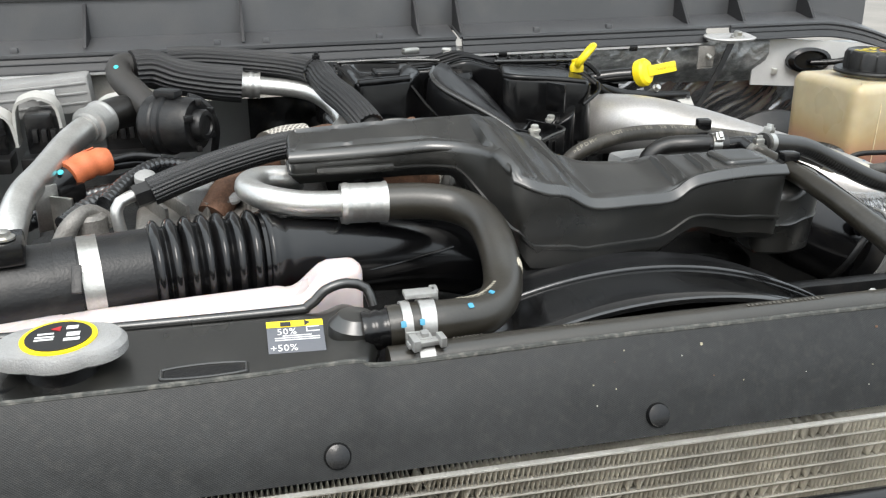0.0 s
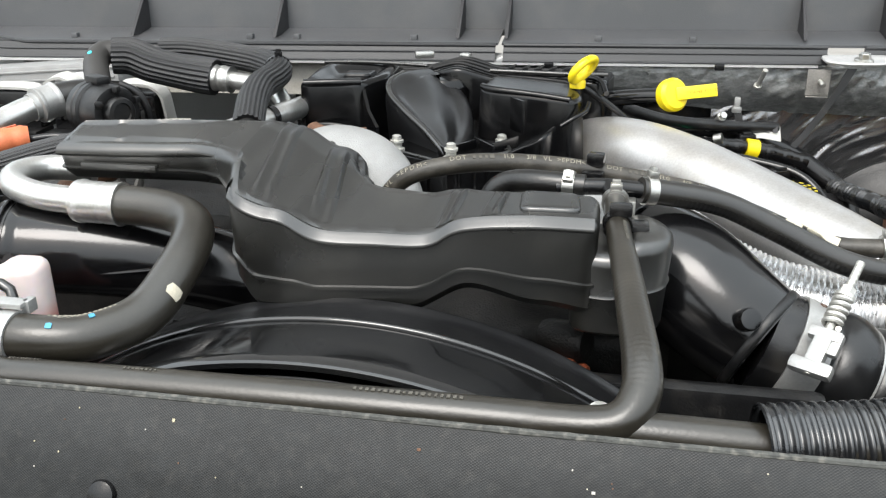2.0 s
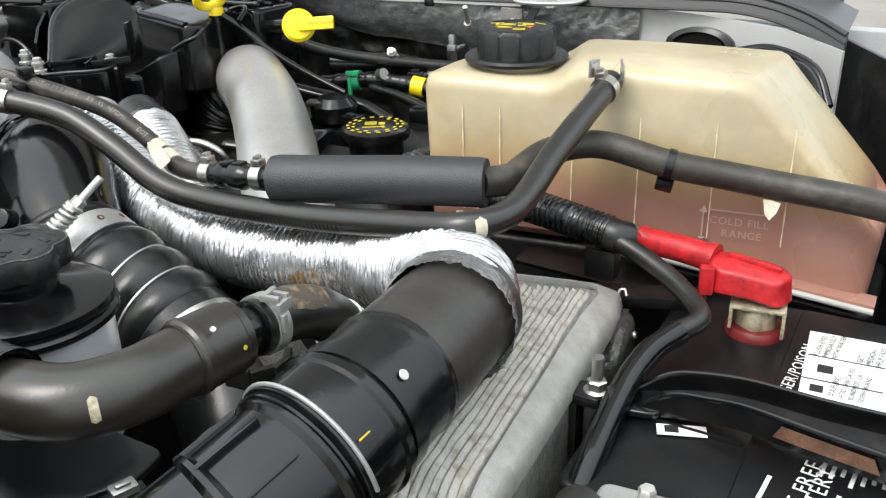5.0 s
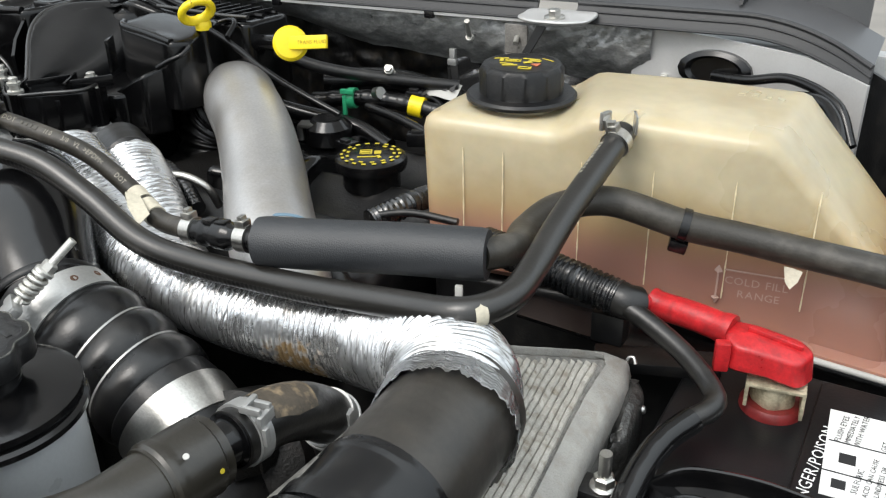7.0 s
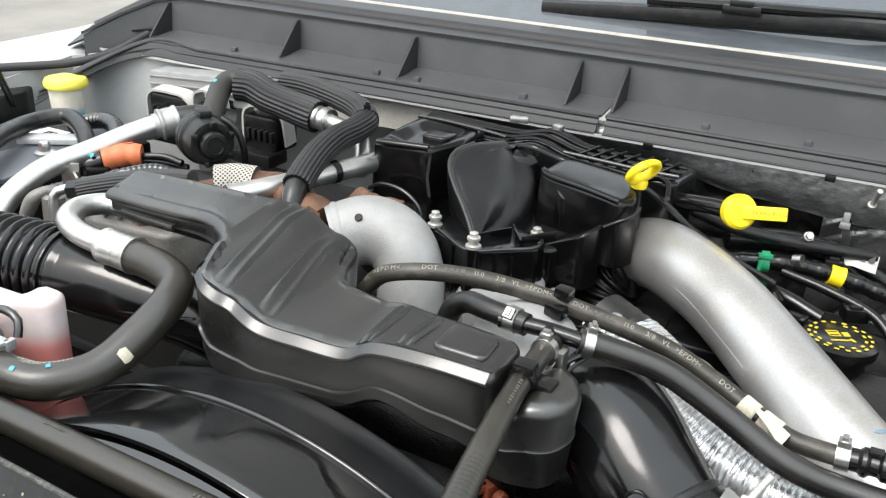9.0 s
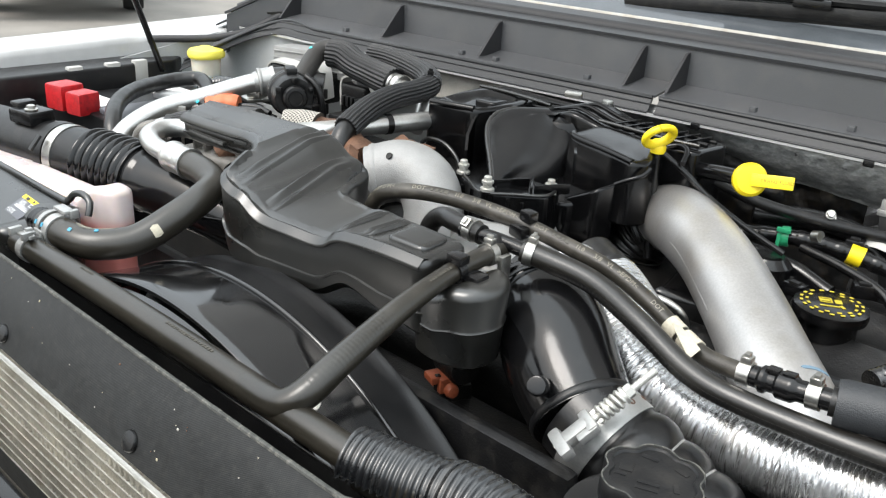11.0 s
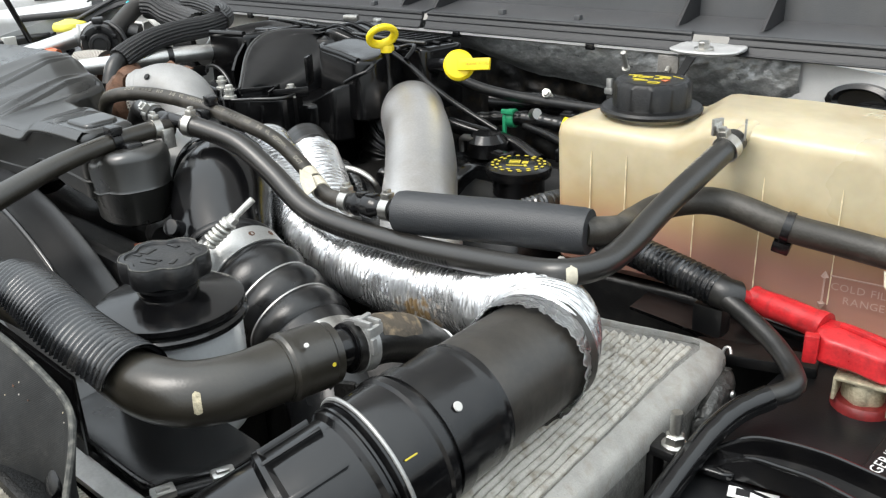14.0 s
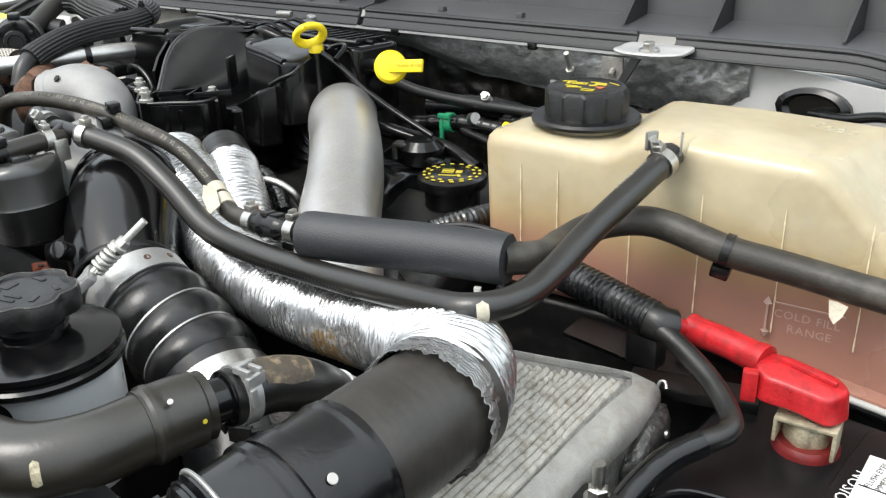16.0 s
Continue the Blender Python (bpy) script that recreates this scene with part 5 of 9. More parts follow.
part("tape", band(H2, length(H2) - 0.062, 0.0094, 0.020, ear=False, wall=0.0006), CREAM, h, "torn cream masking tape")
part("tape_flag", sheet_between([(0.728, 0.885, 1.366), (0.745, 0.875, 1.364), (0.757, 0.868, 1.361)], [(0.722, 0.875, 1.372), (0.738, 0.862, 1.366), (0.752, 0.858, 1.353)], 0.0006), CREAM, h)
part("line_clip", add(block(along(H2, 0.222)[0] + Vector((0, -0.002, 0.012)), (0.016, 0.013, 0.012), 0.002, -10), block(along(H2, 0.222)[0] + Vector((-0.002, -0.014, -0.002)), (0.020, 0.012, 0.012), 0.002, -10)), BLACK, h, "black double line clip")

coupling = thing("quick_coupling", "black plastic quick coupling between two steel clamps", "coupling", (0.82, 0.87, 1.34))
QC = [(0.795, 0.8745, 1.352), (0.82, 0.875, 1.354), (0.845, 0.875, 1.356), (0.880, 0.877, 1.359)]
part("barrel", tube(QC, 0.0098, 20, step=0.003, prof=lambda s: 1.28 if 0.018 < s < 0.024 or 0.034 < s < 0.048 else 1.0), BLACK, coupling)
part("clamp", band(QC, 0.004, 0.0105, 0.011), STEEL, coupling, "steel hose clamp")
part("clamp", band(QC, 0.064, 0.0108, 0.011), STEEL, coupling, "steel hose clamp")
for _s in (0.028, 0.042):
    _p, (_t, _u, _v) = along(QC, _s)
    part("latch", block(_p + _u * 0.0115, (0.011, 0.010, 0.004), 0.001, Matrix((_t, _v, _u)).transposed()), BLACK, coupling)

FO = [(0.876, 0.873, 1.360), (0.93, 0.889, 1.362), (0.99, 0.907, 1.365), (1.057, 0.926, 1.367)]
_foam = thing("foam_sleeve", "dark grey foam sleeve round a coolant hose", "foam sleeve", FO[0])
part("sleeve", tube(FO, 0.0208, 36, prof=lambda s: 1.0 if 0.004 < s < length(FO) - 0.004 else 0.95), FOAM, _foam)
part("hose_end", tube([(0.872, 0.872, 1.360), (0.880, 0.874, 1.360)], 0.0125, 18), RUBBER, _foam)
H5 = [(1.050, 0.924, 1.366), (1.064, 0.960, 1.360), (1.052, 1.005, 1.352), (1.062, 1.048, 1.358), (1.10, 1.076, 1.361), (1.163, 1.088, 1.347), (1.208, 1.100, 1.340), (1.262, 1.108, 1.334), (1.33, 1.112, 1.329), (1.42, 1.12, 1.315)]
h = hose("heater_hose", "dusty dark rubber hose passing in front of the coolant tank", H5, 0.0133, OLDRUB)
_s5 = nearest(H5, (1.162, 1.095, 1.339))
_p, (_t, _u, _v) = along(H5, _s5)
part("cable_tie", add(band(H5, _s5, 0.0135, 0.007, ear=False), block(_p - _u * 0.018, (0.016, 0.022, 0.012), 0.002, Matrix((_t, _v, _u)).transposed())), BLACK, h, "black cable tie with its clip")
part("tape_flag", sheet_between([(1.247, 1.096, 1.324), (1.254, 1.096, 1.324), (1.262, 1.097, 1.322)], [(1.250, 1.092, 1.312), (1.255, 1.090, 1.307), (1.260, 1.092, 1.314)], 0.0007), CREAM, h, "torn cream tape")

H3 = [(0.556, 0.826, 1.403), (0.557, 0.800, 1.405), (0.560, 0.745, 1.402), (0.566, 0.690, 1.395), (0.572, 0.640, 1.384), (0.578, 0.590, 1.371), (0.578, 0.566, 1.360), (0.569, 0.552, 1.350), (0.552, 0.549, 1.345), (0.515, 0.551, 1.342)]
h = hose("bleed_hose", "black ribbed rubber hose from the tee down to the radiator", H3, 0.0098, BRONZE, prof=lambda s: (1 + 0.006 * math.sin(s * 1500) * (1 if 0.17 < s < 0.27 else 0)) * (1 + 0.32 * min(1, max(0, (s - 0.10) / 0.16))), step=0.0012)
part("print", hose_bars(H3, 0.085, 9, 0.0100, 0.004, (0.4, -0.4, 0.8)), PRINTG, h)
part("line_clip", add(band(H3, 0.072, 0.0105, 0.010, ear=False), block(along(H3, 0.072)[0] + Vector((0.002, 0, 0.013)), (0.018, 0.014, 0.009), 0.002, 0)), BLACK, h, "black line clip")
tee = thing("hose_tee", "black plastic tee joining three hoses with steel clamps", "tee", (0.55, 0.83, 1.40))
part("body", add(tube([(0.505, 0.823, 1.410), (0.545, 0.828, 1.411), (0.585, 0.832, 1.408)], 0.0075, 16), tube([(0.550, 0.829, 1.411), (0.556, 0.812, 1.405)], 0.008, 14)), BLACK, tee)
TS = [(0.440, 0.838, 1.372), (0.447, 0.842, 1.396), (0.464, 0.840, 1.408), (0.490, 0.830, 1.412), (0.530, 0.826, 1.411)]
part("stub_hose", tube(TS, 0.0105, 16), RUBBER, tee)
part("clamp", band(TS, length(TS) - 0.014, 0.0110, 0.010), STEEL, tee, "steel hose clamp")
part("clamp", band([(0.557, 0.815, 1.405), (0.557, 0.79, 1.405)], 0.010, 0.0105, 0.009), STEEL, tee, "steel hose clamp")
part("clamp_ear", block((0.571, 0.812, 1.395), (0.006, 0.014, 0.022), 0.001), STEEL, tee)

H4 = [(0.105, 0.577, 1.354), (0.130, 0.577, 1.355), (0.158, 0.578, 1.354), (0.188, 0.590, 1.352), (0.212, 0.624, 1.356), (0.220, 0.665, 1.373), (0.217, 0.705, 1.388), (0.200, 0.732, 1.394), (0.168, 0.742, 1.398), (0.120, 0.745, 1.399)]
h = hose("upper_radiator_hose", "thick black rubber hose curving from the radiator to a metal pipe", H4, 0.0172, BRONZE, n=26)
part("clamp", band(H4, 0.030, 0.0178, 0.012, ear=False), SPRING, h, "silver spring clamp")
part("clamp", band(H4, 0.014, 0.0178, 0.007, ear=False), SPRING, h, "silver spring clamp")
for _c, _z in (((0.132, 0.585, 1.377), (0.026, 0.012, 0.004)), ((0.144, 0.590, 1.374), (0.006, 0.010, 0.010)), ((0.1245, 0.5575, 1.352), (0.018, 0.003, 0.012)), ((0.121, 0.554, 1.342), (0.008, 0.004, 0.024))):
    part("clamp_tab", block(_c, _z, 0.001), SPRING, h)
part("print", hose_bars(H4, 0.058, 14, 0.0170, 0.0045, (0, 0.35, 1.0)), PRINTH, h)
part("print", hose_text(">EPDM<", H4, 0.062, 0.0172, 0.0055, (0, 0.05, 0.9)), PRINTH, h)
for _s, _f in ((0.010, (0, -0.9, 0.5)), (0.024, (0, -0.9, 0.5)), (0.062, (0, -0.5, 0.85)), (0.090, (0, -0.2, 0.95))):
    part("paint_dot", smear(H4, _s, 0.0176 if _s > 0.03 else 0.0192, 0.004, _f, 16), BLUE, h, "blue paint dot")
part("paint_mark", smear(H4, 0.150, 0.0172, 0.009, (0.9, -0.1, 0.45), 50), CREAM, h, "cream paint mark")

AP = [(0.135, 0.745, 1.399), (0.095, 0.745, 1.400), (0.055, 0.744, 1.403), (0.022, 0.754, 1.408), (0.007, 0.782, 1.410), (0.020, 0.812, 1.408), (0.06, 0.822, 1.404)]
ap = thing("aluminium_pipe", "bright aluminium pipe with a crimped collar", "pipe", (0.05, 0.75, 1.38))
part("pipe", tube(AP, 0.0122, 24), ALU, ap)
part("collar", tube([(0.133, 0.745, 1.399), (0.090, 0.745, 1.400)], 0.0188, 28, step=0.002, prof=lambda s: 1 + (0.05 if s < 0.004 or 0.036 < s < 0.040 else 0.0) - (0.03 if 0.016 < s < 0.020 else 0)), ALU, ap, "crimped silver collar")

TB = [(0.10, 0.546, 1.339), (0.25, 0.549, 1.341), (0.45, 0.551, 1.342), (0.60, 0.552, 1.341), (0.66, 0.553, 1.340)]
h = hose("cross_hose", "bronze-black hose lying along the top of the radiator", TB, 0.0135, BRONZE)
part("print", hose_bars(TB, 0.052, 8, 0.0134, 0.0035, (0, 0.35, 1)), PRINTG, h)
part("print", hose_bars(TB, 0.14, 8, 0.0135, 0.0035, (0, 0, 1)), PRINTG, h)
part("print", hose_bars(TB, 0.30, 18, 0.0135, 0.0045, (0, -0.1, 1)), PRINTG, h)
part("clamp", band(TB, 0.028, 0.0142, 0.012), SPRING, h, "silver spring clamp")
for _c, _z, _r in (((0.128, 0.541, 1.357), (0.030, 0.008, 0.004), 8), ((0.118, 0.536, 1.360), (0.006, 0.014, 0.009), 8), ((0.139, 0.539, 1.359), (0.005, 0.012, 0.008), 8)):
    part("clamp_tab", block(_c, _z, 0.001, _r), SPRING, h)

LM = [(0.648, 0.553, 1.345), (0.700, 0.562, 1.347), (0.750, 0.568, 1.352), (0.795, 0.566, 1.352), (0.85, 0.562, 1.348), (0.90, 0.563, 1.345), (0.938, 0.565, 1.3435)]
loom = thing("split_loom", "black corrugated split loom in two lengths laid over a hose", "cable loom", (0.80, 0.565, 1.32))
for _a, _b, _r, _e in ((0.0, 0.090, 0.0200, 100), (0.084, length(LM) - 0.001, 0.0226, 84)):
    part("corrugated_channel", channel(cut(LM, _a, _b, 12), _r, -165, _e, splay=0.26, step=0.0006, prof=lambda s: 1.0 + 0.052 * max(-1, min(1, 1.6 * math.sin(s * 2 * math.pi / 0.0062)))), LOOM, loom, angle=50)
BG = [(0.66, 0.553, 1.340), (0.80, 0.565, 1.345), (0.90, 0.563, 1.340), (0.945, 0.567, 1.338), (0.972, 0.580, 1.337), (0.989, 0.607, 1.337), (0.993, 0.640, 1.336), (0.996, 0.664, 1.335)]
h = hose("lower_radiator_hose", "thick black moulded hose with an elbow", BG, 0.0195, BRONZE, n=28, prof=lambda s: 1.0 + 0.16 * min(1, max(0, (s - 0.24) / 0.05)))
part("end_socket", tube([(0.9925, 0.640, 1.336), (0.996, 0.668, 1.335), (0.998, 0.682, 1.334)], 0.0248, 32, step=0.002, prof=lambda s: 0.965 if s < 0.004 else (1.035 if s < 0.010 else (1.0 if s < 0.036 else 0.93))), BRONZE, h, "soft brown-black cuff")
part("nipple", tube([(0.998, 0.680, 1.334), (1.000, 0.706, 1.331)], 0.0152, 24, step=0.001, prof=lambda s: 1.20 if 0.015 < s < 0.019 else 1.0), GLOSS, h)
part("paint_dot", lathe([(0.0020, 0), (0.0018, 0.0008)], (1.012, 0.652, 1.3575), (0.5, -0.3, 0.8), 12), WHITE, h, "white paint dot")
part("paint_mark", smear(BG, 0.325, 0.0226, 0.0040, (0.75, -0.65, 0.25), 42), GRAVEL, h, "cream paint mark")
part("paint_dot", lathe([(0.0020, 0), (0.0016, 0.0008)], (1.0200, 0.668, 1.3385), (0.97, -0.1, 0.2), 9), PRINTY, h, "yellow paint dot")
EL = [(1.000, 0.696, 1.332), (1.001, 0.712, 1.330), (1.003, 0.735, 1.326), (1.006, 0.762, 1.312), (1.006, 0.785, 1.288), (1.004, 0.795, 1.26)]
h = hose("short_elbow_hose", "black elbow hose stained with sandy dirt", EL, 0.0195, RUBBER, n=26)
part("clamp", band(EL, 0.012, 0.0200, 0.011, ear=False), SPRING, h, "steel spring clamp")
for _c, _z in (((1.012, 0.704, 1.3535), (0.015, 0.0035, 0.005)), ((1.012, 0.713, 1.3525), (0.015, 0.0035, 0.005)), ((1.019, 0.709, 1.348), (0.0035, 0.015, 0.008)), ((1.007, 0.709, 1.3550), (0.004, 0.014, 0.003)), ((1.0225, 0.704, 1.338), (0.003, 0.005, 0.013))):
    part("clamp_tab", block(_c, _z, 0.001, 8), SPRING, h)
for _c, _z in (((1.024, 0.782, 1.296), (0.006, 0.008, 0.018)), ((1.027, 0.770, 1.287), (0.004, 0.016, 0.006))):
    part("clamp_tab", block(_c, _z, 0.001, 8), SPRING, h)
part("clamp", band(EL, length(EL) - 0.035, 0.0200, 0.009, ear=False), SPRING, h, "steel spring clamp")
part("dirt_patch", smear(EL, 0.040, 0.0195, 0.034, (0.1, -0.25, 0.95), 120), SANDY, h, "sandy dirt stain")
part("wire_clamp", tube([along(EL, length(EL) - 0.030)[0] + (along(EL, length(EL) - 0.030)[1][1] * math.cos(a) + along(EL, length(EL) - 0.030)[1][2] * math.sin(a)) * 0.0212 for a in [radians(10 * k) for k in range(37)]], 0.0013, 8), SPRING, h, "steel wire clamp")

# ---- foil-wrapped air duct and its rubber cuff ----
FD = [(0.555, 0.945, 1.350), (0.60, 0.932, 1.332), (0.645, 0.915, 1.312), (0.70, 0.897, 1.292), (0.77, 0.886, 1.281), (0.85, 0.881, 1.280), (0.93, 0.880, 1.287), (1.00, 0.872, 1.300), (1.054, 0.855, 1.312), (1.083, 0.826, 1.316), (1.096, 0.792, 1.318)]
duct = thing("foil_duct", "silver foil-wrapped air duct with crinkled rings", "duct", (0.8, 0.88, 1.25))


def foil_sleeve(pts, r, grow, ring=0.0060, deep=0.050, seed=0.0, n=84, step=0.0009):
    """A foil sleeve gathered in close, uneven rings. grow(s): the radius's factor at arc length s."""
    path = smooth_path(pts, step)
    bm = bmesh.new()
    uv = bm.loops.layers.uv.new("hose")
    s, rows, arcs = 0.0, [], []
    for i, (p, (t, u, v)) in enumerate(zip(path, frames(path))):
        s += (p - path[i - 1]).length if i else 0
        arcs.append(s)
        row = []
        for j in range(n):
            a = 2 * math.pi * j / n
            c = Vector((math.cos(a), math.sin(a), 0))
            slip = 0.0032 * noise.noise(c * 2.2 + Vector((seed, 0, s * 45))) + 0.0005 * noise.noise(c * 7 + Vector((seed, 3, s * 120)))
            wave = 2 * abs(math.sin(math.pi * (s + slip) / ring)) ** 0.8 - 1
            keep = 0.60 + 0.40 * min(1, max(0, 0.6 + 1.6 * noise.noise(c * 1.6 + Vector((seed + 7, 1, s * 30)))))
            dent = 0.012 * noise.noise(c * 2.5 + Vector((seed, 9, s * 55))) + 0.003 * noise.noise(c * 9 + Vector((seed, 4, s * 160)))
            q = r * grow(s) * (1 + deep * wave * keep + dent)
            row.append(bm.verts.new(p + u * (math.cos(a) * q) + v * (math.sin(a) * q)))
        rows.append(row)
    girth = 2 * math.pi * r / n
    for i, (a, b) in enumerate(zip(rows, rows[1:])):
        for j in range(n):
            f = bm.faces.new((a[j], a[(j + 1) % n], b[(j + 1) % n], b[j]))
            for lp, c in zip(f.loops, ((arcs[i], j), (arcs[i], j + 1), (arcs[i + 1], j + 1), (arcs[i + 1], j))):
                lp[uv].uv = (c[0], c[1] * girth)
    return bm


part("sleeve", foil_sleeve(FD, 0.0352, lambda s: 1.0 + 0.29 * min(1, max(0, (s - 0.40) / 0.17)) ** 1.2), FOIL, duct, angle=70)
_p, (_t, _u, _v) = along(FD, length(FD))
def fringe():
    """The torn mouth of the sleeve: a flared skirt with an uneven edge."""
    bm = bmesh.new()
    uv = bm.loops.layers.uv.new("hose")
    rows, n = [], 150
    for i in range(9):
        row = []
        for j in range(n):
            a = 2 * math.pi * j / n
            reach = 0.016 + 0.010 * max(0, math.sin(a - 0.5)) + 0.006 * noise.noise(Vector((math.cos(a) * 9, math.sin(a) * 9, 2))) + 0.004 * noise.noise(Vector((math.cos(a) * 40, math.sin(a) * 40, 5)))
            r = 0.0480 + 0.0004 * i / 8 + 0.0012 * noise.noise(Vector((math.cos(a) * 12, math.sin(a) * 12, i * 0.6)))
            q = _p - _t * 0.006 + _t * (0.006 + reach) * i / 8 + (_u * math.cos(a) + _v * math.sin(a)) * r
            row.append(bm.verts.new(q))
        rows.append(row)
    for i, (a, b) in enumerate(zip(rows, rows[1:])):
        for j in range(n):
            f = bm.faces.new((a[j], a[(j + 1) % n], b[(j + 1) % n], b[j]))
            for lp, c in zip(f.loops, ((i, j), (i, j + 1), (i + 1, j + 1), (i + 1, j))):
                lp[uv].uv = (0.6 + c[0] * 0.0028, c[1] * 0.002)
    bmesh.ops.solidify(bm, geom=bm.faces[:], thickness=0.0012)
    return bm


part("frayed_edge", fringe(), FOIL, duct, "torn flared foil edge", angle=70)
FV = [(0.540, 1.022, 1.334), (0.582, 1.002, 1.326), (0.630, 0.974, 1.312), (0.675, 0.95, 1.285), (0.70, 0.94, 1.25)]
duct2 = thing("foil_pipe", "short foil-wrapped pipe with a black rubber end", "pipe", (0.6, 0.99, 1.28))
part("sleeve", foil_sleeve(FV[1:], 0.0325, lambda s: 1.0, 0.0060, 0.036, 4.0, 64), FOIL, duct2, angle=70)
part("rubber_end", tube(FV[:3], 0.0305, 24, prof=lambda s: 1 + 0.05 * math.sin(s * 500)), RUBBER, duct2)

CF = [(1.0955, 0.835, 1.316), (1.100, 0.76, 1.318), (1.1015, 0.69, 1.316), (1.099, 0.635, 1.310), (1.088, 0.580, 1.297), (1.066, 0.53, 1.275), (1.045, 0.49, 1.24), (1.03, 0.47, 1.19)]
cuff = thing("charge_air_cuff", "thick black rubber and plastic charge air cuff", "duct", (1.09, 0.65, 1.27))
part("hose", tube(cut(CF, 0.020, 0.125, 10), 0.0440, 44, step=0.003, prof=lambda s: 1 + 0.004 * math.sin(s * 700)), CUFFRUB, cuff, "brown-black rubber hose")
part("sleeve", tube(cut(CF, 0.122, 0.178, 6), 0.0452, 44, step=0.002, prof=lambda s: 1.02 if 0.004 < s < 0.008 else 1.0), BLACK, cuff)
part("sleeve_ring", tube(cut(CF, 0.160, 0.172, 3), 0.0475, 44, step=0.002), BLACK, cuff)
part("collar", tube(cut(CF, 0.176, 0.216, 6), 0.0478, 44, step=0.0015, prof=lambda s: 1.07 if 0.030 < s < 0.036 else (1.04 if s < 0.005 else (1.05 if s > 0.038 else 1.0))), GLOSS, cuff, "black collar with raised rings")
for _k in range(5):
    _p2, (_t2a, _u2, _v2) = along(CF, 0.245)
    _a2 = radians(-70 + 38 * _k)
    part("guide_rib", block(_p2 + (_u2 * math.cos(_a2) + _v2 * math.sin(_a2)) * 0.0468, (0.040, 0.004, 0.004), 0.001, Matrix((_t2a, (_v2 * math.cos(_a2) - _u2 * math.sin(_a2)), (_u2 * math.cos(_a2) + _v2 * math.sin(_a2)))).transposed()), GLOSS, cuff)
part("wire_clip", tube([along(CF, 0.208)[0] + (along(CF, 0.208)[1][1] * math.cos(a) + along(CF, 0.208)[1][2] * math.sin(a)) * 0.0518 for a in [radians(-85 + 13 * k) for k in range(14)]], 0.0014, 8), SPRING, cuff, "bright spring wire clip")
part("plastic_pipe", tube(cut(CF, 0.210, length(CF) - 0.002, 12), 0.0455, 40, step=0.003, prof=lambda s: 1 + (0.07 if 0.006 < s < 0.012 or 0.05 < s < 0.055 else 0.0)), GLOSS, cuff)
part("paint_dot", lathe([(0.0034, 0), (0.003, 0.0008)], (1.135, 0.672, 1.350), (0.75, 0, 0.66), 14), WHITE, cuff, "white paint dot")
part("paint_mark", block((1.1375, 0.628, 1.338), (0.0011, 0.010, 0.001), 0.0003, Matrix.Rotation(0.9, 3, "Y")), PRINTY, cuff, "yellow paint tick")

# ---- grey aluminium charge pipe ----
CP = [(0.478, 1.240, 1.298), (0.500, 1.242, 1.318), (0.535, 1.227, 1.335), (0.585, 1.180, 1.344), (0.645, 1.130, 1.338), (0.71, 1.068, 1.322), (0.775, 0.998, 1.306), (0.83, 0.945, 1.286), (0.87, 0.905, 1.255)]
cp = thing("charge_pipe", "wide dull aluminium charge pipe with a weld seam", "pipe", (0.65, 1.08, 1.28))
CB = [(0.474, 1.232, 1.215), (0.470, 1.236, 1.25), (0.475, 1.240, 1.28), (0.492, 1.242, 1.306)]
part("boot", tube(CB, 0.0465, 40, step=0.0016, prof=lambda s: 1 + 0.055 * math.sin(s * 2 * math.pi / 0.016)), RUBBER, cp, "black ribbed rubber boot", angle=60)
part("weld_seam", tube([along(CP, s)[0] + (along(CP, s)[1][1] * math.cos(radians(62)) + along(CP, s)[1][2] * math.sin(radians(62))) * 0.0432 for s in (0.05, 0.09, 0.13, 0.18, 0.23, 0.28, 0.33)], 0.0016, 8), CHARGE, cp)
part("mouth_ring", lathe([(0.0475, -0.006), (0.049, 0.0), (0.0475, 0.006)], CB[-1], (0.62, 0.06, 0.78), 40), GLOSS, cp)
part("pipe", tube(CP, 0.0445, 44, step=0.004, prof=lambda s: 1.0 + 0.03 * max(0, 1 - abs(s - 0.1) / 0.1)), CHARGE, cp)
part("tape", smear(CP, length(CP) - 0.092, 0.0446, 0.0035, (0.7, -0.2, 0.7), 46), mat("dull_blue_tape", (0.16, 0.25, 0.33), 0.5, vary=0.2, bump=0.05), cp, "thin blue tape")
part("weld", tube(cut(CP, 0.112, 0.1145, 3), 0.0441, 44, step=0.001), CHARGE, cp)
part("boot", tube(cut(CP, 0.0, 0.045, 4), 0.0475, 36, step=0.003, prof=lambda s: 1 + 0.05 * math.sin(s * 700)), RUBBER, cp, "black rubber boot")


# ---- coolant tank ----
def tank_front(x):
    return 1.085 + 0.13 * (x - 0.897)


def tank_top(x, y):
    t = (y - tank_front(x)) / 0.18
    z = ramp(x + 0.05 * (t - 0.3), (0.90, 1.409), (1.016, 1.407), (1.052, 1.425), (1.12, 1.425))
    z = min(z, 1.425 - 0.004 * max(0, (x - 1.10) / 0.1), 1.410 - 1.02 * max(0, x - 1.228) + (0.018 if x < 1.21 else 0.018 * max(0, 1 - (x - 1.21) / 0.018)))
    return z - 0.010 * max(0, t - 0.35)


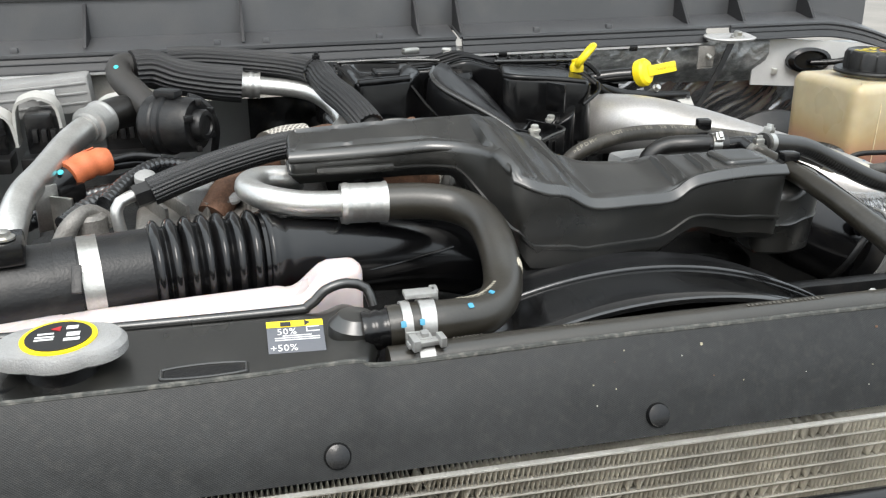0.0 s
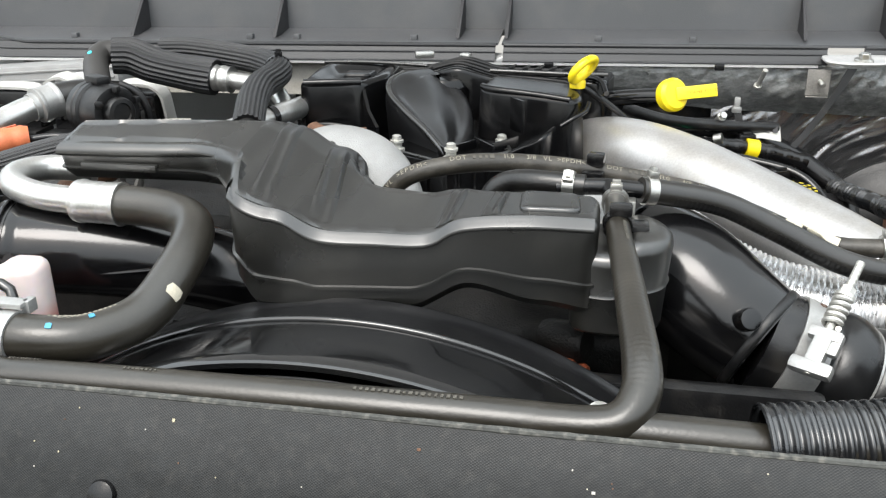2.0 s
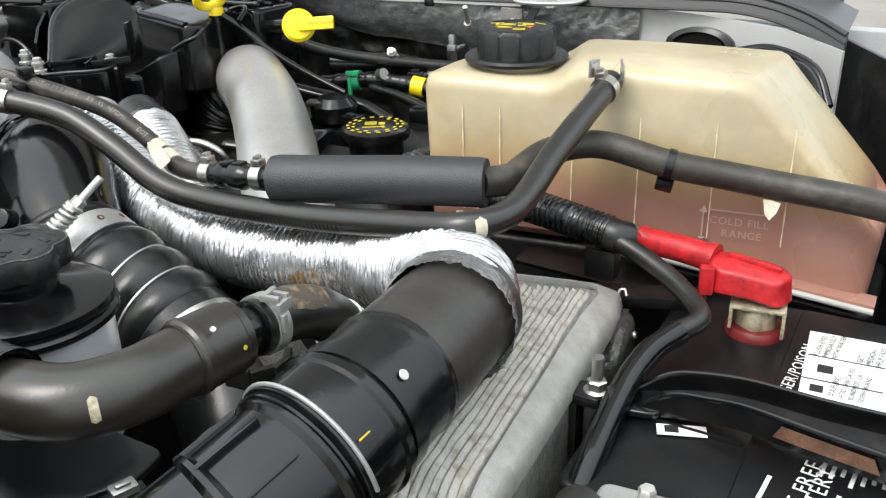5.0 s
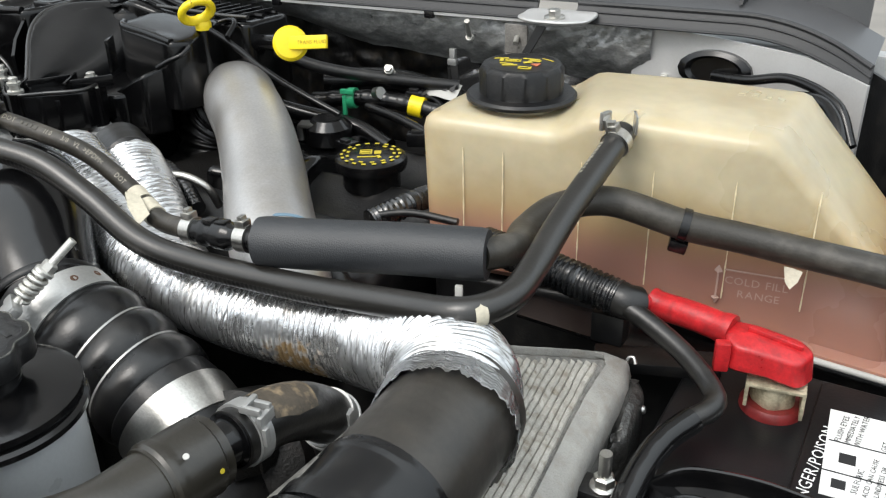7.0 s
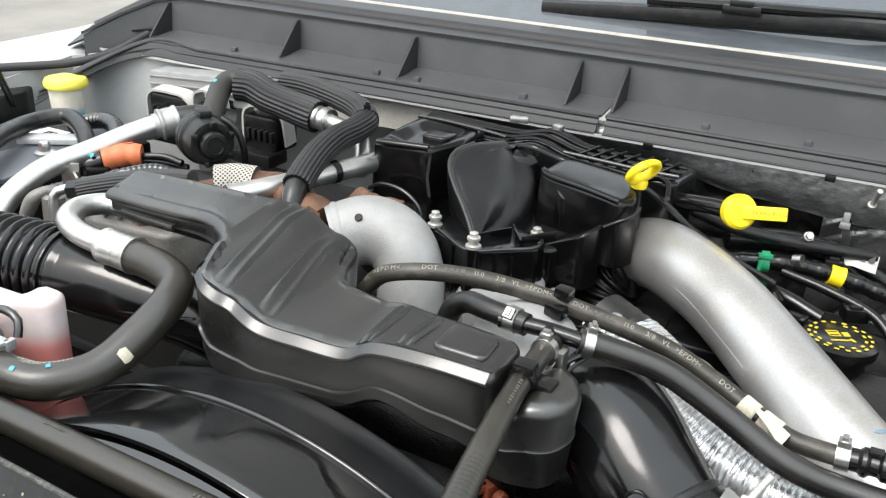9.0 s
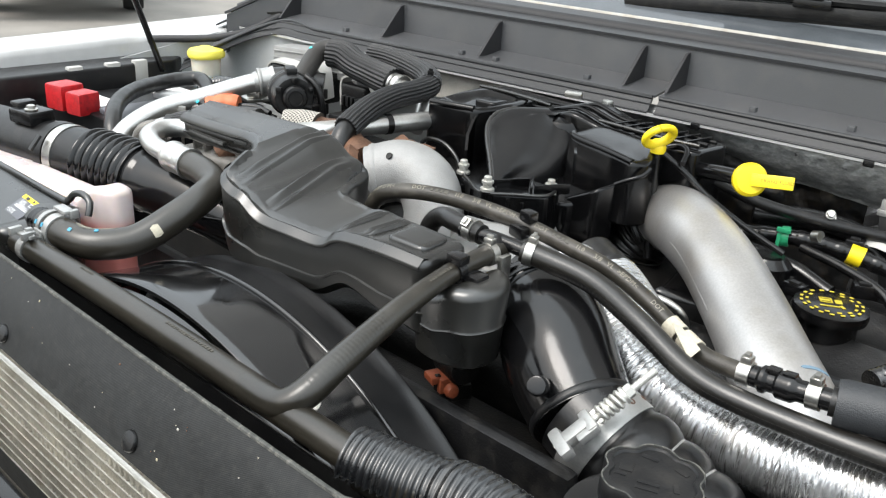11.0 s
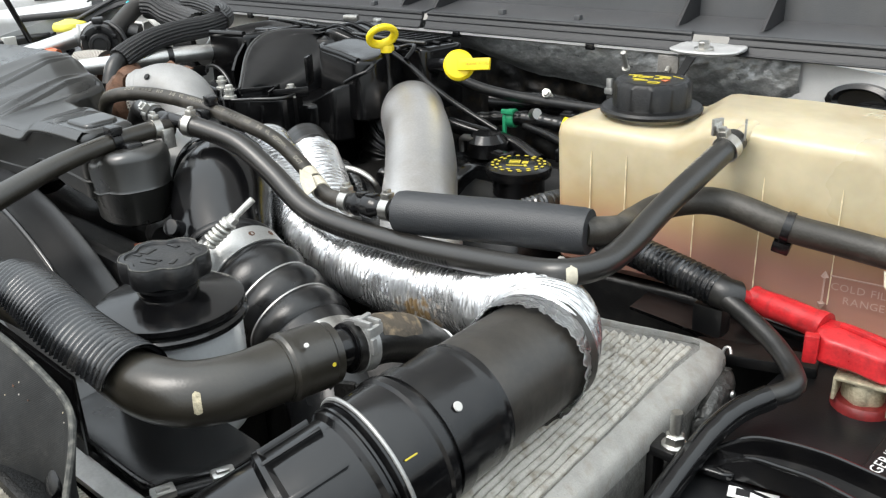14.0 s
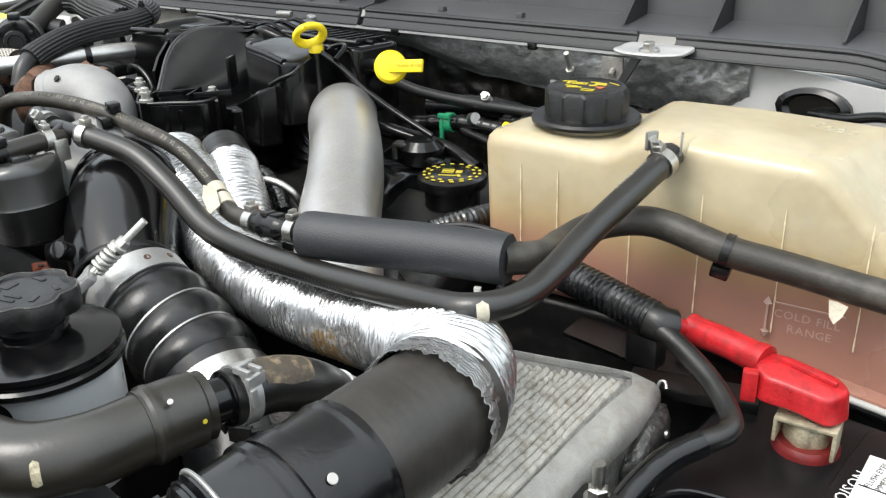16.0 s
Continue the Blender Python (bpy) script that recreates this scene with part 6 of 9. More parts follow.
tank = thing("coolant_tank", "cloudy cream plastic coolant tank half full of reddish coolant", "coolant tank", (1.1, 1.18, 1.2))
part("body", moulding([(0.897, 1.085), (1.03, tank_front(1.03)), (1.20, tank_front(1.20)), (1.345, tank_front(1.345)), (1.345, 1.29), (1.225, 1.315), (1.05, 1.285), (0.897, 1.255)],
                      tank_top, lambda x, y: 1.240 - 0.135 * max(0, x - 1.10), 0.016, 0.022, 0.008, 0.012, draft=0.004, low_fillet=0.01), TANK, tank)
_sx = [1.12 + 0.23 * k / 12 for k in range(13)]
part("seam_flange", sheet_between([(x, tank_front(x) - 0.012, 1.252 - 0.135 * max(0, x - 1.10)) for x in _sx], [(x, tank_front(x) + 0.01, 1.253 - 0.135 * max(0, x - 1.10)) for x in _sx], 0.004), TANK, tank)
part("seam_bead", tube([(x, tank_front(x) - 0.0135, 1.2505 - 0.135 * max(0, x - 1.10)) for x in _sx], 0.0032, 10), WHITE, tank, "pale moulding seam")
for _x in (0.945, 0.985, 1.060, 1.125, 1.195, 1.262):
    part("mould_rib", tube([(_x, tank_front(_x) - 0.0005, 1.265), (_x, tank_front(_x) - 0.0005, 1.38)], 0.0006, 8, prof=lambda s: 1 + 0.4 * math.sin(s * 260)), MOULDLINE, tank)
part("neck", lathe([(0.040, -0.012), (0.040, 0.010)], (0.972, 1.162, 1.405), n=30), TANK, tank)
cap = part("cap", lathe([(0.054, 0.0), (0.0545, 0.003), (0.052, 0.0055), (0.041, 0.006), (0.0405, 0.008), (0.0405, 0.029), (0.038, 0.033), (0.034, 0.034), (0.032, 0.0325), (0.001, 0.0325)], (0.972, 1.162, 1.414), n=144,
                        wob=lambda a, hh: 1 + (0.024 * max(0, math.cos(a * 12)) ** 4 if 0.007 < hh < 0.031 else 0)), MATTE, tank, "black faceted screw cap")
_cz = 1.414 + 0.0328
_cr, _cu = Vector((0.9, 0.3, 0)).normalized(), Vector((-0.3, 0.9, 0)).normalized()


def cap_marks(marks, centre, right, up):
    """Small flat printed shapes: (across, along, width, height, turn)."""
    out = []
    for a, b, w, h, turn in marks:
        m = Matrix((right, up, Vector((0, 0, 1)))).transposed() @ Matrix.Rotation(radians(turn), 3, "Z")
        out.append(block(Vector(centre) + right * a + up * b, (w, h, 0.0004), 0, m))
    return add(*out)


part("print", cap_marks(((-0.0225, 0.01625, 0.0146, 0.00268, 10), (-0.02125, 0.01, 0.00366, 0.00854, 0), (-0.01, 0.0125, 0.0146, 0.0022, 0), (-0.01, 0.00625, 0.0146, 0.0022, 0), (-0.01688, 0.009375, 0.0022, 0.00854, 0), (-0.003125, 0.009375, 0.0022, 0.00854, 0), (-0.01, 0.009375, 0.00732, 0.00146, 0),
                         (-0.015, -0.0025, 0.0134, 0.00293, -12), (-0.01125, -0.0075, 0.0146, 0.00317, 8), (0.0075, 0.01625, 0.0171, 0.00244, -10), (0.01125, 0.01, 0.0122, 0.00549, -14), (0.005, 0.00375, 0.00854, 0.00488, 20), (0.02375, 0.015, 0.0146, 0.00146, -38),
                         (0.00375, -0.0125, 0.011, 0.00195, -6), (0.00375, -0.01875, 0.011, 0.00195, -6), (-0.00125, -0.01562, 0.00195, 0.00732, 0), (0.009375, -0.01562, 0.00268, 0.00732, 0)), (0.972, 1.162, _cz + 0.0002), _cr, _cu), PRINTY, cap)
part("print", lathe([(0.0058, 0), (0.0058, 0.0006)], Vector((0.972, 1.162, _cz)) + _cr * 0.014 - _cu * 0.004, n=3), ORANGE, cap, "orange warning triangle")
_fr = Vector((1, 0.13, 0)).normalized()
_o = Vector((1.196, tank_front(1.196) - 0.001, 1.282))
part("print", add(flat_text("COLD FILL", _o, _fr, (0, 0, 1), 0.0106), flat_text("RANGE", _o + _fr * 0.012 + Vector((0, 0, -0.0125)), _fr, (0, 0, 1), 0.0106),
                  block(_o + _fr * 0.028 + Vector((0, -0.0005, 0.0135)), (0.058, 0.001, 0.0012), 0, 7.4), block(_o + _fr * -0.006 + Vector((0, -0.0005, -0.002)), (0.0016, 0.001, 0.030), 0, 7.4),
                  lathe([(0.004, 0), (0.0005, 0.006)], _o + _fr * -0.006 + Vector((0, -0.0005, 0.011)), (0, 0, 1), 4), lathe([(0.004, 0), (0.0005, 0.006)], _o + _fr * -0.006 + Vector((0, -0.0005, -0.016)), (0, 0, -1), 4)),
     mat("raised_tank_lettering", (0.51, 0.36, 0.30), 0.45, vary=0.05, bump=0.0), tank)
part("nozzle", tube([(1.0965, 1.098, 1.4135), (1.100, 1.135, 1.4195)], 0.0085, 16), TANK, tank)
part("clamp_ears", add(block((1.086, 1.088, 1.429), (0.004, 0.012, 0.016), 0.001, -20), block((1.110, 1.096, 1.428), (0.002, 0.018, 0.016), 0.0005, 25)), STEEL, tank)
part("moulded_mark", add(*[block((1.165 + 0.012 * (k % 4), 1.235 + 0.009 * (k // 4), tank_top(1.165 + 0.012 * (k % 4), 1.235) - 0.0012), (0.009, 0.006, 0.002), 0.0008, 10 * k) for k in range(12)]), TANK, tank)

cradle = thing("tank_cradle", "black plastic cradle below the coolant tank", "bracket", (1.1, 1.18, 1.0))
part("shell", moulding([(0.905, 1.092), (1.03, tank_front(1.03) + 0.006), (1.20, tank_front(1.20) + 0.006), (1.350, tank_front(1.350) + 0.006), (1.350, 1.285), (0.905, 1.25)], lambda x, y: 1.236 - 0.135 * max(0, x - 1.10), lambda x, y: 1.02, 0.006, 0.014, 0.012, 0.03), DARK, cradle)
part("rail", sheet_between([(1.02, 1.060, 1.232), (1.12, 1.062, 1.226), (1.24, 1.085, 1.214)], [(1.02, 1.095, 1.236), (1.12, 1.105, 1.230), (1.24, 1.118, 1.216)], -0.004), BLACK, cradle)

# ---- ribbed aluminium cooler ----
cooler = thing("fuel_cooler", "weathered ribbed aluminium cooler below the cuff", "cooler", (1.12, 0.85, 1.1))


def cooler_z(x, y):
    drop = max(0, 0.695 + 0.8 * (x - 1.124) - y)
    return 1.283 - 0.44 * (x - 1.062) + 0.06 * (0.95 - y) - min(12 * drop * drop, 1.1 * drop)


_cc = [(1.030, 0.60), (1.172, 0.625), (1.157, 0.937), (1.151, 1.016), (1.138, 1.018), (1.034, 0.892)]
# body colour is darker than the bars, so the grooves between them read dark
part("body", moulding(_cc, lambda x, y: cooler_z(x, y) - 0.0016, lambda x, y: 1.06, 0.006, 0.010, 0.008, 0.012), COOLBASE, cooler, "grimy grey aluminium body, darker than its bars")


def fin_bar(c0, w, y0, y1, seed):
    """One cooling bar: a low rounded ridge that wanders a little, nicked towards its far end."""
    bm = bmesh.new()
    n = int((y1 - y0) / 0.0026)
    prev = None
    rng = random.Random(int(seed * 10))
    for i in range(n + 1):
        y = y0 + (y1 - y0) * i / n
        low = 0.0003 * noise.noise(Vector((y * 260, seed, 9)))
        if y > 0.80 and rng.random() < 0.42 * min(1, (y - 0.80) / 0.06) * max(0.15, min(1, (1.128 - c0) / 0.03)):
            low -= 0.0014
        row = []
        for dx, dz in ((0, -0.003), (0.0001, 0.0006), (0.0007, 0.0012), (w - 0.0007, 0.0012), (w - 0.0001, 0.0006), (w, -0.003)):
            c = c0 + dx
            wander = 0.0011 * noise.noise(Vector((y * 28, c * 60, 5))) + 0.0004 * noise.noise(Vector((y * 110, c * 150, 2)))
            x = c - 0.102 * (y - 0.9) + wander
            row.append(bm.verts.new((x, y, cooler_z(x, y) + dz + low)))
        if prev:
            for a in range(5):
                bm.faces.new((prev[a], prev[a + 1], row[a + 1], row[a]))
        else:
            bm.faces.new(row)
        prev = row
    bm.faces.new(prev[::-1])
    return bm


for _k in range(20):
    _c = 1.0395 + 0.0049 * _k
    part("fin_bar", fin_bar(_c, 0.0042 if _k % 3 else 0.0046, 0.615, 0.905 + 1.12 * (_c - 1.061) + 0.004, 3.7 * _k), COOLER, cooler, angle=50)


def outer_rail():
    """The smooth cast edge of the cooler: a broad band that rolls over into the side wall and round the far corner."""
    bm = bmesh.new()
    inner = [(1.1690, 0.610), (1.1620, 0.68), (1.1578, 0.72), (1.1516, 0.78), (1.1458, 0.84), (1.1404, 0.89), (1.1354, 0.945), (1.1335, 0.994), (1.1280, 1.003), (1.1200, 0.9990), (1.1085, 0.986), (1.0455, 0.9080)]
    outer = [(1.1765, 0.610), (1.1755, 0.68), (1.1740, 0.72), (1.1705, 0.78), (1.1660, 0.84), (1.1625, 0.89), (1.1590, 0.945), (1.1560, 0.995), (1.1480, 1.021), (1.1330, 1.014), (1.1140, 0.991), (1.0430, 0.904)]
    prev = None
    steps = []
    for k in range(len(inner) - 1):
        steps += [(k + j / 8) for j in range(8)]
    for f in steps + [len(inner) - 1]:
        k = min(len(inner) - 2, int(f))
        a, b = (Vector(e[k]).lerp(Vector(e[k + 1]), f - k) for e in (inner, outer))
        row = []
        for u, dz in ((0, -0.002), (0.02, 0.0018), (0.3, 0.0022), (0.55, 0.0020), (0.72, 0.0012), (0.82, -0.0004), (0.90, -0.0030), (0.95, -0.0065), (0.97, -0.011), (0.97, -0.016)):
            q = a.lerp(b, u)
            lump = 0.0005 * noise.noise(Vector((q.x * 60, q.y * 60, u)))
            row.append(bm.verts.new((q.x, q.y, cooler_z(q.x, q.y) + dz + lump)))
        if prev:
            for i in range(len(row) - 1):
                bm.faces.new((prev[i], prev[i + 1], row[i + 1], row[i]))
        prev = row
    bmesh.ops.recalc_face_normals(bm, faces=bm.faces[:])
    return bm


part("wide_rail", outer_rail(), RAIL, cooler, "smooth grey cast edge", angle=60)
part("hook", tube([(1.143, 1.022, 1.238), (1.144, 1.024, 1.2425), (1.148, 1.025, 1.2435), (1.151, 1.022, 1.239)], 0.0016, 10), ALU, cooler, "bright bent hook")
part("end_casting", moulding([(1.146, 1.000), (1.158, 0.935), (1.172, 0.950), (1.168, 1.004), (1.152, 1.022)], lambda x, y: 1.232 - 0.35 * max(0, 0.985 - y), lambda x, y: 1.09, 0.010, 0.012, 0.008, 0.012), PITTED, cooler, "dark pitted end casting")
part("rivet", lathe([(0.004, 0), (0.003, 0.002)], (1.1700, 0.990, 1.219), (1, 0.1, 0.2), 12), ALU, cooler)
stud = thing("mount_stud", "zinc threaded stud with a nut beside the battery", "stud", (1.181, 0.872, 1.22))
part("stud", lathe([(0.0045 + 0.0004 * (k % 2), 0.0015 * k) for k in range(17)], (1.179, 0.872, 1.240), n=14), STEEL, stud)
part("nut", hexbolt((1.179, 0.872, 1.232), r=0.008, h=0.012, flange=1.3), STEEL, stud)
part("lug", add(block((1.172, 0.872, 1.228), (0.026, 0.024, 0.010), 0.004), block((1.160, 0.872, 1.20), (0.014, 0.020, 0.06), 0.004)), MATTE, stud)
part("web", block((1.19, 0.95, 1.17), (0.006, 0.12, 0.09), 0.002, -8), MATTE, stud)

# ---- battery on the driver's side ----
battery = thing("battery", "black car battery with white warning label and red terminal boot", "battery", (1.34, 0.95, 1.02))
part("case", moulding([(1.185, 0.775), (1.475, 0.775), (1.475, 1.105), (1.185, 1.105)], lambda x, y: 1.220, lambda x, y: 1.02, 0.004, 0.010, 0.012, 0.03), BATT, battery)
part("lid_panel", moulding([(1.294, 0.785), (1.468, 0.785), (1.468, 1.098), (1.294, 1.098)], lambda x, y: 1.2235, lambda x, y: 1.215, 0.002, 0.006, 0.012, 0.03), BATT, battery)
part("lid_rib", block((1.24, 0.872, 1.2215), (0.10, 0.003, 0.003), 0.001), BATT, battery)
part("terminal_base", lathe([(0.026, 0), (0.026, 0.005), (0.023, 0.009), (0.014, 0.009)], (1.262, 1.044, 1.219), n=28), DULLRED, battery, "red plastic terminal base")
_tc = part("terminal_clamp", lathe([(0.016, 0.004), (0.0175, 0.008), (0.0175, 0.022), (0.015, 0.027), (0.008, 0.029)], (1.262, 1.044, 1.222), n=24, wob=lambda a, hh: 1 + 0.05 * math.sin(a * 5)), GRAVEL, battery, "corroded brass terminal clamp")
part("clamp_plate", add(block((1.264, 1.036, 1.2505), (0.044, 0.026, 0.003), 0.001, 8), block((1.2425, 1.033, 1.241), (0.003, 0.026, 0.022), 0.001, 8), block((1.2855, 1.039, 1.239), (0.003, 0.026, 0.026), 0.001, 8)), GRAVEL, _tc, "worn zinc plate")
_lz = 1.2240
label = part("warning_label", block((1.341, 1.006, _lz), (0.062, 0.108, 0.0006), 0, 4), LABELW, battery, "white printed warning label")
part("print", add(*[flat_text(t, (1.316 + dx, 0.964 + dy, _lz + 0.0003), (0.07, 1, 0), (-1, 0.07, 0), sz) for t, dx, dy, sz in (
    ("FLUSH EYES", 0.003, 0.052, 0.0065), ("IMMEDIATELY", 0.010, 0.052, 0.0062), ("WITH WATER.", 0.017, 0.052, 0.0065), ("GET", 0.036, 0.056, 0.0065), ("MEDICAL", 0.043, 0.056, 0.0065), ("HELP FAST.", 0.050, 0.056, 0.0065),
    ("SULFURIC", 0.022, -0.004, 0.0065), ("ACID CAN CAUSE", 0.029, -0.004, 0.0055), ("BLINDNESS OR", 0.036, -0.004, 0.0058), ("SEVERE BURNS.", 0.043, -0.004, 0.0055))],
                  *[block((1.341 + dx, 1.006 + dy, _lz + 0.0006), s, 0, 4) for dx, dy, s in ((0, 0.012, (0.060, 0.0012, 0.0004)), (0, -0.026, (0.060, 0.0012, 0.0004)), (-0.014, -0.008, (0.012, 0.012, 0.0004)), (-0.016, -0.040, (0.010, 0.010, 0.0004)))]), LABELB, label)
part("print", add(flat_text("DANGER/POISON", (1.306, 0.918, _lz - 0.0002), (0.07, 1, 0), (-1, 0.07, 0), 0.0135)), LABELW, battery)
part("print", add(flat_text("MAINTENANCE FREE", (1.328, 0.676 + 0.03, _lz), (0.1, 1, 0), (-1, 0.1, 0), 0.0165), flat_text("BATTERY", (1.346, 0.762 + 0.03, _lz), (0.1, 1, 0), (-1, 0.1, 0), 0.0165),
                  block((1.312, 0.815, _lz), (0.003, 0.055, 0.0004), 0, -5), block((1.356, 0.815, _lz), (0.003, 0.055, 0.0004), 0, -5)), LABELW, battery)
random.seed(3)
part("fine_print", add(*[block((1.345 + 0.0065 * k, 0.872 + random.uniform(-0.004, 0.004), _lz), (0.0028, 0.030 * random.uniform(0.6, 1), 0.0004), 0, -5) for k in range(14)],
                       *[block((1.374 + 0.009 * (k % 3), 0.812 + 0.013 * (k // 3), _lz), (0.006, 0.008, 0.0004), 0, 0) for k in range(9)],
                       *[block((1.318 + 0.006 * k, 0.888, _lz), (0.004, 0.014, 0.0004), 0, 20 * k) for k in range(3)]), LABELW, battery)
stk = part("date_sticker", block((1.247, 0.868, 1.2218), (0.036, 0.013, 0.0006), 0, 20), LABELW, battery, "small white date sticker")
part("print", block((1.240, 0.866, 1.2224), (0.010, 0.008, 0.0004), 0, 20), LABELB, stk)

boot = thing("terminal_boot", "bright red plastic boot over the battery terminal", "terminal cover", (1.24, 1.04, 1.25))
part("sleeve", tube([(1.150, 1.062, 1.279), (1.185, 1.055, 1.281), (1.222, 1.047, 1.280)], 0.0125, 20, prof=lambda s: 1 + (0.12 if s < 0.006 or s > 0.066 else 0)), RED, boot)
part("hood", moulding([(1.218, 1.031), (1.230, 1.021), (1.281, 1.027), (1.288, 1.050), (1.276, 1.061), (1.220, 1.058)], lambda x, y: 1.286 - 0.16 * max(0, x - 1.240) - 0.25 * max(0, 1.034 - y), lambda x, y: 1.259 - 0.22 * max(0, x - 1.255), 0.0045, 0.007, 0.005, 0.008, draft=-0.002), RED, boot)

part("ridge", block((1.256, 1.046, 1.2845), (0.044, 0.006, 0.005), 0.002, Matrix.Rotation(radians(9), 3, "Y")), RED, boot)
part("flap", block((1.221, 1.020, 1.272), (0.012, 0.010, 0.026), 0.002, 20), RED, boot)

C1 = [(0.985, 1.06, 1.300), (1.037, 1.045, 1.302), (1.085, 1.038, 1.298), (1.130, 1.034, 1.292)]
lo = thing("positive_cable", "black and red battery cable in corrugated loom", "cable", (1.09, 1.04, 1.28))
part("loom", tube(C1, 0.0158, 22, step=0.0012, prof=lambda s: 1.0 + 0.05 * (1 if math.sin(s * 2 * math.pi / 0.0055) > 0 else -1)), LOOM, lo, angle=50)
part("tape_wrap", tube([(1.115, 1.036, 1.294), (1.135, 1.034, 1.291), (1.143, 1.040, 1.288)], 0.0155, 18, prof=lambda s: 1 + 0.05 * math.sin(s * 600)), RUBBER, lo)
part("red_wire", tube([(1.135, 1.036, 1.291), (1.150, 1.058, 1.281), (1.16, 1.062, 1.279)], 0.0075, 14), RED, lo)
C2 = [(1.128, 1.030, 1.292), (1.160, 1.022, 1.283), (1.196, 1.006, 1.272), (1.224, 0.982, 1.264), (1.230, 0.962, 1.262), (1.214, 0.935, 1.257), (1.202, 0.905, 1.248), (1.198, 0.86, 1.235), (1.200, 0.80, 1.220), (1.200, 0.74, 1.19)]
part("black_cable", tube(C2, 0.0088, 16), RUBBER, lo)
part("tape_wrap", tube(cut(C2, 0.155, 0.33), 0.0102, 18, step=0.003, prof=lambda s: 1 + 0.03 * noise.noise(Vector((s * 90, 0, 0)))), GLOSS, lo, "glossy black tape wrap")
strapb = thing("battery_clamp", "black curved metal strap across the battery, scuffed with rust", "battery clamp", (1.3, 0.90, 1.22))
_sp = [(1.205, 0.893, 1.229), (1.235, 0.905, 1.236), (1.28, 0.906, 1.243), (1.34, 0.899, 1.246), (1.41, 0.903, 1.245), (1.47, 0.915, 1.240)]
_sq = [(1.212, 0.872, 1.227), (1.245, 0.876, 1.231), (1.285, 0.872, 1.238), (1.33, 0.862, 1.240), (1.40, 0.852, 1.239), (1.47, 0.848, 1.233)]
for _edge, _high in ((_sp, 0.010), (_sq, 0.015)):
    _low = smooth_path(_edge, 0.008)
    part("flange", sheet_between([p + Vector((0, 0, _high * min(1, 0.25 + 8 * k / len(_low)))) for k, p in enumerate(_low)], [p + Vector((0, -0.002, -0.004)) for p in _low], 0.0030), GLOSS, strapb)
    part("rolled_edge", tube([p + Vector((0, 0.0012, _high * min(1, 0.25 + 8 * k / len(_low)))) for k, p in enumerate(_low)][::3], 0.0022, 8), GLOSS, strapb)
part("rust_scuff", sheet_between([p + Vector((0, -0.0036, 0.0125)) for p in cut(_sq, 0.105, 0.165)], [p + Vector((0, -0.0050, 0.0030)) for p in cut(_sq, 0.100, 0.170)], 0.0006), RUST, strapb, "rust scuff")
part("strap_web", sheet_between([p + Vector((0, 0, -0.003)) for p in cut(_sp, 0.0, 0.25, 16)], [p + Vector((0, 0, -0.003)) for p in cut(_sq, 0.0, 0.25, 16)], 0.002), MATTE, strapb)
part("foot", moulding([(1.196, 0.862), (1.230, 0.868), (1.232, 0.908), (1.200, 0.904)], lambda x, y: 1.230, lambda x, y: 1.222, 0.002, 0.010, 0.006, 0.012), GLOSS, strapb)

clampb = thing("cable_junction", "grey metal junction plate with bolts in front of the battery", "junction", (1.255, 0.75, 1.22))
part("plate", moulding([(1.222, 0.735), (1.295, 0.745), (1.290, 0.775), (1.222, 0.768)], lambda x, y: 1.240, lambda x, y: 1.205, 0.004, 0.008, 0.008, 0.015), CASTAL, clampb)
part("bolt", hexbolt((1.256, 0.752, 1.240), r=0.006, h=0.018), BOLT, clampb)
part("knob", lathe([(0.012, 0), (0.012, 0.006), (0.008, 0.009)], (1.276, 0.755, 1.239), n=24), MATTE, clampb)
part("boot", lathe([(0.018, -0.02), (0.018, 0.0), (0.014, 0.010), (0.004, 0.014)], (1.222, 0.725, 1.245), (0, -0.3, 1), 24), RUBBER, clampb, "grey rubber boot")
solo("coiled_tape_cable", tube([(1.150, 0.68, 1.235), (1.158, 0.652, 1.258), (1.176, 0.635, 1.254), (1.196, 0.648, 1.235), (1.20, 0.68, 1.21)], 0.012, 18, step=0.002, prof=lambda s: 1 + 0.06 * math.sin(s * 450)), RUBBER,
     "black tape-wrapped cable loop", "cable")

# ---- power steering reservoir ----
ps = thing("steering_reservoir", "white fluid reservoir with a wide black lid and star-shaped cap", "reservoir", (0.836, 0.648, 1.225))
part("bottle", lathe([(0.050, 1.225), (0.0545, 1.235), (0.0555, 1.322), (0.0575, 1.328)], (0.836, 0.648, 0), n=48), PSBODY, ps, "milky white bottle")
part("lid", lathe([(0.0590, 1.333), (0.0612, 1.335), (0.0612, 1.339), (0.0585, 1.341), (0.0585, 1.344), (0.0600, 1.346), (0.0595, 1.350), (0.052, 1.352), (0.046, 1.3525), (0.030, 1.357), (0.024, 1.358), (0.0235, 1.364)], (0.836, 0.648, -0.010), n=60), GLOSS, ps, "glossy black ribbed lid")
part("neck", lathe([(0.022, 1.356), (0.0235, 1.362), (0.0235, 1.372)], (0.834, 0.649, -0.010), n=36), GLOSS, ps)
pcap = part("cap", lathe([(0.0235, 1.366), (0.0335, 1.371), (0.0345, 1.374), (0.0345, 1.386), (0.0325, 1.389), (0.029, 1.3895), (0.028, 1.388), (0.001, 1.388)], (0.833, 0.650, -0.010), n=96,
                         wob=lambda a, hh: 1 + (0.075 * math.cos(a * 6 + 0.5) - 0.018 * math.cos(a * 12 + 1.0) if hh > 1.369 else 0)), MATTE, ps, "black star-shaped screw cap")
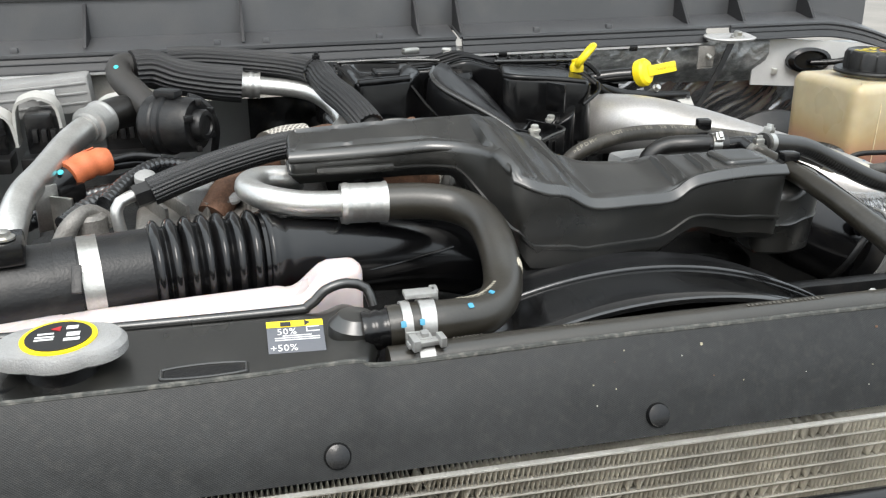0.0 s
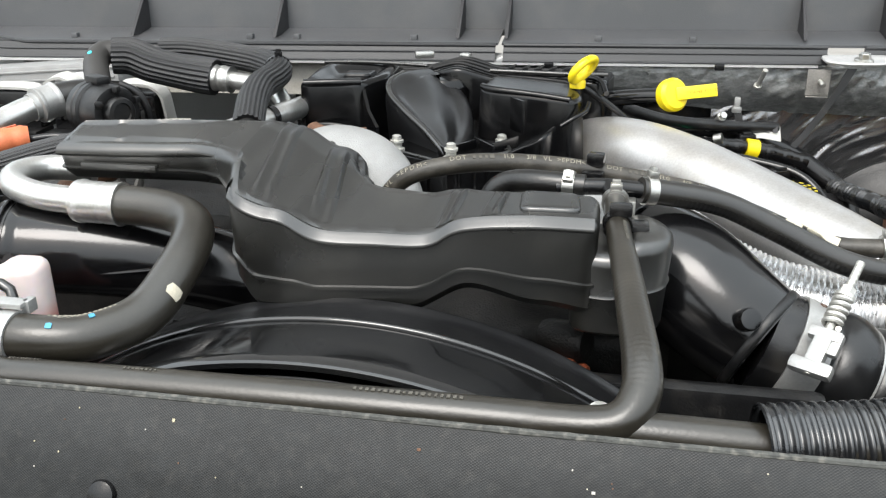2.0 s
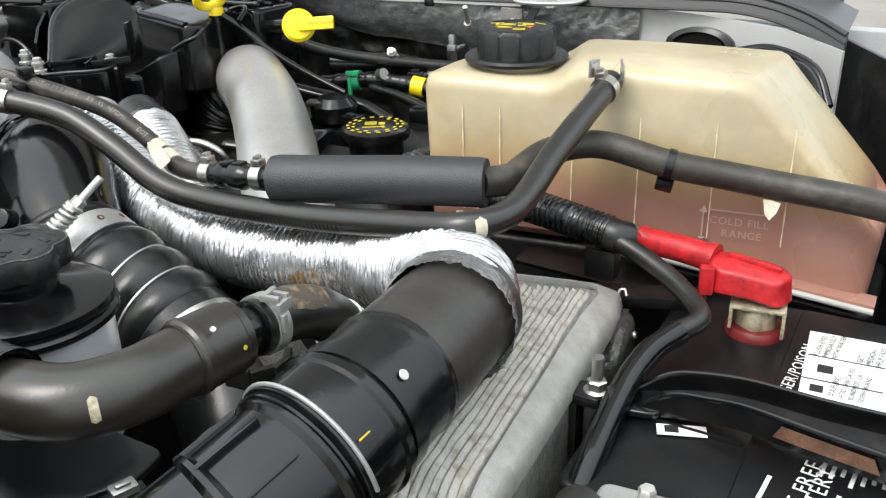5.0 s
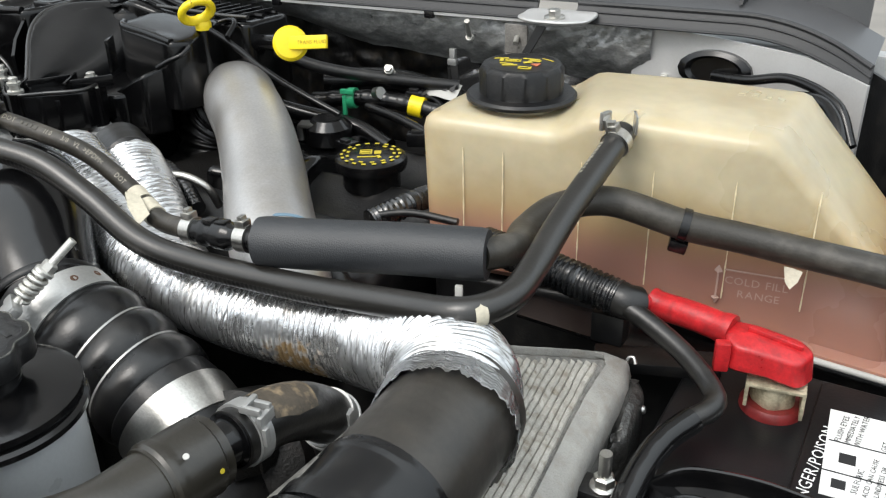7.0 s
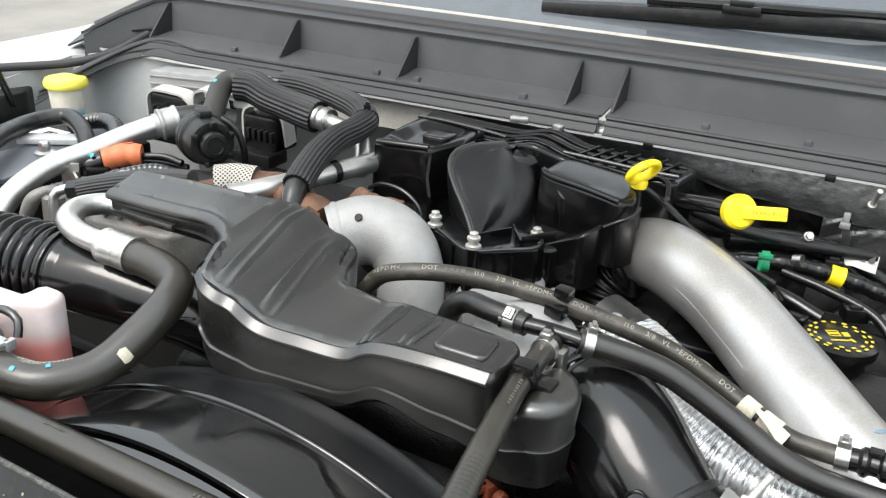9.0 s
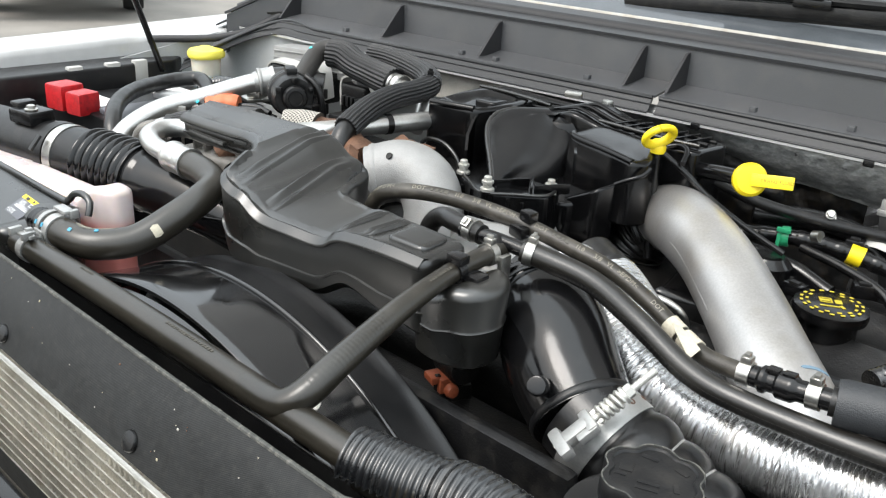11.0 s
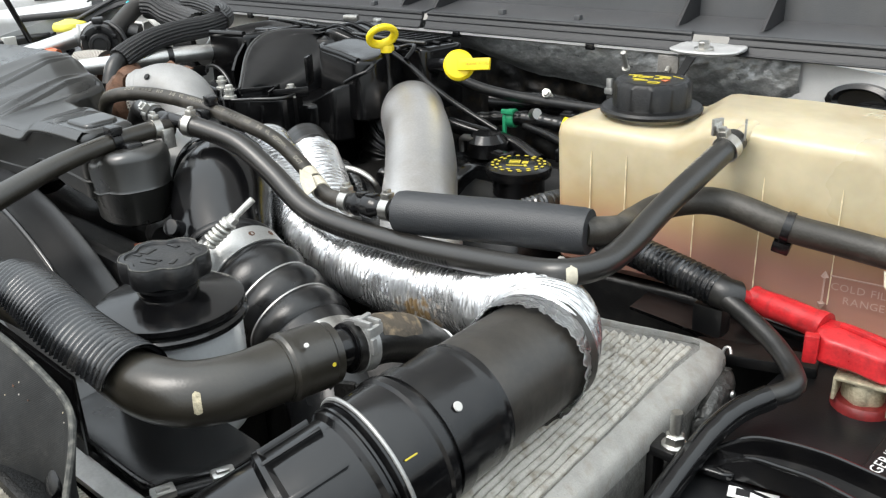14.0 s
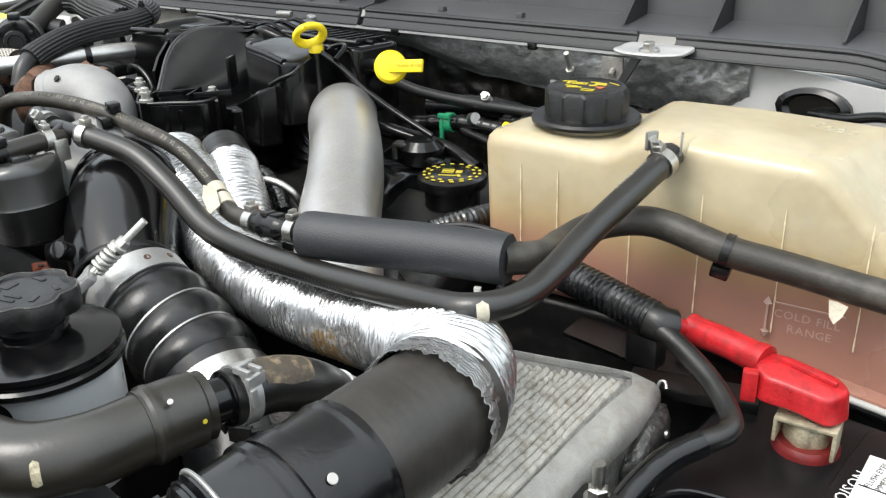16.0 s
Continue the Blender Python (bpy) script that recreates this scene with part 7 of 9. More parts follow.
# pale lines round cap and neck, in the sheet edge's lighter material
part("rim_bead", tube([(0.833 + 0.0334 * (1 + 0.075 * math.cos(6 * a + 0.5) - 0.018 * math.cos(12 * a + 1.0)) * math.cos(a), 0.650 + 0.0334 * (1 + 0.075 * math.cos(6 * a + 0.5) - 0.018 * math.cos(12 * a + 1.0)) * math.sin(a), 1.3788) for a in [2 * math.pi * k / 70 for k in range(71)]], 0.0007, 8, step=0.003), SCUFF, pcap, "pale cap rim")
part("neck_ring", lathe([(0.0240, 1.3500), (0.0252, 1.3506), (0.0240, 1.3512)], (0.834, 0.649, 0), n=40), SCUFF, ps)
for _dx, _dy, _w, _h, _r in ((-0.018, -0.004, 0.009, 0.011, 20), (-0.012, 0.016, 0.012, 0.004, 10), (0.012, 0.017, 0.010, 0.004, -10), (0.018, -0.002, 0.004, 0.009, 35), (0.002, -0.010, 0.015, 0.003, 20), (0.004, -0.016, 0.015, 0.003, 20), (-0.017, -0.014, 0.008, 0.003, 20)):
    part("embossing", block((0.833 + _dx, 0.650 + _dy, 1.3782), (_w, _h, 0.0008), 0.0003, _r), MATTE, pcap)

# ---- turbo inlet: elbow, steel T-bolt clamp and ribbed boot ----
EB = [(0.552, 0.884, 1.330), (0.588, 0.864, 1.335), (0.620, 0.840, 1.327), (0.652, 0.818, 1.308), (0.690, 0.798, 1.287)]
inlet = thing("turbo_inlet_elbow", "glossy black plastic turbo inlet elbow with a round boss", "duct", (0.65, 0.80, 1.28))
part("elbow", tube(EB, 0.0490, 48, step=0.004, prof=lambda s: 1 + 0.15 * math.sin(min(1, s / 0.175) * math.pi)), GLOSS, inlet)
part("end_lip", tube(cut(EB, length(EB) - 0.010, length(EB) - 0.001, 4), 0.0515, 48, step=0.001, prof=lambda s: 1 - 0.03 * (abs(s - 0.0045) / 0.0045) ** 3), MATTE, inlet, "raised knurled rubber lip")
part("seam", tube([along(EB, s)[0] + (along(EB, s)[1][1] * math.cos(0.75) - along(EB, s)[1][2] * math.sin(0.75)) * 0.0515 for s in (0.125, 0.14, 0.155)], 0.0012, 8), GLOSS, inlet)
part("ribbed_end", tube(cut(EB, 0.0, 0.046, 6), 0.0545, 48, step=0.0010, prof=lambda s: 0.98 + 0.085 * abs(math.sin(s * math.pi / 0.0115)) ** 0.6), GLOSS, inlet, "ribbed rubber end", angle=60)
part("boss", lathe([(0.0095, -0.008), (0.0095, 0.003), (0.0085, 0.006), (0.006, 0.0065)], (0.667, 0.7500, 1.3300), (0.25, -0.75, 0.45), 24), GLOSS, inlet)
BL = [(0.687, 0.800, 1.290), (0.714, 0.796, 1.280), (0.748, 0.795, 1.266), (0.783, 0.796, 1.250), (0.818, 0.793, 1.235), (0.852, 0.786, 1.221), (0.885, 0.775, 1.200), (0.915, 0.757, 1.168), (0.930, 0.745, 1.12)]
boot2 = thing("ribbed_boot", "black ribbed rubber boot held by wide steel bands", "duct", (0.83, 0.73, 1.26))
part("bellows", tube(BL, 0.0500, 48, step=0.0016, prof=lambda s: (0.95 + 0.115 * abs(math.sin((s - 0.047) * math.pi / 0.034)) ** 0.65) if 0.047 < s < 0.149 else (0.96 if s < 0.1 else 1.0)), LOBE, boot2, angle=60)
part("band", band(BL, 0.031, 0.0488, 0.024, ear=False, n=48), SPRING, boot2, "wide steel T-bolt band")
part("band", band(BL, 0.179, 0.0505, 0.028, ear=False, n=48), STEEL, boot2, "wide steel band")
for _s in (0.081, 0.115):
    part("groove_ring", band(BL, _s, 0.0480, 0.0018, ear=False, n=48, wall=0.0008), SPRING, boot2, "bright wire ring")
for _k in (-1, 1):
    _p, (_t, _u, _v) = along(BL, 0.031)
    _d = (_u * math.cos(0.25 * _k - 0.35) + _v * math.sin(0.25 * _k - 0.35)).normalized()
    part("band_hole", lathe([(0.0032, 0), (0.0034, 0.0006), (0.0022, 0.0008), (0.0020, 0.0002)], _p + _d * 0.0497, _d, 16), RUST, boot2, "round hole in the band")
_ba, _bb = Vector((0.711, 0.722, 1.3000)), Vector((0.755, 0.791, 1.3690))
_ax = (_bb - _ba).normalized()
_bl = (_bb - _ba).length
tb = part("clamp_bolt", tube([_ba, _bb], 0.0034, 14, step=0.0006, prof=lambda s: 1 + 0.05 * math.sin(s * 4500)), BOLT, boot2, "zinc T-bolt with a coil spring")
_e1 = _ax.cross(Vector((0, 0, 1))).normalized()
_e2 = _ax.cross(_e1)
_sp3 = []
for _k in range(5 * 14 + 1):
    _an = 2 * math.pi * _k / 14
    _sp3.append(_ba + _ax * _bl * (0.42 + 0.24 * _k / 70) + (_e1 * math.cos(_an) + _e2 * math.sin(_an)) * 0.0062)
part("spring", tube(_sp3, 0.0022, 8, step=0.003), BOLT, tb)
part("nut", hexbolt(_ba + _ax * _bl * 0.67, _ax, 0.0062, 0.011, 1.3), BOLT, tb)
_br = Matrix((_e1, _ax, _e2)).transposed()
part("trunnion", add(block(_ba + _ax * 0.006, (0.034, 0.012, 0.012), 0.004, _br), block(_ba + _ax * 0.024, (0.014, 0.030, 0.011), 0.003, _br)), SPRING, tb, "bright zinc trunnion")
part("trunnion", add(block(_ba + _ax * 0.036, (0.026, 0.010, 0.011), 0.003, _br), block(_ba + _ax * 0.030 + _e1 * 0.010, (0.008, 0.020, 0.008), 0.002, _br)), SPRING, tb, "bright zinc trunnion")

# support plate and bits below the reservoir
plate = thing("radiator_end_plate", "black plastic radiator end plate with silver clips", "plate", (0.92, 0.58, 1.2))
part("plate", moulding([(0.790, 0.551), (0.938, 0.553), (0.968, 0.604), (0.963, 0.640), (0.86, 0.64), (0.78, 0.62)], lambda x, y: 1.258, lambda x, y: 1.250, 0.002, 0.012, 0.010, 0.02), BLACK, plate)
part("plate_rim", tube([(0.79, 0.553, 1.258), (0.93, 0.555, 1.258), (0.944, 0.566, 1.258), (0.966, 0.605, 1.258)], 0.0022, 8), BLACK, plate)
part("rail", tube([(0.952, 0.505, 1.225), (0.953, 0.516, 1.256), (0.956, 0.526, 1.262), (0.957, 0.545, 1.260), (0.962, 0.568, 1.259), (0.976, 0.608, 1.257)], 0.0050, 12, flat=0.7), MATTE, plate)
for _c, _r in (((0.954, 0.521, 1.263), 80), ((0.959, 0.556, 1.263), 74), ((0.971, 0.597, 1.261), 70)):
    part("clip", add(block(_c, (0.017, 0.013, 0.006), 0.002, _r), block((_c[0], _c[1], _c[2] + 0.003), (0.010, 0.006, 0.004), 0.0015, _r)), ALU, plate, "silver clip")
part("hook", tube([(0.948, 0.500, 1.228), (0.948, 0.506, 1.252), (0.952, 0.514, 1.262), (0.956, 0.522, 1.263)], 0.0055, 12), ALU, plate, "silver bent rail end")
part("header_bar", sheet_between([(0.80, 0.527, 1.251), (0.88, 0.530, 1.251), (0.95, 0.533, 1.251)], [(0.80, 0.546, 1.252), (0.88, 0.548, 1.252), (0.95, 0.551, 1.252)], -0.006), ALU, plate, "bare metal core bar")
for _k in range(40):
    part("core_fin", block((0.80 + 0.0039 * _k, 0.5215, 1.216), (0.0017, 0.012, 0.060), 0.0005), FINS, plate)
for _k in range(4):
    part("core_tube", block((0.876, 0.5165, 1.240 - 0.0165 * _k), (0.160, 0.003, 0.0016), 0.0005), TUBES, plate)
part("cast_arm", tube([(1.035, 0.475, 1.262), (1.06, 0.51, 1.270), (1.075, 0.535, 1.268)], 0.009, 14), CASTAL, plate, "pale cast bracket arm")


# ---- engine top: black intake cover ----
intake = thing("intake_plenum", "black moulded intake cover with a rounded dome and pale bolts", "intake cover", (0.33, 1.15, 1.25))
part("base", moulding([(0.155, 1.11), (0.27, 1.10), (0.30, 1.095), (0.43, 1.115), (0.445, 1.14), (0.42, 1.25), (0.40, 1.33), (0.20, 1.33), (0.12, 1.25)], lambda x, y: 1.352 + 0.12 * max(0, y - 1.12), lambda x, y: 1.24, 0.006, 0.015, 0.01, 0.02), ENGBLK, intake)
part("left_cover", moulding([(0.158, 1.132), (0.238, 1.147), (0.262, 1.200), (0.255, 1.285), (0.150, 1.280)], lambda x, y: 1.434 + 0.05 * min(0.06, max(0, y - 1.15)) - 0.010 * ramp(y, (1.155, 0), (1.175, 1), (1.235, 1), (1.26, 0)) * ramp(x, (0.165, 0), (0.178, 1), (0.232, 1), (0.245, 0)), lambda x, y: 1.32, 0.007, 0.012, 0.005, 0.007, draft=-0.004), ENGBLK, intake)
part("left_panel", moulding([(0.196, 1.196), (0.232, 1.200), (0.234, 1.236), (0.194, 1.234)], lambda x, y: 1.4345, lambda x, y: 1.42, 0.003, 0.008, 0.005, 0.008), ENGBLK, intake)
part("left_ridge", tube([(0.163, 1.137, 1.432), (0.20, 1.143, 1.433), (0.234, 1.152, 1.433)], 0.0055, 10), ENGBLK, intake)
part("right_cover", moulding([(0.380, 1.186), (0.395, 1.176), (0.500, 1.156), (0.514, 1.180), (0.492, 1.258), (0.392, 1.255)], lambda x, y: 1.424 - 0.06 * max(0, x - 0.40) + 0.10 * min(0.06, max(0, y - 1.175)), lambda x, y: 1.33, 0.007, 0.010, 0.006, 0.012, draft=-0.004), ENGBLK, intake)
part("right_ridge", tube([(0.384, 1.192, 1.424), (0.398, 1.180, 1.423), (0.45, 1.171, 1.420), (0.497, 1.162, 1.416)], 0.0050, 10), ENGBLK, intake)
part("right_flange", moulding([(0.40, 1.128), (0.470, 1.128), (0.485, 1.162), (0.40, 1.155)], lambda x, y: 1.398 - 0.5 * abs(x - 0.51) * (1 if x < 0.5 else 0), lambda x, y: 1.30, 0.004, 0.01, 0.008, 0.012), ENGBLK, intake)


# the broad duct: a rounded left ridge running down to a point, and a flat face to its right
RG = [(0.364, 1.046, 1.374), (0.334, 1.076, 1.394), (0.300, 1.108, 1.411), (0.276, 1.138, 1.424), (0.270, 1.165, 1.434), (0.280, 1.196, 1.439), (0.298, 1.24, 1.436)]
RR = [(0.374, 1.052, 1.372), (0.392, 1.092, 1.384), (0.398, 1.135, 1.400), (0.388, 1.178, 1.418), (0.374, 1.202, 1.430), (0.360, 1.222, 1.436), (0.352, 1.25, 1.434)]


def shifted(rail, dx, dy, dz, k0=0.4):
    """A rail moved sideways, less so towards its pointed end."""
    n = len(rail) - 1
    return [tuple(Vector(p) + Vector((dx, dy, dz)) * (k0 + (1 - k0) * min(1, 2 * i / n))) for i, p in enumerate(rail)]


RR = [tuple(Vector(p) + Vector((-0.025, 0.033, -0.0135)) * (0.25 + 0.75 * min(1, i / 2))) for i, p in enumerate(RR)]
_mid = [tuple(Vector(a).lerp(Vector(b), 0.5) + Vector((0.002, -0.003, 0.002))) for a, b in zip(RG, RR)]
part("duct", loft([shifted(RG, -0.006, 0.02, -0.085), shifted(RG, -0.006, 0.004, -0.022), shifted(RG, -0.003, 0.001, -0.006), RG, shifted(RG, 0.008, -0.002, 0.0005), shifted(RG, 0.019, -0.004, -0.0065), _mid,
                   shifted(RR, -0.022, -0.006, 0.0015), shifted(RR, -0.010, -0.002, -0.001), shifted(RR, -0.002, 0, -0.006), shifted(RR, 0.003, 0.002, -0.016), shifted(RR, 0.006, 0.01, -0.07)], 34), SATIN, intake, "broad smooth black duct with a rounded ridge", angle=75)
part("duct_rim", tube([Vector(p) + Vector((-0.001, 0.0, -0.0012)) for p in RG[:-1]], 0.0036, 12), BOXPL, intake)
part("duct_back", lathe([(0.042, -0.10), (0.042, -0.01), (0.034, 0.004), (0.02, 0.008)], (0.320, 1.262, 1.418), n=28), ENGBLK, intake)
part("rear_cover", moulding([(0.14, 1.27), (0.30, 1.255), (0.34, 1.24), (0.38, 1.25), (0.54, 1.25), (0.55, 1.33), (0.12, 1.36)], lambda x, y: 1.424 + 0.014 * math.exp(-((x - 0.34) / 0.035) ** 2), lambda x, y: 1.33, 0.006, 0.015, 0.008, 0.012), ENGBLK, intake)
for _low in (0.0, 0.026, 0.052):
    _crest = [(x, 1.262 + _low + 0.02 * abs(x - 0.34), 1.4275 - 0.04 * _low + 0.014 * math.exp(-((x - 0.34) / 0.035) ** 2)) for x in (0.15, 0.20, 0.25, 0.29, 0.315, 0.34, 0.365, 0.39, 0.43, 0.48, 0.535)]
    part("rear_rib", tube(_crest, 0.0026, 8), ENGBLK, intake)
for _k in range(7):
    part("rear_rib", block((0.405 + 0.019 * _k, 1.295, 1.427), (0.003, 0.060, 0.008), 0.001, -12), ENGBLK, intake)
part("cover_link", tube([(0.500, 1.245, 1.424), (0.515, 1.252, 1.428), (0.532, 1.240, 1.426), (0.540, 1.215, 1.415)], 0.0036, 10), ENGBLK, intake)
part("flange_lip", tube([(0.520, 1.170, 1.412), (0.517, 1.158, 1.404), (0.505, 1.148, 1.398), (0.488, 1.142, 1.388)], 0.0030, 10), ENGBLK, intake)
part("side_web", sheet_between([(0.236, 1.150, 1.424), (0.250, 1.120, 1.404), (0.266, 1.10, 1.388)], [(0.236, 1.150, 1.33), (0.250, 1.120, 1.33), (0.266, 1.10, 1.33)], 0.004), ENGBLK, intake)
part("front_box", moulding([(0.292, 1.055), (0.372, 1.012), (0.436, 1.070), (0.425, 1.115), (0.30, 1.11)], lambda x, y: 1.371, lambda x, y: 1.322, 0.003, 0.008, 0.006, 0.012), ENGBLK, intake)
for _k in range(4):
    part("front_web", block((0.355 + 0.024 * _k, 1.055 + 0.012 * _k, 1.375), (0.003, 0.05, 0.014), 0.001, -30 if _k % 2 else 35), ENGBLK, intake)
for _c in ((0.303, 1.057, 1.372), (0.374, 1.023, 1.374), (0.422, 1.095, 1.368)):
    part("post", lathe([(0.0115, -0.055), (0.0105, 0.0)], _c, n=20), ENGBLK, intake)
    part("bolt", add(lathe([(0.0092, 0), (0.0092, 0.003), (0.0060, 0.004), (0.0060, 0.009), (0.0078, 0.010), (0.0078, 0.013)], _c, n=20), lathe([(0.0055, 0.012), (0.0055, 0.018), (0.004, 0.019)], _c, n=6)), BOLT, intake, "pale flanged bolt")
for _pts, _r in (([(0.296, 1.060, 1.3725), (0.335, 1.034, 1.3725), (0.372, 1.015, 1.3725), (0.404, 1.041, 1.3725), (0.433, 1.071, 1.3725), (0.424, 1.112, 1.3725)], 0.0022),
                 ([(0.165, 1.118, 1.372), (0.190, 1.108, 1.386), (0.225, 1.104, 1.386), (0.252, 1.102, 1.370), (0.262, 1.10, 1.345)], 0.0030),
                 ([(0.150, 1.265, 1.4375), (0.20, 1.262, 1.4395), (0.262, 1.255, 1.4395), (0.30, 1.25, 1.4385)], 0.0026),
                 ([(0.385, 1.252, 1.4340), (0.44, 1.252, 1.4330), (0.50, 1.252, 1.4320), (0.54, 1.256, 1.4320)], 0.0026)):
    part("rib", tube(_pts, _r, 10), BOXPL, intake)
for _x, _h in ((0.318, 0.05), (0.346, 0.06), (0.398, 0.06), (0.412, 0.05)):
    _fy = 1.055 - (_x - 0.292) * 0.54 if _x < 0.372 else 1.012 + (_x - 0.372) * 0.90
    part("wall_rib", block((_x, _fy, 1.338), (0.003, 0.006, _h), 0.001, -30), ENGBLK, intake)
part("ear", block((0.437, 1.12, 1.405), (0.004, 0.030, 0.04), 0.001, 35), ENGBLK, intake)
part("foot", moulding([(0.290, 1.045), (0.372, 1.002), (0.462, 1.045), (0.470, 1.115), (0.300, 1.115)], lambda x, y: 1.304, lambda x, y: 1.24, 0.005, 0.012, 0.008, 0.012), GREASY, intake, "pale cast foot")
for _c in ((0.303, 1.057), (0.374, 1.023), (0.422, 1.095), (0.448, 1.06)):
    part("foot_boss", lathe([(0.017, 1.300), (0.0165, 1.314), (0.013, 1.320)], (*_c, 0), n=20), CASTAL, intake)
part("foot_arm", tube([(0.374, 1.023, 1.306), (0.41, 1.035, 1.308), (0.448, 1.06, 1.306), (0.452, 1.10, 1.304)], 0.009, 12), CASTAL, intake)
part("red_mark", lathe([(0.004, 0), (0.004, 0.014), (0.002, 0.018)], (0.405, 1.03, 1.305), n=12), ORANGE, intake)
for _c, _s, _r in (((0.275, 1.345, 1.438), (0.028, 0.012, 0.010), 20), ((0.335, 1.35, 1.437), (0.016, 0.012, 0.008), -20)):
    solo("rear_metal_clip", block(_c, _s, 0.003, _r), STEEL, "bright metal clip behind the intake cover", "clip", "rear clips")

# ---- turbo outlet, rusty shields ----
turbo = thing("turbo_outlet", "pale cast aluminium turbo elbow with rusty shields", "turbo elbow", (0.29, 0.99, 1.28))
part("elbow", tube([(0.214, 0.968, 1.362), (0.246, 0.996, 1.372), (0.280, 1.006, 1.362), (0.304, 1.000, 1.335), (0.312, 0.99, 1.295), (0.314, 0.985, 1.25)], 0.0400, 40, step=0.004, prof=lambda s: 1 + 0.05 * math.sin(min(1, s / 0.12) * math.pi)), CASTAL, turbo)
part("mouth_band", lathe([(0.0415, -0.004), (0.0430, 0.0), (0.0415, 0.005)], (0.220, 0.974, 1.364), (0.75, 0.62, 0.2), 40), CASTAL, turbo)
# raised dark disc on the casting, painting the shade inside a small hole
part("hole", lathe([(0.0050, 0), (0.0044, 0.0012), (0.001, 0.0012)], (0.2535, 0.9640, 1.4005), (0.1, -0.75, 0.66), 16), IRON, turbo, "dark disc for a shaded hole")
part("shield", lathe([(0.030, -0.026), (0.037, -0.016), (0.041, -0.008), (0.034, 0.004)], (0.204, 0.960, 1.362), (0.75, 0.62, 0.2), 36, lambda a, hh: 1 + 0.05 * math.sin(a * 7 + hh * 200)), RUST, turbo, "crumpled rusty heat shield")
part("heat_wrap", tube([(0.215, 0.945, 1.335), (0.225, 0.95, 1.36), (0.236, 0.957, 1.385)], 0.012, 16), WRAP, turbo, "woven heat wrap")
part("shield", tube([(0.06, 0.985, 1.385), (0.10, 1.0, 1.385), (0.15, 0.985, 1.383), (0.20, 0.97, 1.376)], 0.026, 24, prof=lambda s: 1 + 0.06 * math.sin(s * 160)), RUST, turbo, "rusty exhaust pipe")
part("heat_wrap", tube([(0.035, 0.965, 1.390), (0.055, 0.98, 1.392), (0.078, 0.99, 1.391)], 0.026, 24), WRAP, turbo, "woven heat wrap")
part("shield", tube([(0.045, 0.975, 1.382), (0.015, 0.945, 1.378), (-0.012, 0.922, 1.366), (-0.032, 0.895, 1.345)], 0.017, 18, prof=lambda s: 1 + 0.05 * math.sin(s * 140)), RUST, turbo, "rusty brown pipe")
def crumpled(u, v):
    return Vector((0.205 + 0.070 * u, 1.000 + 0.030 * v + 0.010 * noise.noise(Vector((u * 3, v * 3, 1))), 1.394 + 0.010 * v + 0.008 * noise.noise(Vector((u * 4, v * 4, 4)))))


part("shield", sheet_between([crumpled(k / 14, 0) for k in range(15)], [crumpled(k / 14, 1) for k in range(15)], 0.002), RUST, turbo, "crumpled rusty heat shield plate", angle=20)
solo("alloy_casting", add(moulding([(0.43, 0.93), (0.53, 0.95), (0.52, 0.99), (0.43, 0.99)], lambda x, y: 1.315, lambda x, y: 1.25, 0.006, 0.015, 0.01, 0.015), block((0.46, 0.905, 1.36), (0.06, 0.03, 0.05), 0.008, 10)), CASTAL, "pale alloy casting below the vent hose", "casting")
solo("pump_housing", add(lathe([(0.055, 0), (0.055, 0.03), (0.045, 0.04), (0.02, 0.045)], (0.515, 0.865, 1.345), (0.2, -0.5, 0.8), 36), block((0.53, 0.80, 1.36), (0.05, 0.04, 0.04), 0.008, 10)), CASTAL, "pale alloy pump housing behind the box", "pump")

# alloy motor and plug are coloured dark to sink into shade behind the fan
plugm = thing("sensor_plug", "dimmed orange sensor plug on a motor darkened for shade behind the fan", "connector", (0.52, 0.80, 1.225))
part("motor", lathe([(0.017, -0.022), (0.019, -0.016), (0.019, 0.016), (0.016, 0.022), (0.004, 0.023)], (0.520, 0.812, 1.266), (0.9, -0.35, 0.1), 28), IRON, plugm, "alloy motor darkened for shade")
part("foot", block((0.520, 0.812, 1.226), (0.034, 0.026, 0.040), 0.004, -20), IRON, plugm)
part("plug", add(block((0.518, 0.794, 1.250), (0.026, 0.018, 0.018), 0.003, -20), block((0.513, 0.783, 1.256), (0.020, 0.010, 0.008), 0.002, -20)), DIMORANGE, plugm)
part("latch", block((0.519, 0.785, 1.252), (0.005, 0.006, 0.018), 0.001, -20), BLACK, plugm)
part("knob", lathe([(0.007, 0), (0.008, 0.005), (0.006, 0.009), (0.002, 0.010)], (0.534, 0.788, 1.249), (0.9, -0.35, 0.1), 20), DIMORANGE, plugm)

# ---- coolant lines and sleeves at the back ----
BA = [(-0.128, 1.188, 1.452), (-0.105, 1.198, 1.450), (-0.075, 1.202, 1.438), (-0.030, 1.208, 1.428), (0.012, 1.206, 1.423)]
sl = thing("braided_hose", "black ribbed braided hose with an aluminium end", "hose", BA[0])
part("sleeve", tube(BA, 0.0235, 132, step=0.003, rib=22, rib_depth=0.05, prof=lambda s: 1 + 0.03 * math.sin(s * 60)), WEAVE, sl, angle=60)
part("ferrule", tube([(0.008, 1.206, 1.423), (0.036, 1.204, 1.421)], 0.0175, 24, step=0.002, prof=lambda s: 1 + 0.05 * math.sin(s * 500)), ALU, sl, "crimped aluminium ferrule")
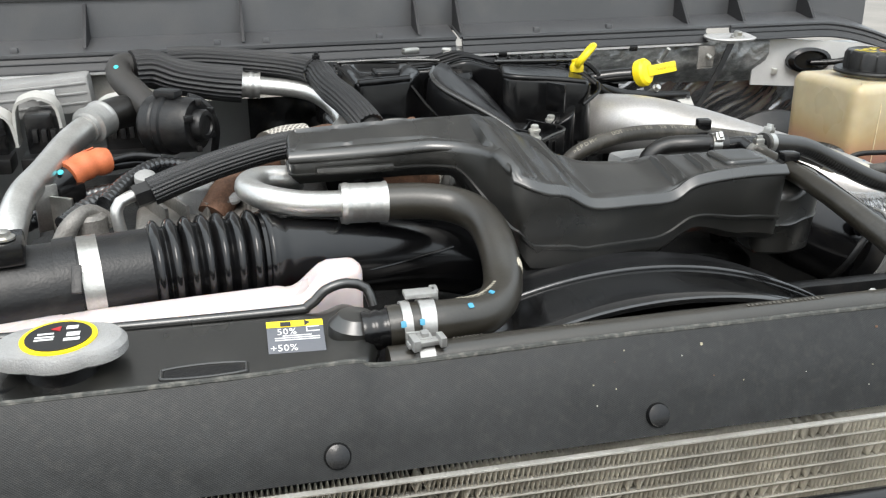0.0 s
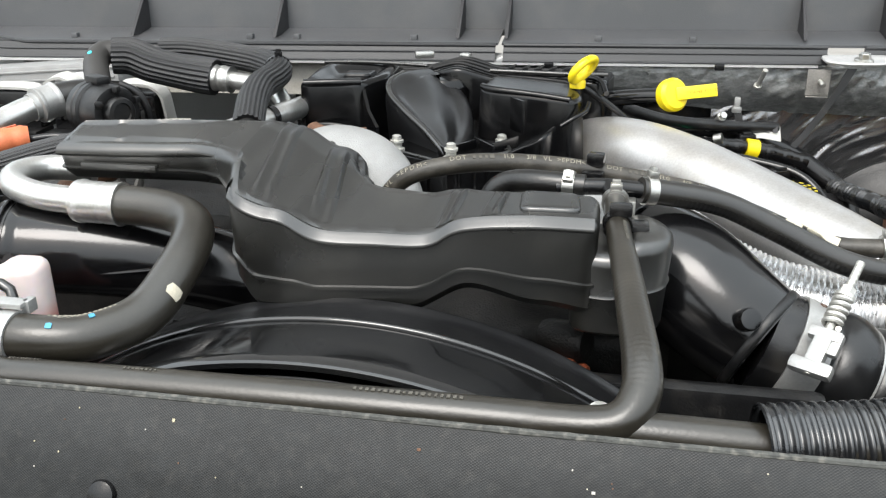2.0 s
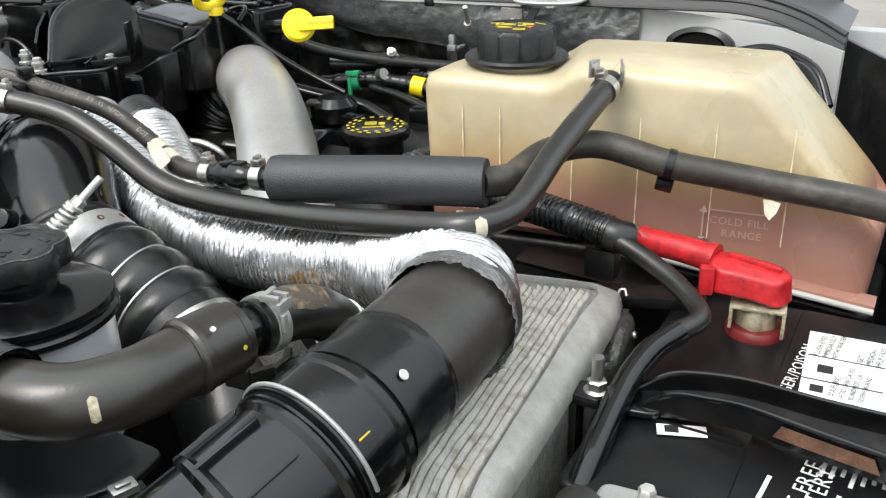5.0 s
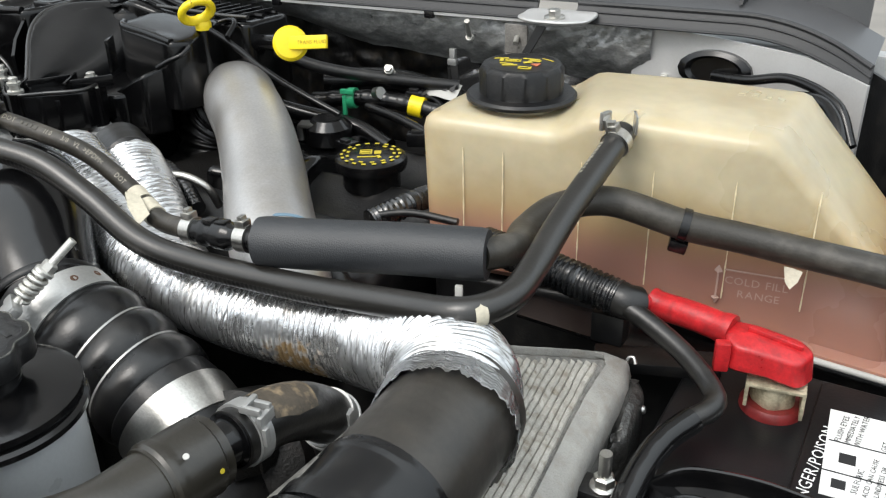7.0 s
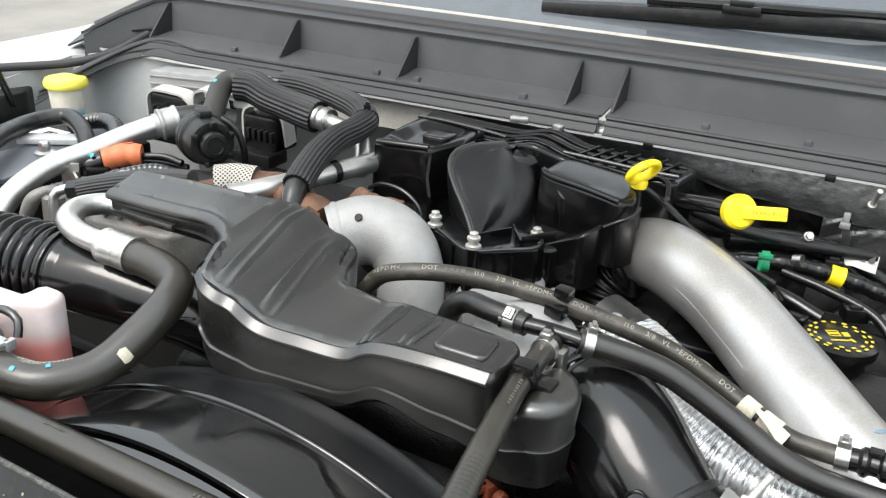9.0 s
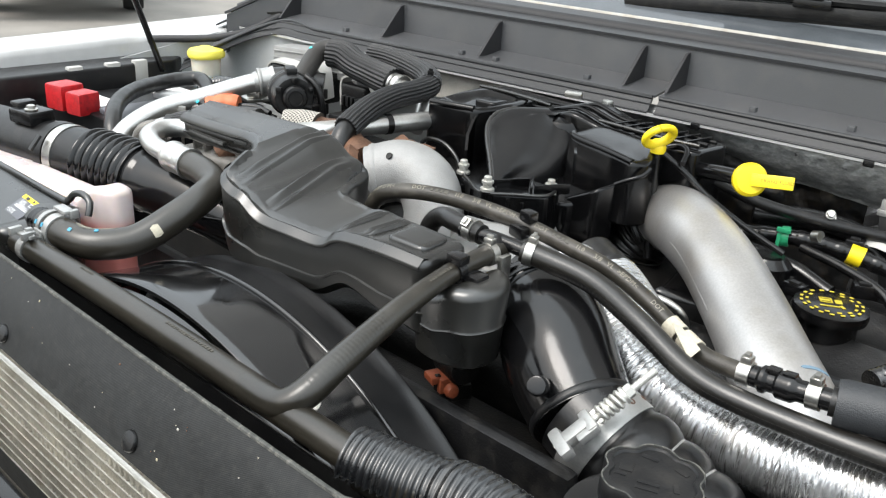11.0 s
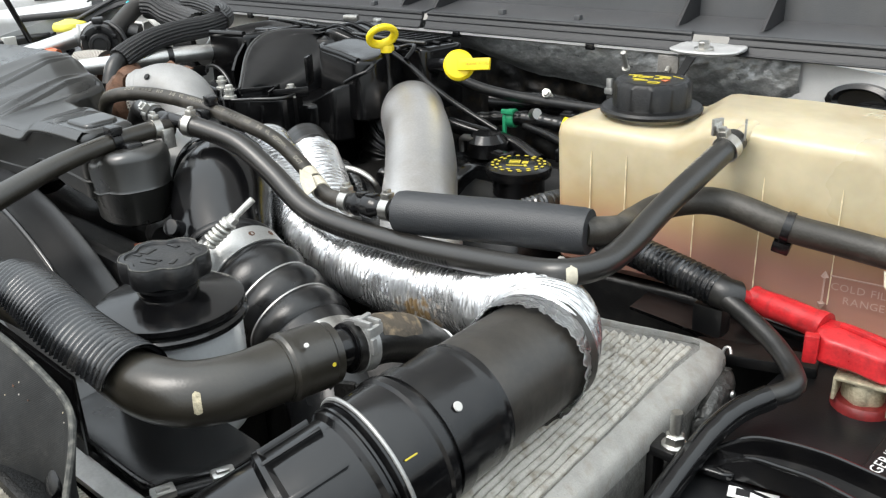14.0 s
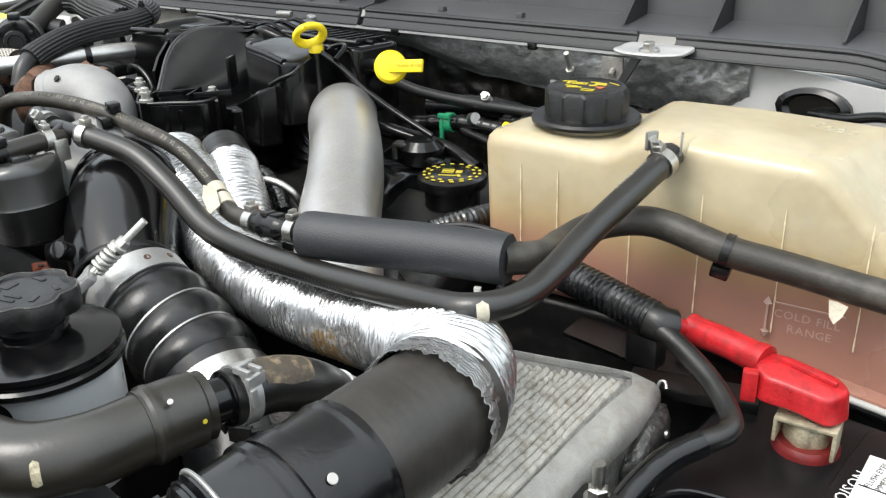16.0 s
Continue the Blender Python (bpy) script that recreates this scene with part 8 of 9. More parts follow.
part("pipe", tube([(0.034, 1.204, 1.421), (0.075, 1.196, 1.417), (0.105, 1.182, 1.412), (0.128, 1.155, 1.400), (0.14, 1.13, 1.385)], 0.0118, 20), ALU, sl, "bright aluminium pipe")
BB = [(-0.085, 1.248, 1.452), (-0.04, 1.250, 1.452), (0.02, 1.243, 1.447), (0.075, 1.222, 1.443), (0.112, 1.185, 1.440), (0.118, 1.145, 1.436), (0.122, 1.095, 1.435), (0.135, 1.040, 1.430), (0.148, 0.996, 1.420), (0.154, 0.976, 1.413)]
sl2 = thing("braided_hose", "black ribbed braided hose bending down to the turbo", "hose", BB[0])
part("sleeve", tube(BB, 0.0172, 120, step=0.003, rib=20, rib_depth=0.05), WEAVE, sl2, angle=60)
part("hose_end", tube([(0.150, 0.988, 1.418), (0.158, 0.965, 1.404), (0.164, 0.950, 1.378)], 0.0142, 20), RUBBER, sl2)
part("cable_tie", band(BB, 0.215, 0.0172, 0.005, ear=True), BLACK, sl2)
AT = [(0.085, 0.93, 1.398), (0.115, 0.985, 1.401), (0.140, 1.06, 1.403), (0.155, 1.12, 1.402), (0.152, 1.165, 1.397), (0.14, 1.19, 1.385)]
at = thing("aluminium_tube", "bright aluminium coolant tube", "pipe", (0.13, 1.05, 1.38))
part("tube", tube(AT, 0.0135, 22), ALU, at)
part("rubber_ring", band(AT, 0.150, 0.0138, 0.009, ear=False), BLACK, at)
BC = [(-0.088, 0.862, 1.386), (-0.062, 0.870, 1.394), (-0.020, 0.882, 1.405), (0.03, 0.893, 1.415), (0.06, 0.90, 1.418)]
sl3 = thing("braided_hose", "black braided sleeve hose ending in a small metal pipe", "hose", BC[0])
part("sleeve", tube(BC, 0.0140, 132, step=0.002, rib=22, rib_depth=0.04), WEAVE, sl3, angle=60)
part("pipe", tube([(-0.085, 0.863, 1.387), (-0.110, 0.853, 1.384), (-0.121, 0.845, 1.375), (-0.118, 0.84, 1.345)], 0.0062, 14), ALU, sl3, "thin metal pipe")
part("nut", tube([(-0.086, 0.863, 1.387), (-0.104, 0.856, 1.383)], 0.0125, 6), MATTE, sl3)

AL = [(-0.225, 0.835, 1.330), (-0.226, 0.865, 1.352), (-0.222, 0.915, 1.372), (-0.207, 0.972, 1.383), (-0.192, 1.028, 1.396), (-0.176, 1.060, 1.405), (-0.158, 1.092, 1.411)]
al = thing("aluminium_pipe", "thick bright aluminium pipe with brackets", "pipe", AL[1])
part("pipe", tube(AL, 0.0155, 28), ALU, al)
part("coupling", tube(cut(AL, length(AL) - 0.035, length(AL), 3), 0.0215, 32, step=0.0015, prof=lambda s: 0.82 if s < 0.008 else (1.06 if s < 0.013 or s > 0.030 else 1.0)), SPRING, al, "steel coupling ring")
part("rubber_end", tube([(-0.160, 1.088, 1.411), (-0.135, 1.115, 1.413), (-0.10, 1.15, 1.405)], 0.0200, 22), RUBBER, al)
part("bracket", add(block((-0.203, 0.935, 1.352), (0.025, 0.004, 0.05), 0.001, 30), block((-0.188, 0.93, 1.335), (0.03, 0.004, 0.06), 0.001, -30)), STEEL, al)

egr = thing("vacuum_canister", "round matte black plastic canister with a bent hose", "canister", (-0.075, 1.065, 1.35))
_ca = Vector((0.86, -0.48, 0.06)).normalized()
_cc0 = Vector((-0.080, 1.064, 1.406))
_cs = _ca.cross(Vector((0, 0, 1))).normalized()
part("drum", lathe([(0.018, -0.026), (0.030, -0.024), (0.0355, -0.018), (0.0360, -0.006), (0.0345, -0.004), (0.0345, -0.002), (0.0365, 0.000), (0.0365, 0.007), (0.0335, 0.009), (0.0325, 0.034), (0.030, 0.041), (0.022, 0.042), (0.020, 0.041)], _cc0, _ca, 48), MATTE, egr)
part("hub", lathe([(0.019, 0.040), (0.019, 0.050), (0.017, 0.053), (0.012, 0.0535), (0.011, 0.051), (0.002, 0.051)], _cc0, _ca, 28), MATTE, egr)
part("lug", block(_cc0 + _ca * 0.004 + Vector((0, 0, 0.038)), (0.030, 0.018, 0.010), 0.003, -30), MATTE, egr)
for _a in (0.5, 1.6, 2.7, 3.8, 5.0):
    part("face_rib", block(_cc0 + _ca * 0.044 + Vector((0, 0, 0.028 * math.sin(_a))) + _cs * 0.028 * math.cos(_a), (0.010, 0.007, 0.008), 0.002, math.degrees(_a)), MATTE, egr)
PV = [(-0.098, 1.095, 1.415), (-0.118, 1.128, 1.430), (-0.140, 1.165, 1.446), (-0.140, 1.188, 1.456), (-0.118, 1.198, 1.455)]
part("bent_hose", tube(PV, 0.0165, 24), BENT, egr, "grey-brown moulded hose")
part("paint_dot", lathe([(0.0032, 0), (0.003, 0.001)], (-0.143, 1.158, 1.4605), (-0.1, -0.55, 0.83), 12), mat("cyan_paint", (0.05, 0.55, 0.60), 0.5, vary=0.1, bump=0), egr, "cyan paint dot")
part("wire", tube([(-0.055, 1.075, 1.437), (-0.035, 1.08, 1.425), (-0.025, 1.085, 1.395), (-0.03, 1.09, 1.36)], 0.005, 10), MATTE, egr)

con = thing("sensor_connector", "orange wiring connector with a blue plug", "connector", (-0.166, 0.995, 1.36))
part("tape", tube([(-0.186, 0.978, 1.374), (-0.166, 0.998, 1.380), (-0.148, 1.012, 1.380)], 0.0155, 20, step=0.003, prof=lambda s: 1 + 0.05 * math.sin(s * 330)), ORANGE, con, "wrapped orange tape")
part("tape_flag", sheet_between([(-0.190, 0.985, 1.386), (-0.178, 0.995, 1.393), (-0.160, 1.008, 1.397)], [(-0.198, 0.990, 1.378), (-0.184, 1.003, 1.384), (-0.165, 1.016, 1.388)], 0.001), ORANGE, con)
part("plug", tube([(-0.205, 0.962, 1.364), (-0.186, 0.978, 1.373)], 0.0135, 18, prof=lambda s: 1 + (0.12 if 0.006 < s < 0.012 else 0)), BLACK, con)
for _c in ((-0.199, 0.957, 1.378), (-0.190, 0.962, 1.383), (-0.204, 0.953, 1.370)):
    part("paint_dot", lathe([(0.0035, 0), (0.003, 0.001)], _c, (-0.2, -0.7, 0.7), 10), mat("cyan_paint_mark", (0.05, 0.50, 0.58), 0.5, vary=0.1, bump=0), con, "cyan paint mark")
part("holder", block((-0.187, 0.968, 1.358), (0.032, 0.024, 0.020), 0.004, 40), BLACK, con)
part("wire", tube([(-0.150, 1.010, 1.378), (-0.12, 1.025, 1.380), (-0.09, 1.03, 1.375)], 0.005, 10), BLACK, con)
part("wire", tube([(-0.150, 1.012, 1.372), (-0.12, 1.03, 1.370), (-0.09, 1.04, 1.365)], 0.006, 10), BLACK, con)
for _pts, _r in (([(-0.14, 0.90, 1.365), (-0.12, 0.94, 1.375), (-0.09, 0.98, 1.38), (-0.05, 1.0, 1.37)], 0.008), ([(-0.18, 0.88, 1.35), (-0.15, 0.92, 1.36), (-0.10, 0.95, 1.365), (-0.05, 0.96, 1.36)], 0.010),
                 ([(-0.24, 0.93, 1.33), (-0.19, 0.97, 1.345), (-0.14, 0.99, 1.35), (-0.08, 1.02, 1.34)], 0.009)):
    solo("wiring_harness", tube(_pts, _r, 14, step=0.0015, prof=lambda s: 1 + 0.05 * math.sin(s * 900)), LOOM, "black corrugated wiring harness", "cable", "engine harness")
ab = thing("alloy_bracket", "pale cast alloy bracket with round bolts", "bracket", (-0.14, 0.88, 1.32))
part("arm", tube([(-0.182, 0.845, 1.335), (-0.165, 0.850, 1.362), (-0.150, 0.868, 1.368), (-0.135, 0.880, 1.350)], 0.0085, 16, prof=lambda s: 1 + 0.15 * math.sin(s * 90)), GREASY, ab)
part("foot", lathe([(0.016, -0.05), (0.016, -0.004), (0.012, 0.0)], (-0.150, 0.866, 1.366), n=20), GREASY, ab)
for _c in ((-0.10, 0.935, 1.378), (-0.045, 0.925, 1.385)):
    part("bolt", lathe([(0.011, -0.01), (0.012, 0.0), (0.011, 0.005), (0.007, 0.008), (0.002, 0.009)], _c, (0, -0.3, 1), 20), CASTAL, ab, "round pale bolt head")
rocker = thing("cast_rocker", "greasy pale cast alloy cover with ribs and bolts", "engine cover", (-0.03, 0.92, 1.30))
part("cover", moulding([(-0.11, 0.87), (0.03, 0.88), (0.055, 0.94), (-0.05, 0.99), (-0.115, 0.95)], lambda x, y: 1.345 + 0.10 * max(0, x + 0.06) * 0.3, lambda x, y: 1.28, 0.008, 0.015, 0.008, 0.012), GREASY, rocker)
for _k in range(7):
    part("rib", block((-0.092 + 0.021 * _k, 0.915 + 0.004 * _k, 1.352), (0.004, 0.075, 0.018), 0.0015, 24), GREASY, rocker)
part("pad", moulding([(-0.07, 0.905), (-0.035, 0.90), (-0.025, 0.935), (-0.06, 0.945)], lambda x, y: 1.374, lambda x, y: 1.33, 0.004, 0.012, 0.006, 0.01), CASTAL, rocker)
part("bolt", lathe([(0.010, 0), (0.0105, 0.004), (0.008, 0.008), (0.002, 0.009)], (-0.05, 0.92, 1.373), (0, -0.3, 1), 18), CASTAL, rocker)
part("bolt", lathe([(0.010, 0), (0.0105, 0.004), (0.008, 0.008), (0.002, 0.009)], (-0.01, 0.905, 1.358), (0, -0.3, 1), 18), CASTAL, rocker)

# control units on the passenger side
ecu = thing("control_unit", "grey metal control unit with black plugs and white levers", "control unit", (-0.32, 1.33, 1.33))
_ct = Matrix.Rotation(radians(3), 3, "Z") @ Matrix.Rotation(radians(-4), 3, "Y")
part("case", block((-0.323, 1.334, 1.388), (0.240, 0.05, 0.052), 0.005, _ct), CASTAL, ecu)
for _k in range(3):
    part("fin", block((-0.323, 1.3085, 1.377 + 0.014 * _k), (0.232, 0.004, 0.003), 0.001, _ct), CASTAL, ecu)
part("sticker", block((-0.262, 1.308, 1.398), (0.026, 0.003, 0.014), 0, _ct), LABELW, ecu)
def arch(x0, x1, y, z0, z1):
    """A flat plastic plug lever, bent over its plug."""
    pts = [(x0, y + 0.004, z0), (x0 + 0.004, y, z1 - 0.016), (x0 + 0.014, y - 0.002, z1 - 0.004), (x0 + 0.028, y, z1), (x1 - 0.028, y, z1), (x1 - 0.014, y - 0.002, z1 - 0.004), (x1 - 0.004, y, z1 - 0.016), (x1, y + 0.004, z0)]
    return sheet_between(smooth_path(pts, 0.006), [p + Vector((0, 0.026, 0.004)) for p in smooth_path(pts, 0.006)], 0.004)


for _x0, _x1, _yy, _zt in ((-0.410, -0.302, 1.262, 1.384), (-0.299, -0.240, 1.262, 1.402), (-0.195, -0.108, 1.270, 1.393)):
    pl = part("plug", block(((_x0 + _x1) / 2, 1.292, 1.352), (_x1 - _x0 - 0.022, 0.06, 0.060), 0.006, 2), BLACK, ecu, "black multi-pin plug")
    part("lever", arch(_x0, _x1, _yy, 1.335, _zt), WHITE, pl, "white plug lever")
    part("ledge", block(((_x0 + _x1) / 2, 1.262, 1.315), (_x1 - _x0 - 0.01, 0.05, 0.022), 0.004, 2), MATTE, pl)
    for _k in range(5):
        part("pin", block((_x0 + 0.026 + 0.012 * _k, 1.258, 1.352), (0.007, 0.010, 0.018), 0.001), MATTE, pl)

washer = thing("washer_bottle", "translucent washer bottle neck with a yellow cap", "washer bottle", (-0.60, 1.235, 1.28))
part("neck", lathe([(0.026, 1.26), (0.027, 1.30), (0.031, 1.355), (0.032, 1.366)], (-0.585, 1.235, 0), n=32), tank_material("washer_bottle_plastic", (0.72, 0.68, 0.58), (0.10, 0.42, 0.55), 1.322, 0), washer)
part("cap", lathe([(0.037, 1.364), (0.039, 1.367), (0.039, 1.374), (0.035, 1.380), (0.022, 1.383), (0.010, 1.387)], (-0.585, 1.235, 0), n=36, wob=lambda a, hh: 1 + 0.03 * math.cos(a * 3)), PALEYEL, washer, "yellow snap cap")
solo("hood_strut", tube([(-0.65, 1.170, 1.330), (-0.65, 1.135, 1.43), (-0.65, 1.075, 1.60), (-0.65, 0.98, 1.86)], 0.0065, 12), BLACK, "thin black hood prop rising from the wing", "hood prop")
bat2 = thing("battery", "dark battery with white labels on the passenger side", "battery", (-0.50, 1.10, 1.1))
part("case", moulding([(-0.625, 0.915), (-0.345, 0.915), (-0.345, 1.21), (-0.625, 1.21)], lambda x, y: 1.312, lambda x, y: 1.10, 0.004, 0.01, 0.015, 0.03), BATT, bat2)
part("lid_step", moulding([(-0.470, 0.93), (-0.355, 0.93), (-0.355, 1.19), (-0.470, 1.19)], lambda x, y: 1.320, lambda x, y: 1.305, 0.003, 0.008, 0.015, 0.03), LABELG, bat2, "grey battery cover")
part("warning_label", block((-0.535, 1.120, 1.3130), (0.115, 0.070, 0.001), 0, 4), LABELW, bat2)
part("warning_label", block((-0.545, 0.965, 1.3130), (0.095, 0.055, 0.001), 0, 4), LABELW, bat2)
part("print", add(*[block((-0.575 + 0.010 * k, 1.105, 1.3142), (0.006, 0.022, 0.0006), 0, 4) for k in range(4)], *[block((-0.515 + 0.008 * k, 1.125, 1.3142), (0.004, 0.034, 0.0006), 0, 4) for k in range(3)]), LABELB, bat2)
part("hold_down", block((-0.44, 1.09, 1.327), (0.11, 0.035, 0.010), 0.003, 35), INNER, bat2)
part("stud", hexbolt((-0.405, 1.045, 1.318), r=0.009, h=0.022, flange=1.8), STEEL, bat2)
rb = thing("terminal_boot", "red plastic terminal boot on the passenger side", "terminal cover", (-0.52, 0.92, 1.312))
part("hood", add(block((-0.548, 0.908, 1.330), (0.050, 0.050, 0.048), 0.007, 10), block((-0.492, 0.914, 1.327), (0.042, 0.046, 0.042), 0.007, 10), block((-0.521, 0.920, 1.325), (0.03, 0.03, 0.03), 0.005, 10)), RED, rb)
HN = [(-0.46, 1.14, 1.335), (-0.41, 1.165, 1.348), (-0.36, 1.15, 1.345), (-0.325, 1.11, 1.325), (-0.30, 1.08, 1.28)]
solo("battery_harness", tube(HN, 0.0135, 16, step=0.002, prof=lambda s: 1 + 0.05 * math.sin(s * 800)), LOOM, "black harness loop over the passenger battery", "cable", "battery harness")
HN2 = [(-0.285, 0.86, 1.28), (-0.33, 0.885, 1.330), (-0.391, 0.930, 1.346), (-0.451, 0.998, 1.348), (-0.490, 1.080, 1.346), (-0.470, 1.135, 1.350), (-0.425, 1.130, 1.345), (-0.37, 1.10, 1.325), (-0.33, 1.07, 1.29)]
solo("battery_harness", tube(HN2, 0.0145, 16, step=0.003, prof=lambda s: 1 + 0.04 * noise.noise(Vector((s * 60, 0, 0)))), RUBBER, "black harness loop over the passenger battery", "cable", "battery harness")
solo("metal_bracket", add(block((-0.37, 1.19, 1.33), (0.10, 0.05, 0.008), 0.003, -12), block((-0.33, 1.18, 1.345), (0.03, 0.03, 0.02), 0.004, 20), hexbolt((-0.36, 1.19, 1.335), r=0.008, h=0.010)), STEEL, "bright metal bracket below the inner wing", "bracket")

# ---- engine air intake on the passenger side ----
IT = [(-0.36, 0.690, 1.345), (-0.26, 0.700, 1.350), (-0.17, 0.712, 1.351), (-0.10, 0.725, 1.352), (-0.03, 0.738, 1.352), (0.03, 0.748, 1.350), (0.10, 0.765, 1.343), (0.18, 0.785, 1.328), (0.26, 0.80, 1.30)]
ai = thing("air_intake", "black air intake tube with bellows and a steel band", "air intake", (-0.05, 0.73, 1.3))
part("tube", tube(cut(IT, 0.0, 0.225, 8), 0.0405, 40), MATTE, ai)
part("band", band(IT, 0.232, 0.0412, 0.016, ear=False, n=44), STEEL, ai, "wide steel band clamp")
part("band_slot", block((-0.1335, 0.672, 1.376), (0.008, 0.004, 0.024), 0.001, Matrix.Rotation(-0.7, 3, "X")), DARK, ai)
part("collar", tube(cut(IT, 0.205, 0.222, 3), 0.0432, 44), MATTE, ai)
part("collar", tube(cut(IT, 0.376, 0.388, 3), 0.0440, 44), GLOSS, ai)
part("cuff", tube(cut(IT, 0.220, 0.285, 5), 0.0410, 40), MATTE, ai)
part("bellows", tube(cut(IT, 0.280, 0.385, 8), 0.0405, 44, step=0.0013, prof=lambda s: 0.95 + 0.22 * abs(math.sin(s * math.pi / 0.0138)) ** 0.75), GLOSS, ai, angle=60)
part("duct", tube(cut(IT, 0.383, length(IT) - 0.002, 10), 0.041, 40, step=0.004, prof=lambda s: 1.06 if s < 0.012 else 1.0 - 0.4 * max(0, s - 0.05)), GLOSS, ai)
part("duct_seam", tube([(0.045, 0.722, 1.337), (0.11, 0.728, 1.338), (0.17, 0.742, 1.342), (0.20, 0.752, 1.345)], 0.0016, 8), GLOSS, ai)
sens = thing("air_sensor", "black air flow sensor with a screw on the intake tube", "sensor", (-0.21, 0.70, 1.39))
part("base", block((-0.20, 0.700, 1.396), (0.05, 0.04, 0.02), 0.004, 10), BLACK, sens)
part("screw", hexbolt((-0.188, 0.695, 1.407), r=0.006, h=0.007), STEEL, sens)
part("plug", block((-0.225, 0.70, 1.402), (0.02, 0.03, 0.022), 0.004, 10), BLACK, sens)

# ---- radiator end tank with its cap, pale reservoir ----
rt = thing("radiator_tank", "black radiator end tank with a pressure cap and sticker", "radiator tank", (-0.05, 0.59, 1.25))
part("tank", moulding([(-0.42, 0.530), (0.085, 0.530), (0.100, 0.590), (0.085, 0.628), (-0.42, 0.630)], lambda x, y: 1.345 + 0.10 * min(0.06, max(0, y - 0.55)) + 0.006 * ramp(x, (0.055, 0), (0.075, 1)), lambda x, y: 1.20, 0.010, 0.014, 0.008, 0.012), BOXPL, rt)
part("outlet", tube([(0.085, 0.577, 1.352), (0.118, 0.577, 1.354)], 0.0155, 22, step=0.003, prof=lambda s: 1 + 0.05 * math.sin(s * 700)), BLACK, rt)
part("outlet_dome", lathe([(0.021, -0.02), (0.021, 0.006), (0.014, 0.014), (0.003, 0.016)], (0.080, 0.585, 1.350), (0.1, 0, 1), 28), BOXPL, rt)
_pit = [(-0.034 + 0.030 * max(-1, min(1, 1.35 * math.cos(a))), 0.5525 + 0.0085 * math.sin(a)) for a in [2 * math.pi * k / 36 for k in range(36)]]
part("recess_rim", tube([(x, y, 1.3453 + 0.10 * max(0, y - 0.55)) for x, y in _pit + _pit[:1]], 0.0017, 8, step=0.004), BOXPL, rt)
# nothing is sunk here: a flat dark plate paints the shade of a hollow
part("recess_shade", moulding([(-0.063, 0.5440), (-0.005, 0.5440), (-0.005, 0.5600), (-0.063, 0.5600)], lambda x, y: 1.3458 + 0.10 * max(0, y - 0.55), lambda x, y: 1.342, 0.0005, 0.007, 0.004, 0.006), DARK, rt, "dark plate for shade in a hollow")
part("rear_bead", tube([(-0.40, 0.6275, 1.3505), (-0.20, 0.6275, 1.3510), (0.020, 0.6275, 1.3515), (0.048, 0.628, 1.3545), (0.062, 0.630, 1.366), (0.080, 0.632, 1.370), (0.096, 0.632, 1.364), (0.101, 0.626, 1.350)], 0.0042, 12), BOXPL, rt)
_sn = Vector((0, -0.42, 0.91)).normalized()
_su = Vector((0, 0.91, 0.42))
_sc = Vector((0.034, 0.579, 1.3527))
_sr = Matrix((Vector((1, -0.06, 0)), _su, _sn)).transposed()
st = part("sticker", block(_sc, (0.043, 0.030, 0.0008), 0.0002, _sr), LABELG, rt, "grey sticker with a yellow warning strip")
part("warning_strip", block(_sc + _su * 0.0125 + _sn * 0.0005, (0.043, 0.0058, 0.0005), 0, _sr), YELLOW, st)
part("print", add(flat_text("50%", _sc + Vector((-0.014, 0, 0)) + _su * 0.0028, (1, -0.06, 0), _su, 0.0086), flat_text("+50%", _sc + Vector((-0.020, 0, 0)) - _su * 0.0125, (1, -0.06, 0), _su, 0.0088),
                  *[block(_sc + _su * dy + _sn * 0.0006 + Vector((dx, 0, 0)), (w, h, 0.0003), 0, _sr) for dx, dy, w, h in ((0.0135, 0.0082, 0.010, 0.0008), (0.0135, 0.0040, 0.010, 0.0008), (0.0088, 0.0061, 0.0008, 0.005), (0.0182, 0.0061, 0.0008, 0.005), (0.014, -0.0075, 0.009, 0.0022), (0.0165, -0.0105, 0.0022, 0.006))],
                  *[block(_sc + _su * dz + _sn * 0.0006 + Vector((0.001, 0, 0)), (w, 0.0008, 0.0003), 0, _sr) for dz, w in ((0.0010, 0.022), (-0.0010, 0.034), (-0.0030, 0.034))]), LABELW, st)
part("symbol", add(block(_sc + _su * 0.0125 + _sn * 0.0009 + Vector((-0.007, 0, 0)), (0.008, 0.004, 0.0004), 0, _sr), lathe([(0.0032, 0), (0.0032, 0.0004)], _sc + _su * 0.0122 + _sn * 0.0008 + Vector((0.009, 0, 0)), _sn, 3)), LABELB, st)
part("neck", lathe([(0.026, 1.325), (0.026, 1.358)], (-0.133, 0.578, 0), n=30), BLACK, rt)
rc = part("pressure_cap", lathe([(0.028, 1.356), (0.0325, 1.359), (0.0325, 1.366), (0.030, 1.370), (0.025, 1.371)], (-0.133, 0.578, 0), n=64, wob=lambda a, hh: 1 + 0.42 * max(0, abs(math.cos(a)) - 0.62) / 0.38), CASTAL, rt, "grey metal cap with two ears")
part("disc", lathe([(0.0262, 1.3705), (0.0262, 1.3722), (0.001, 1.3724)], (-0.133, 0.578, 0), n=48), YELLOW, rc, "yellow rim")
part("disc_face", lathe([(0.0225, 1.3722), (0.0225, 1.3730), (0.001, 1.3732)], (-0.133, 0.578, 0), n=48), LABELB, rc)
random.seed(5)
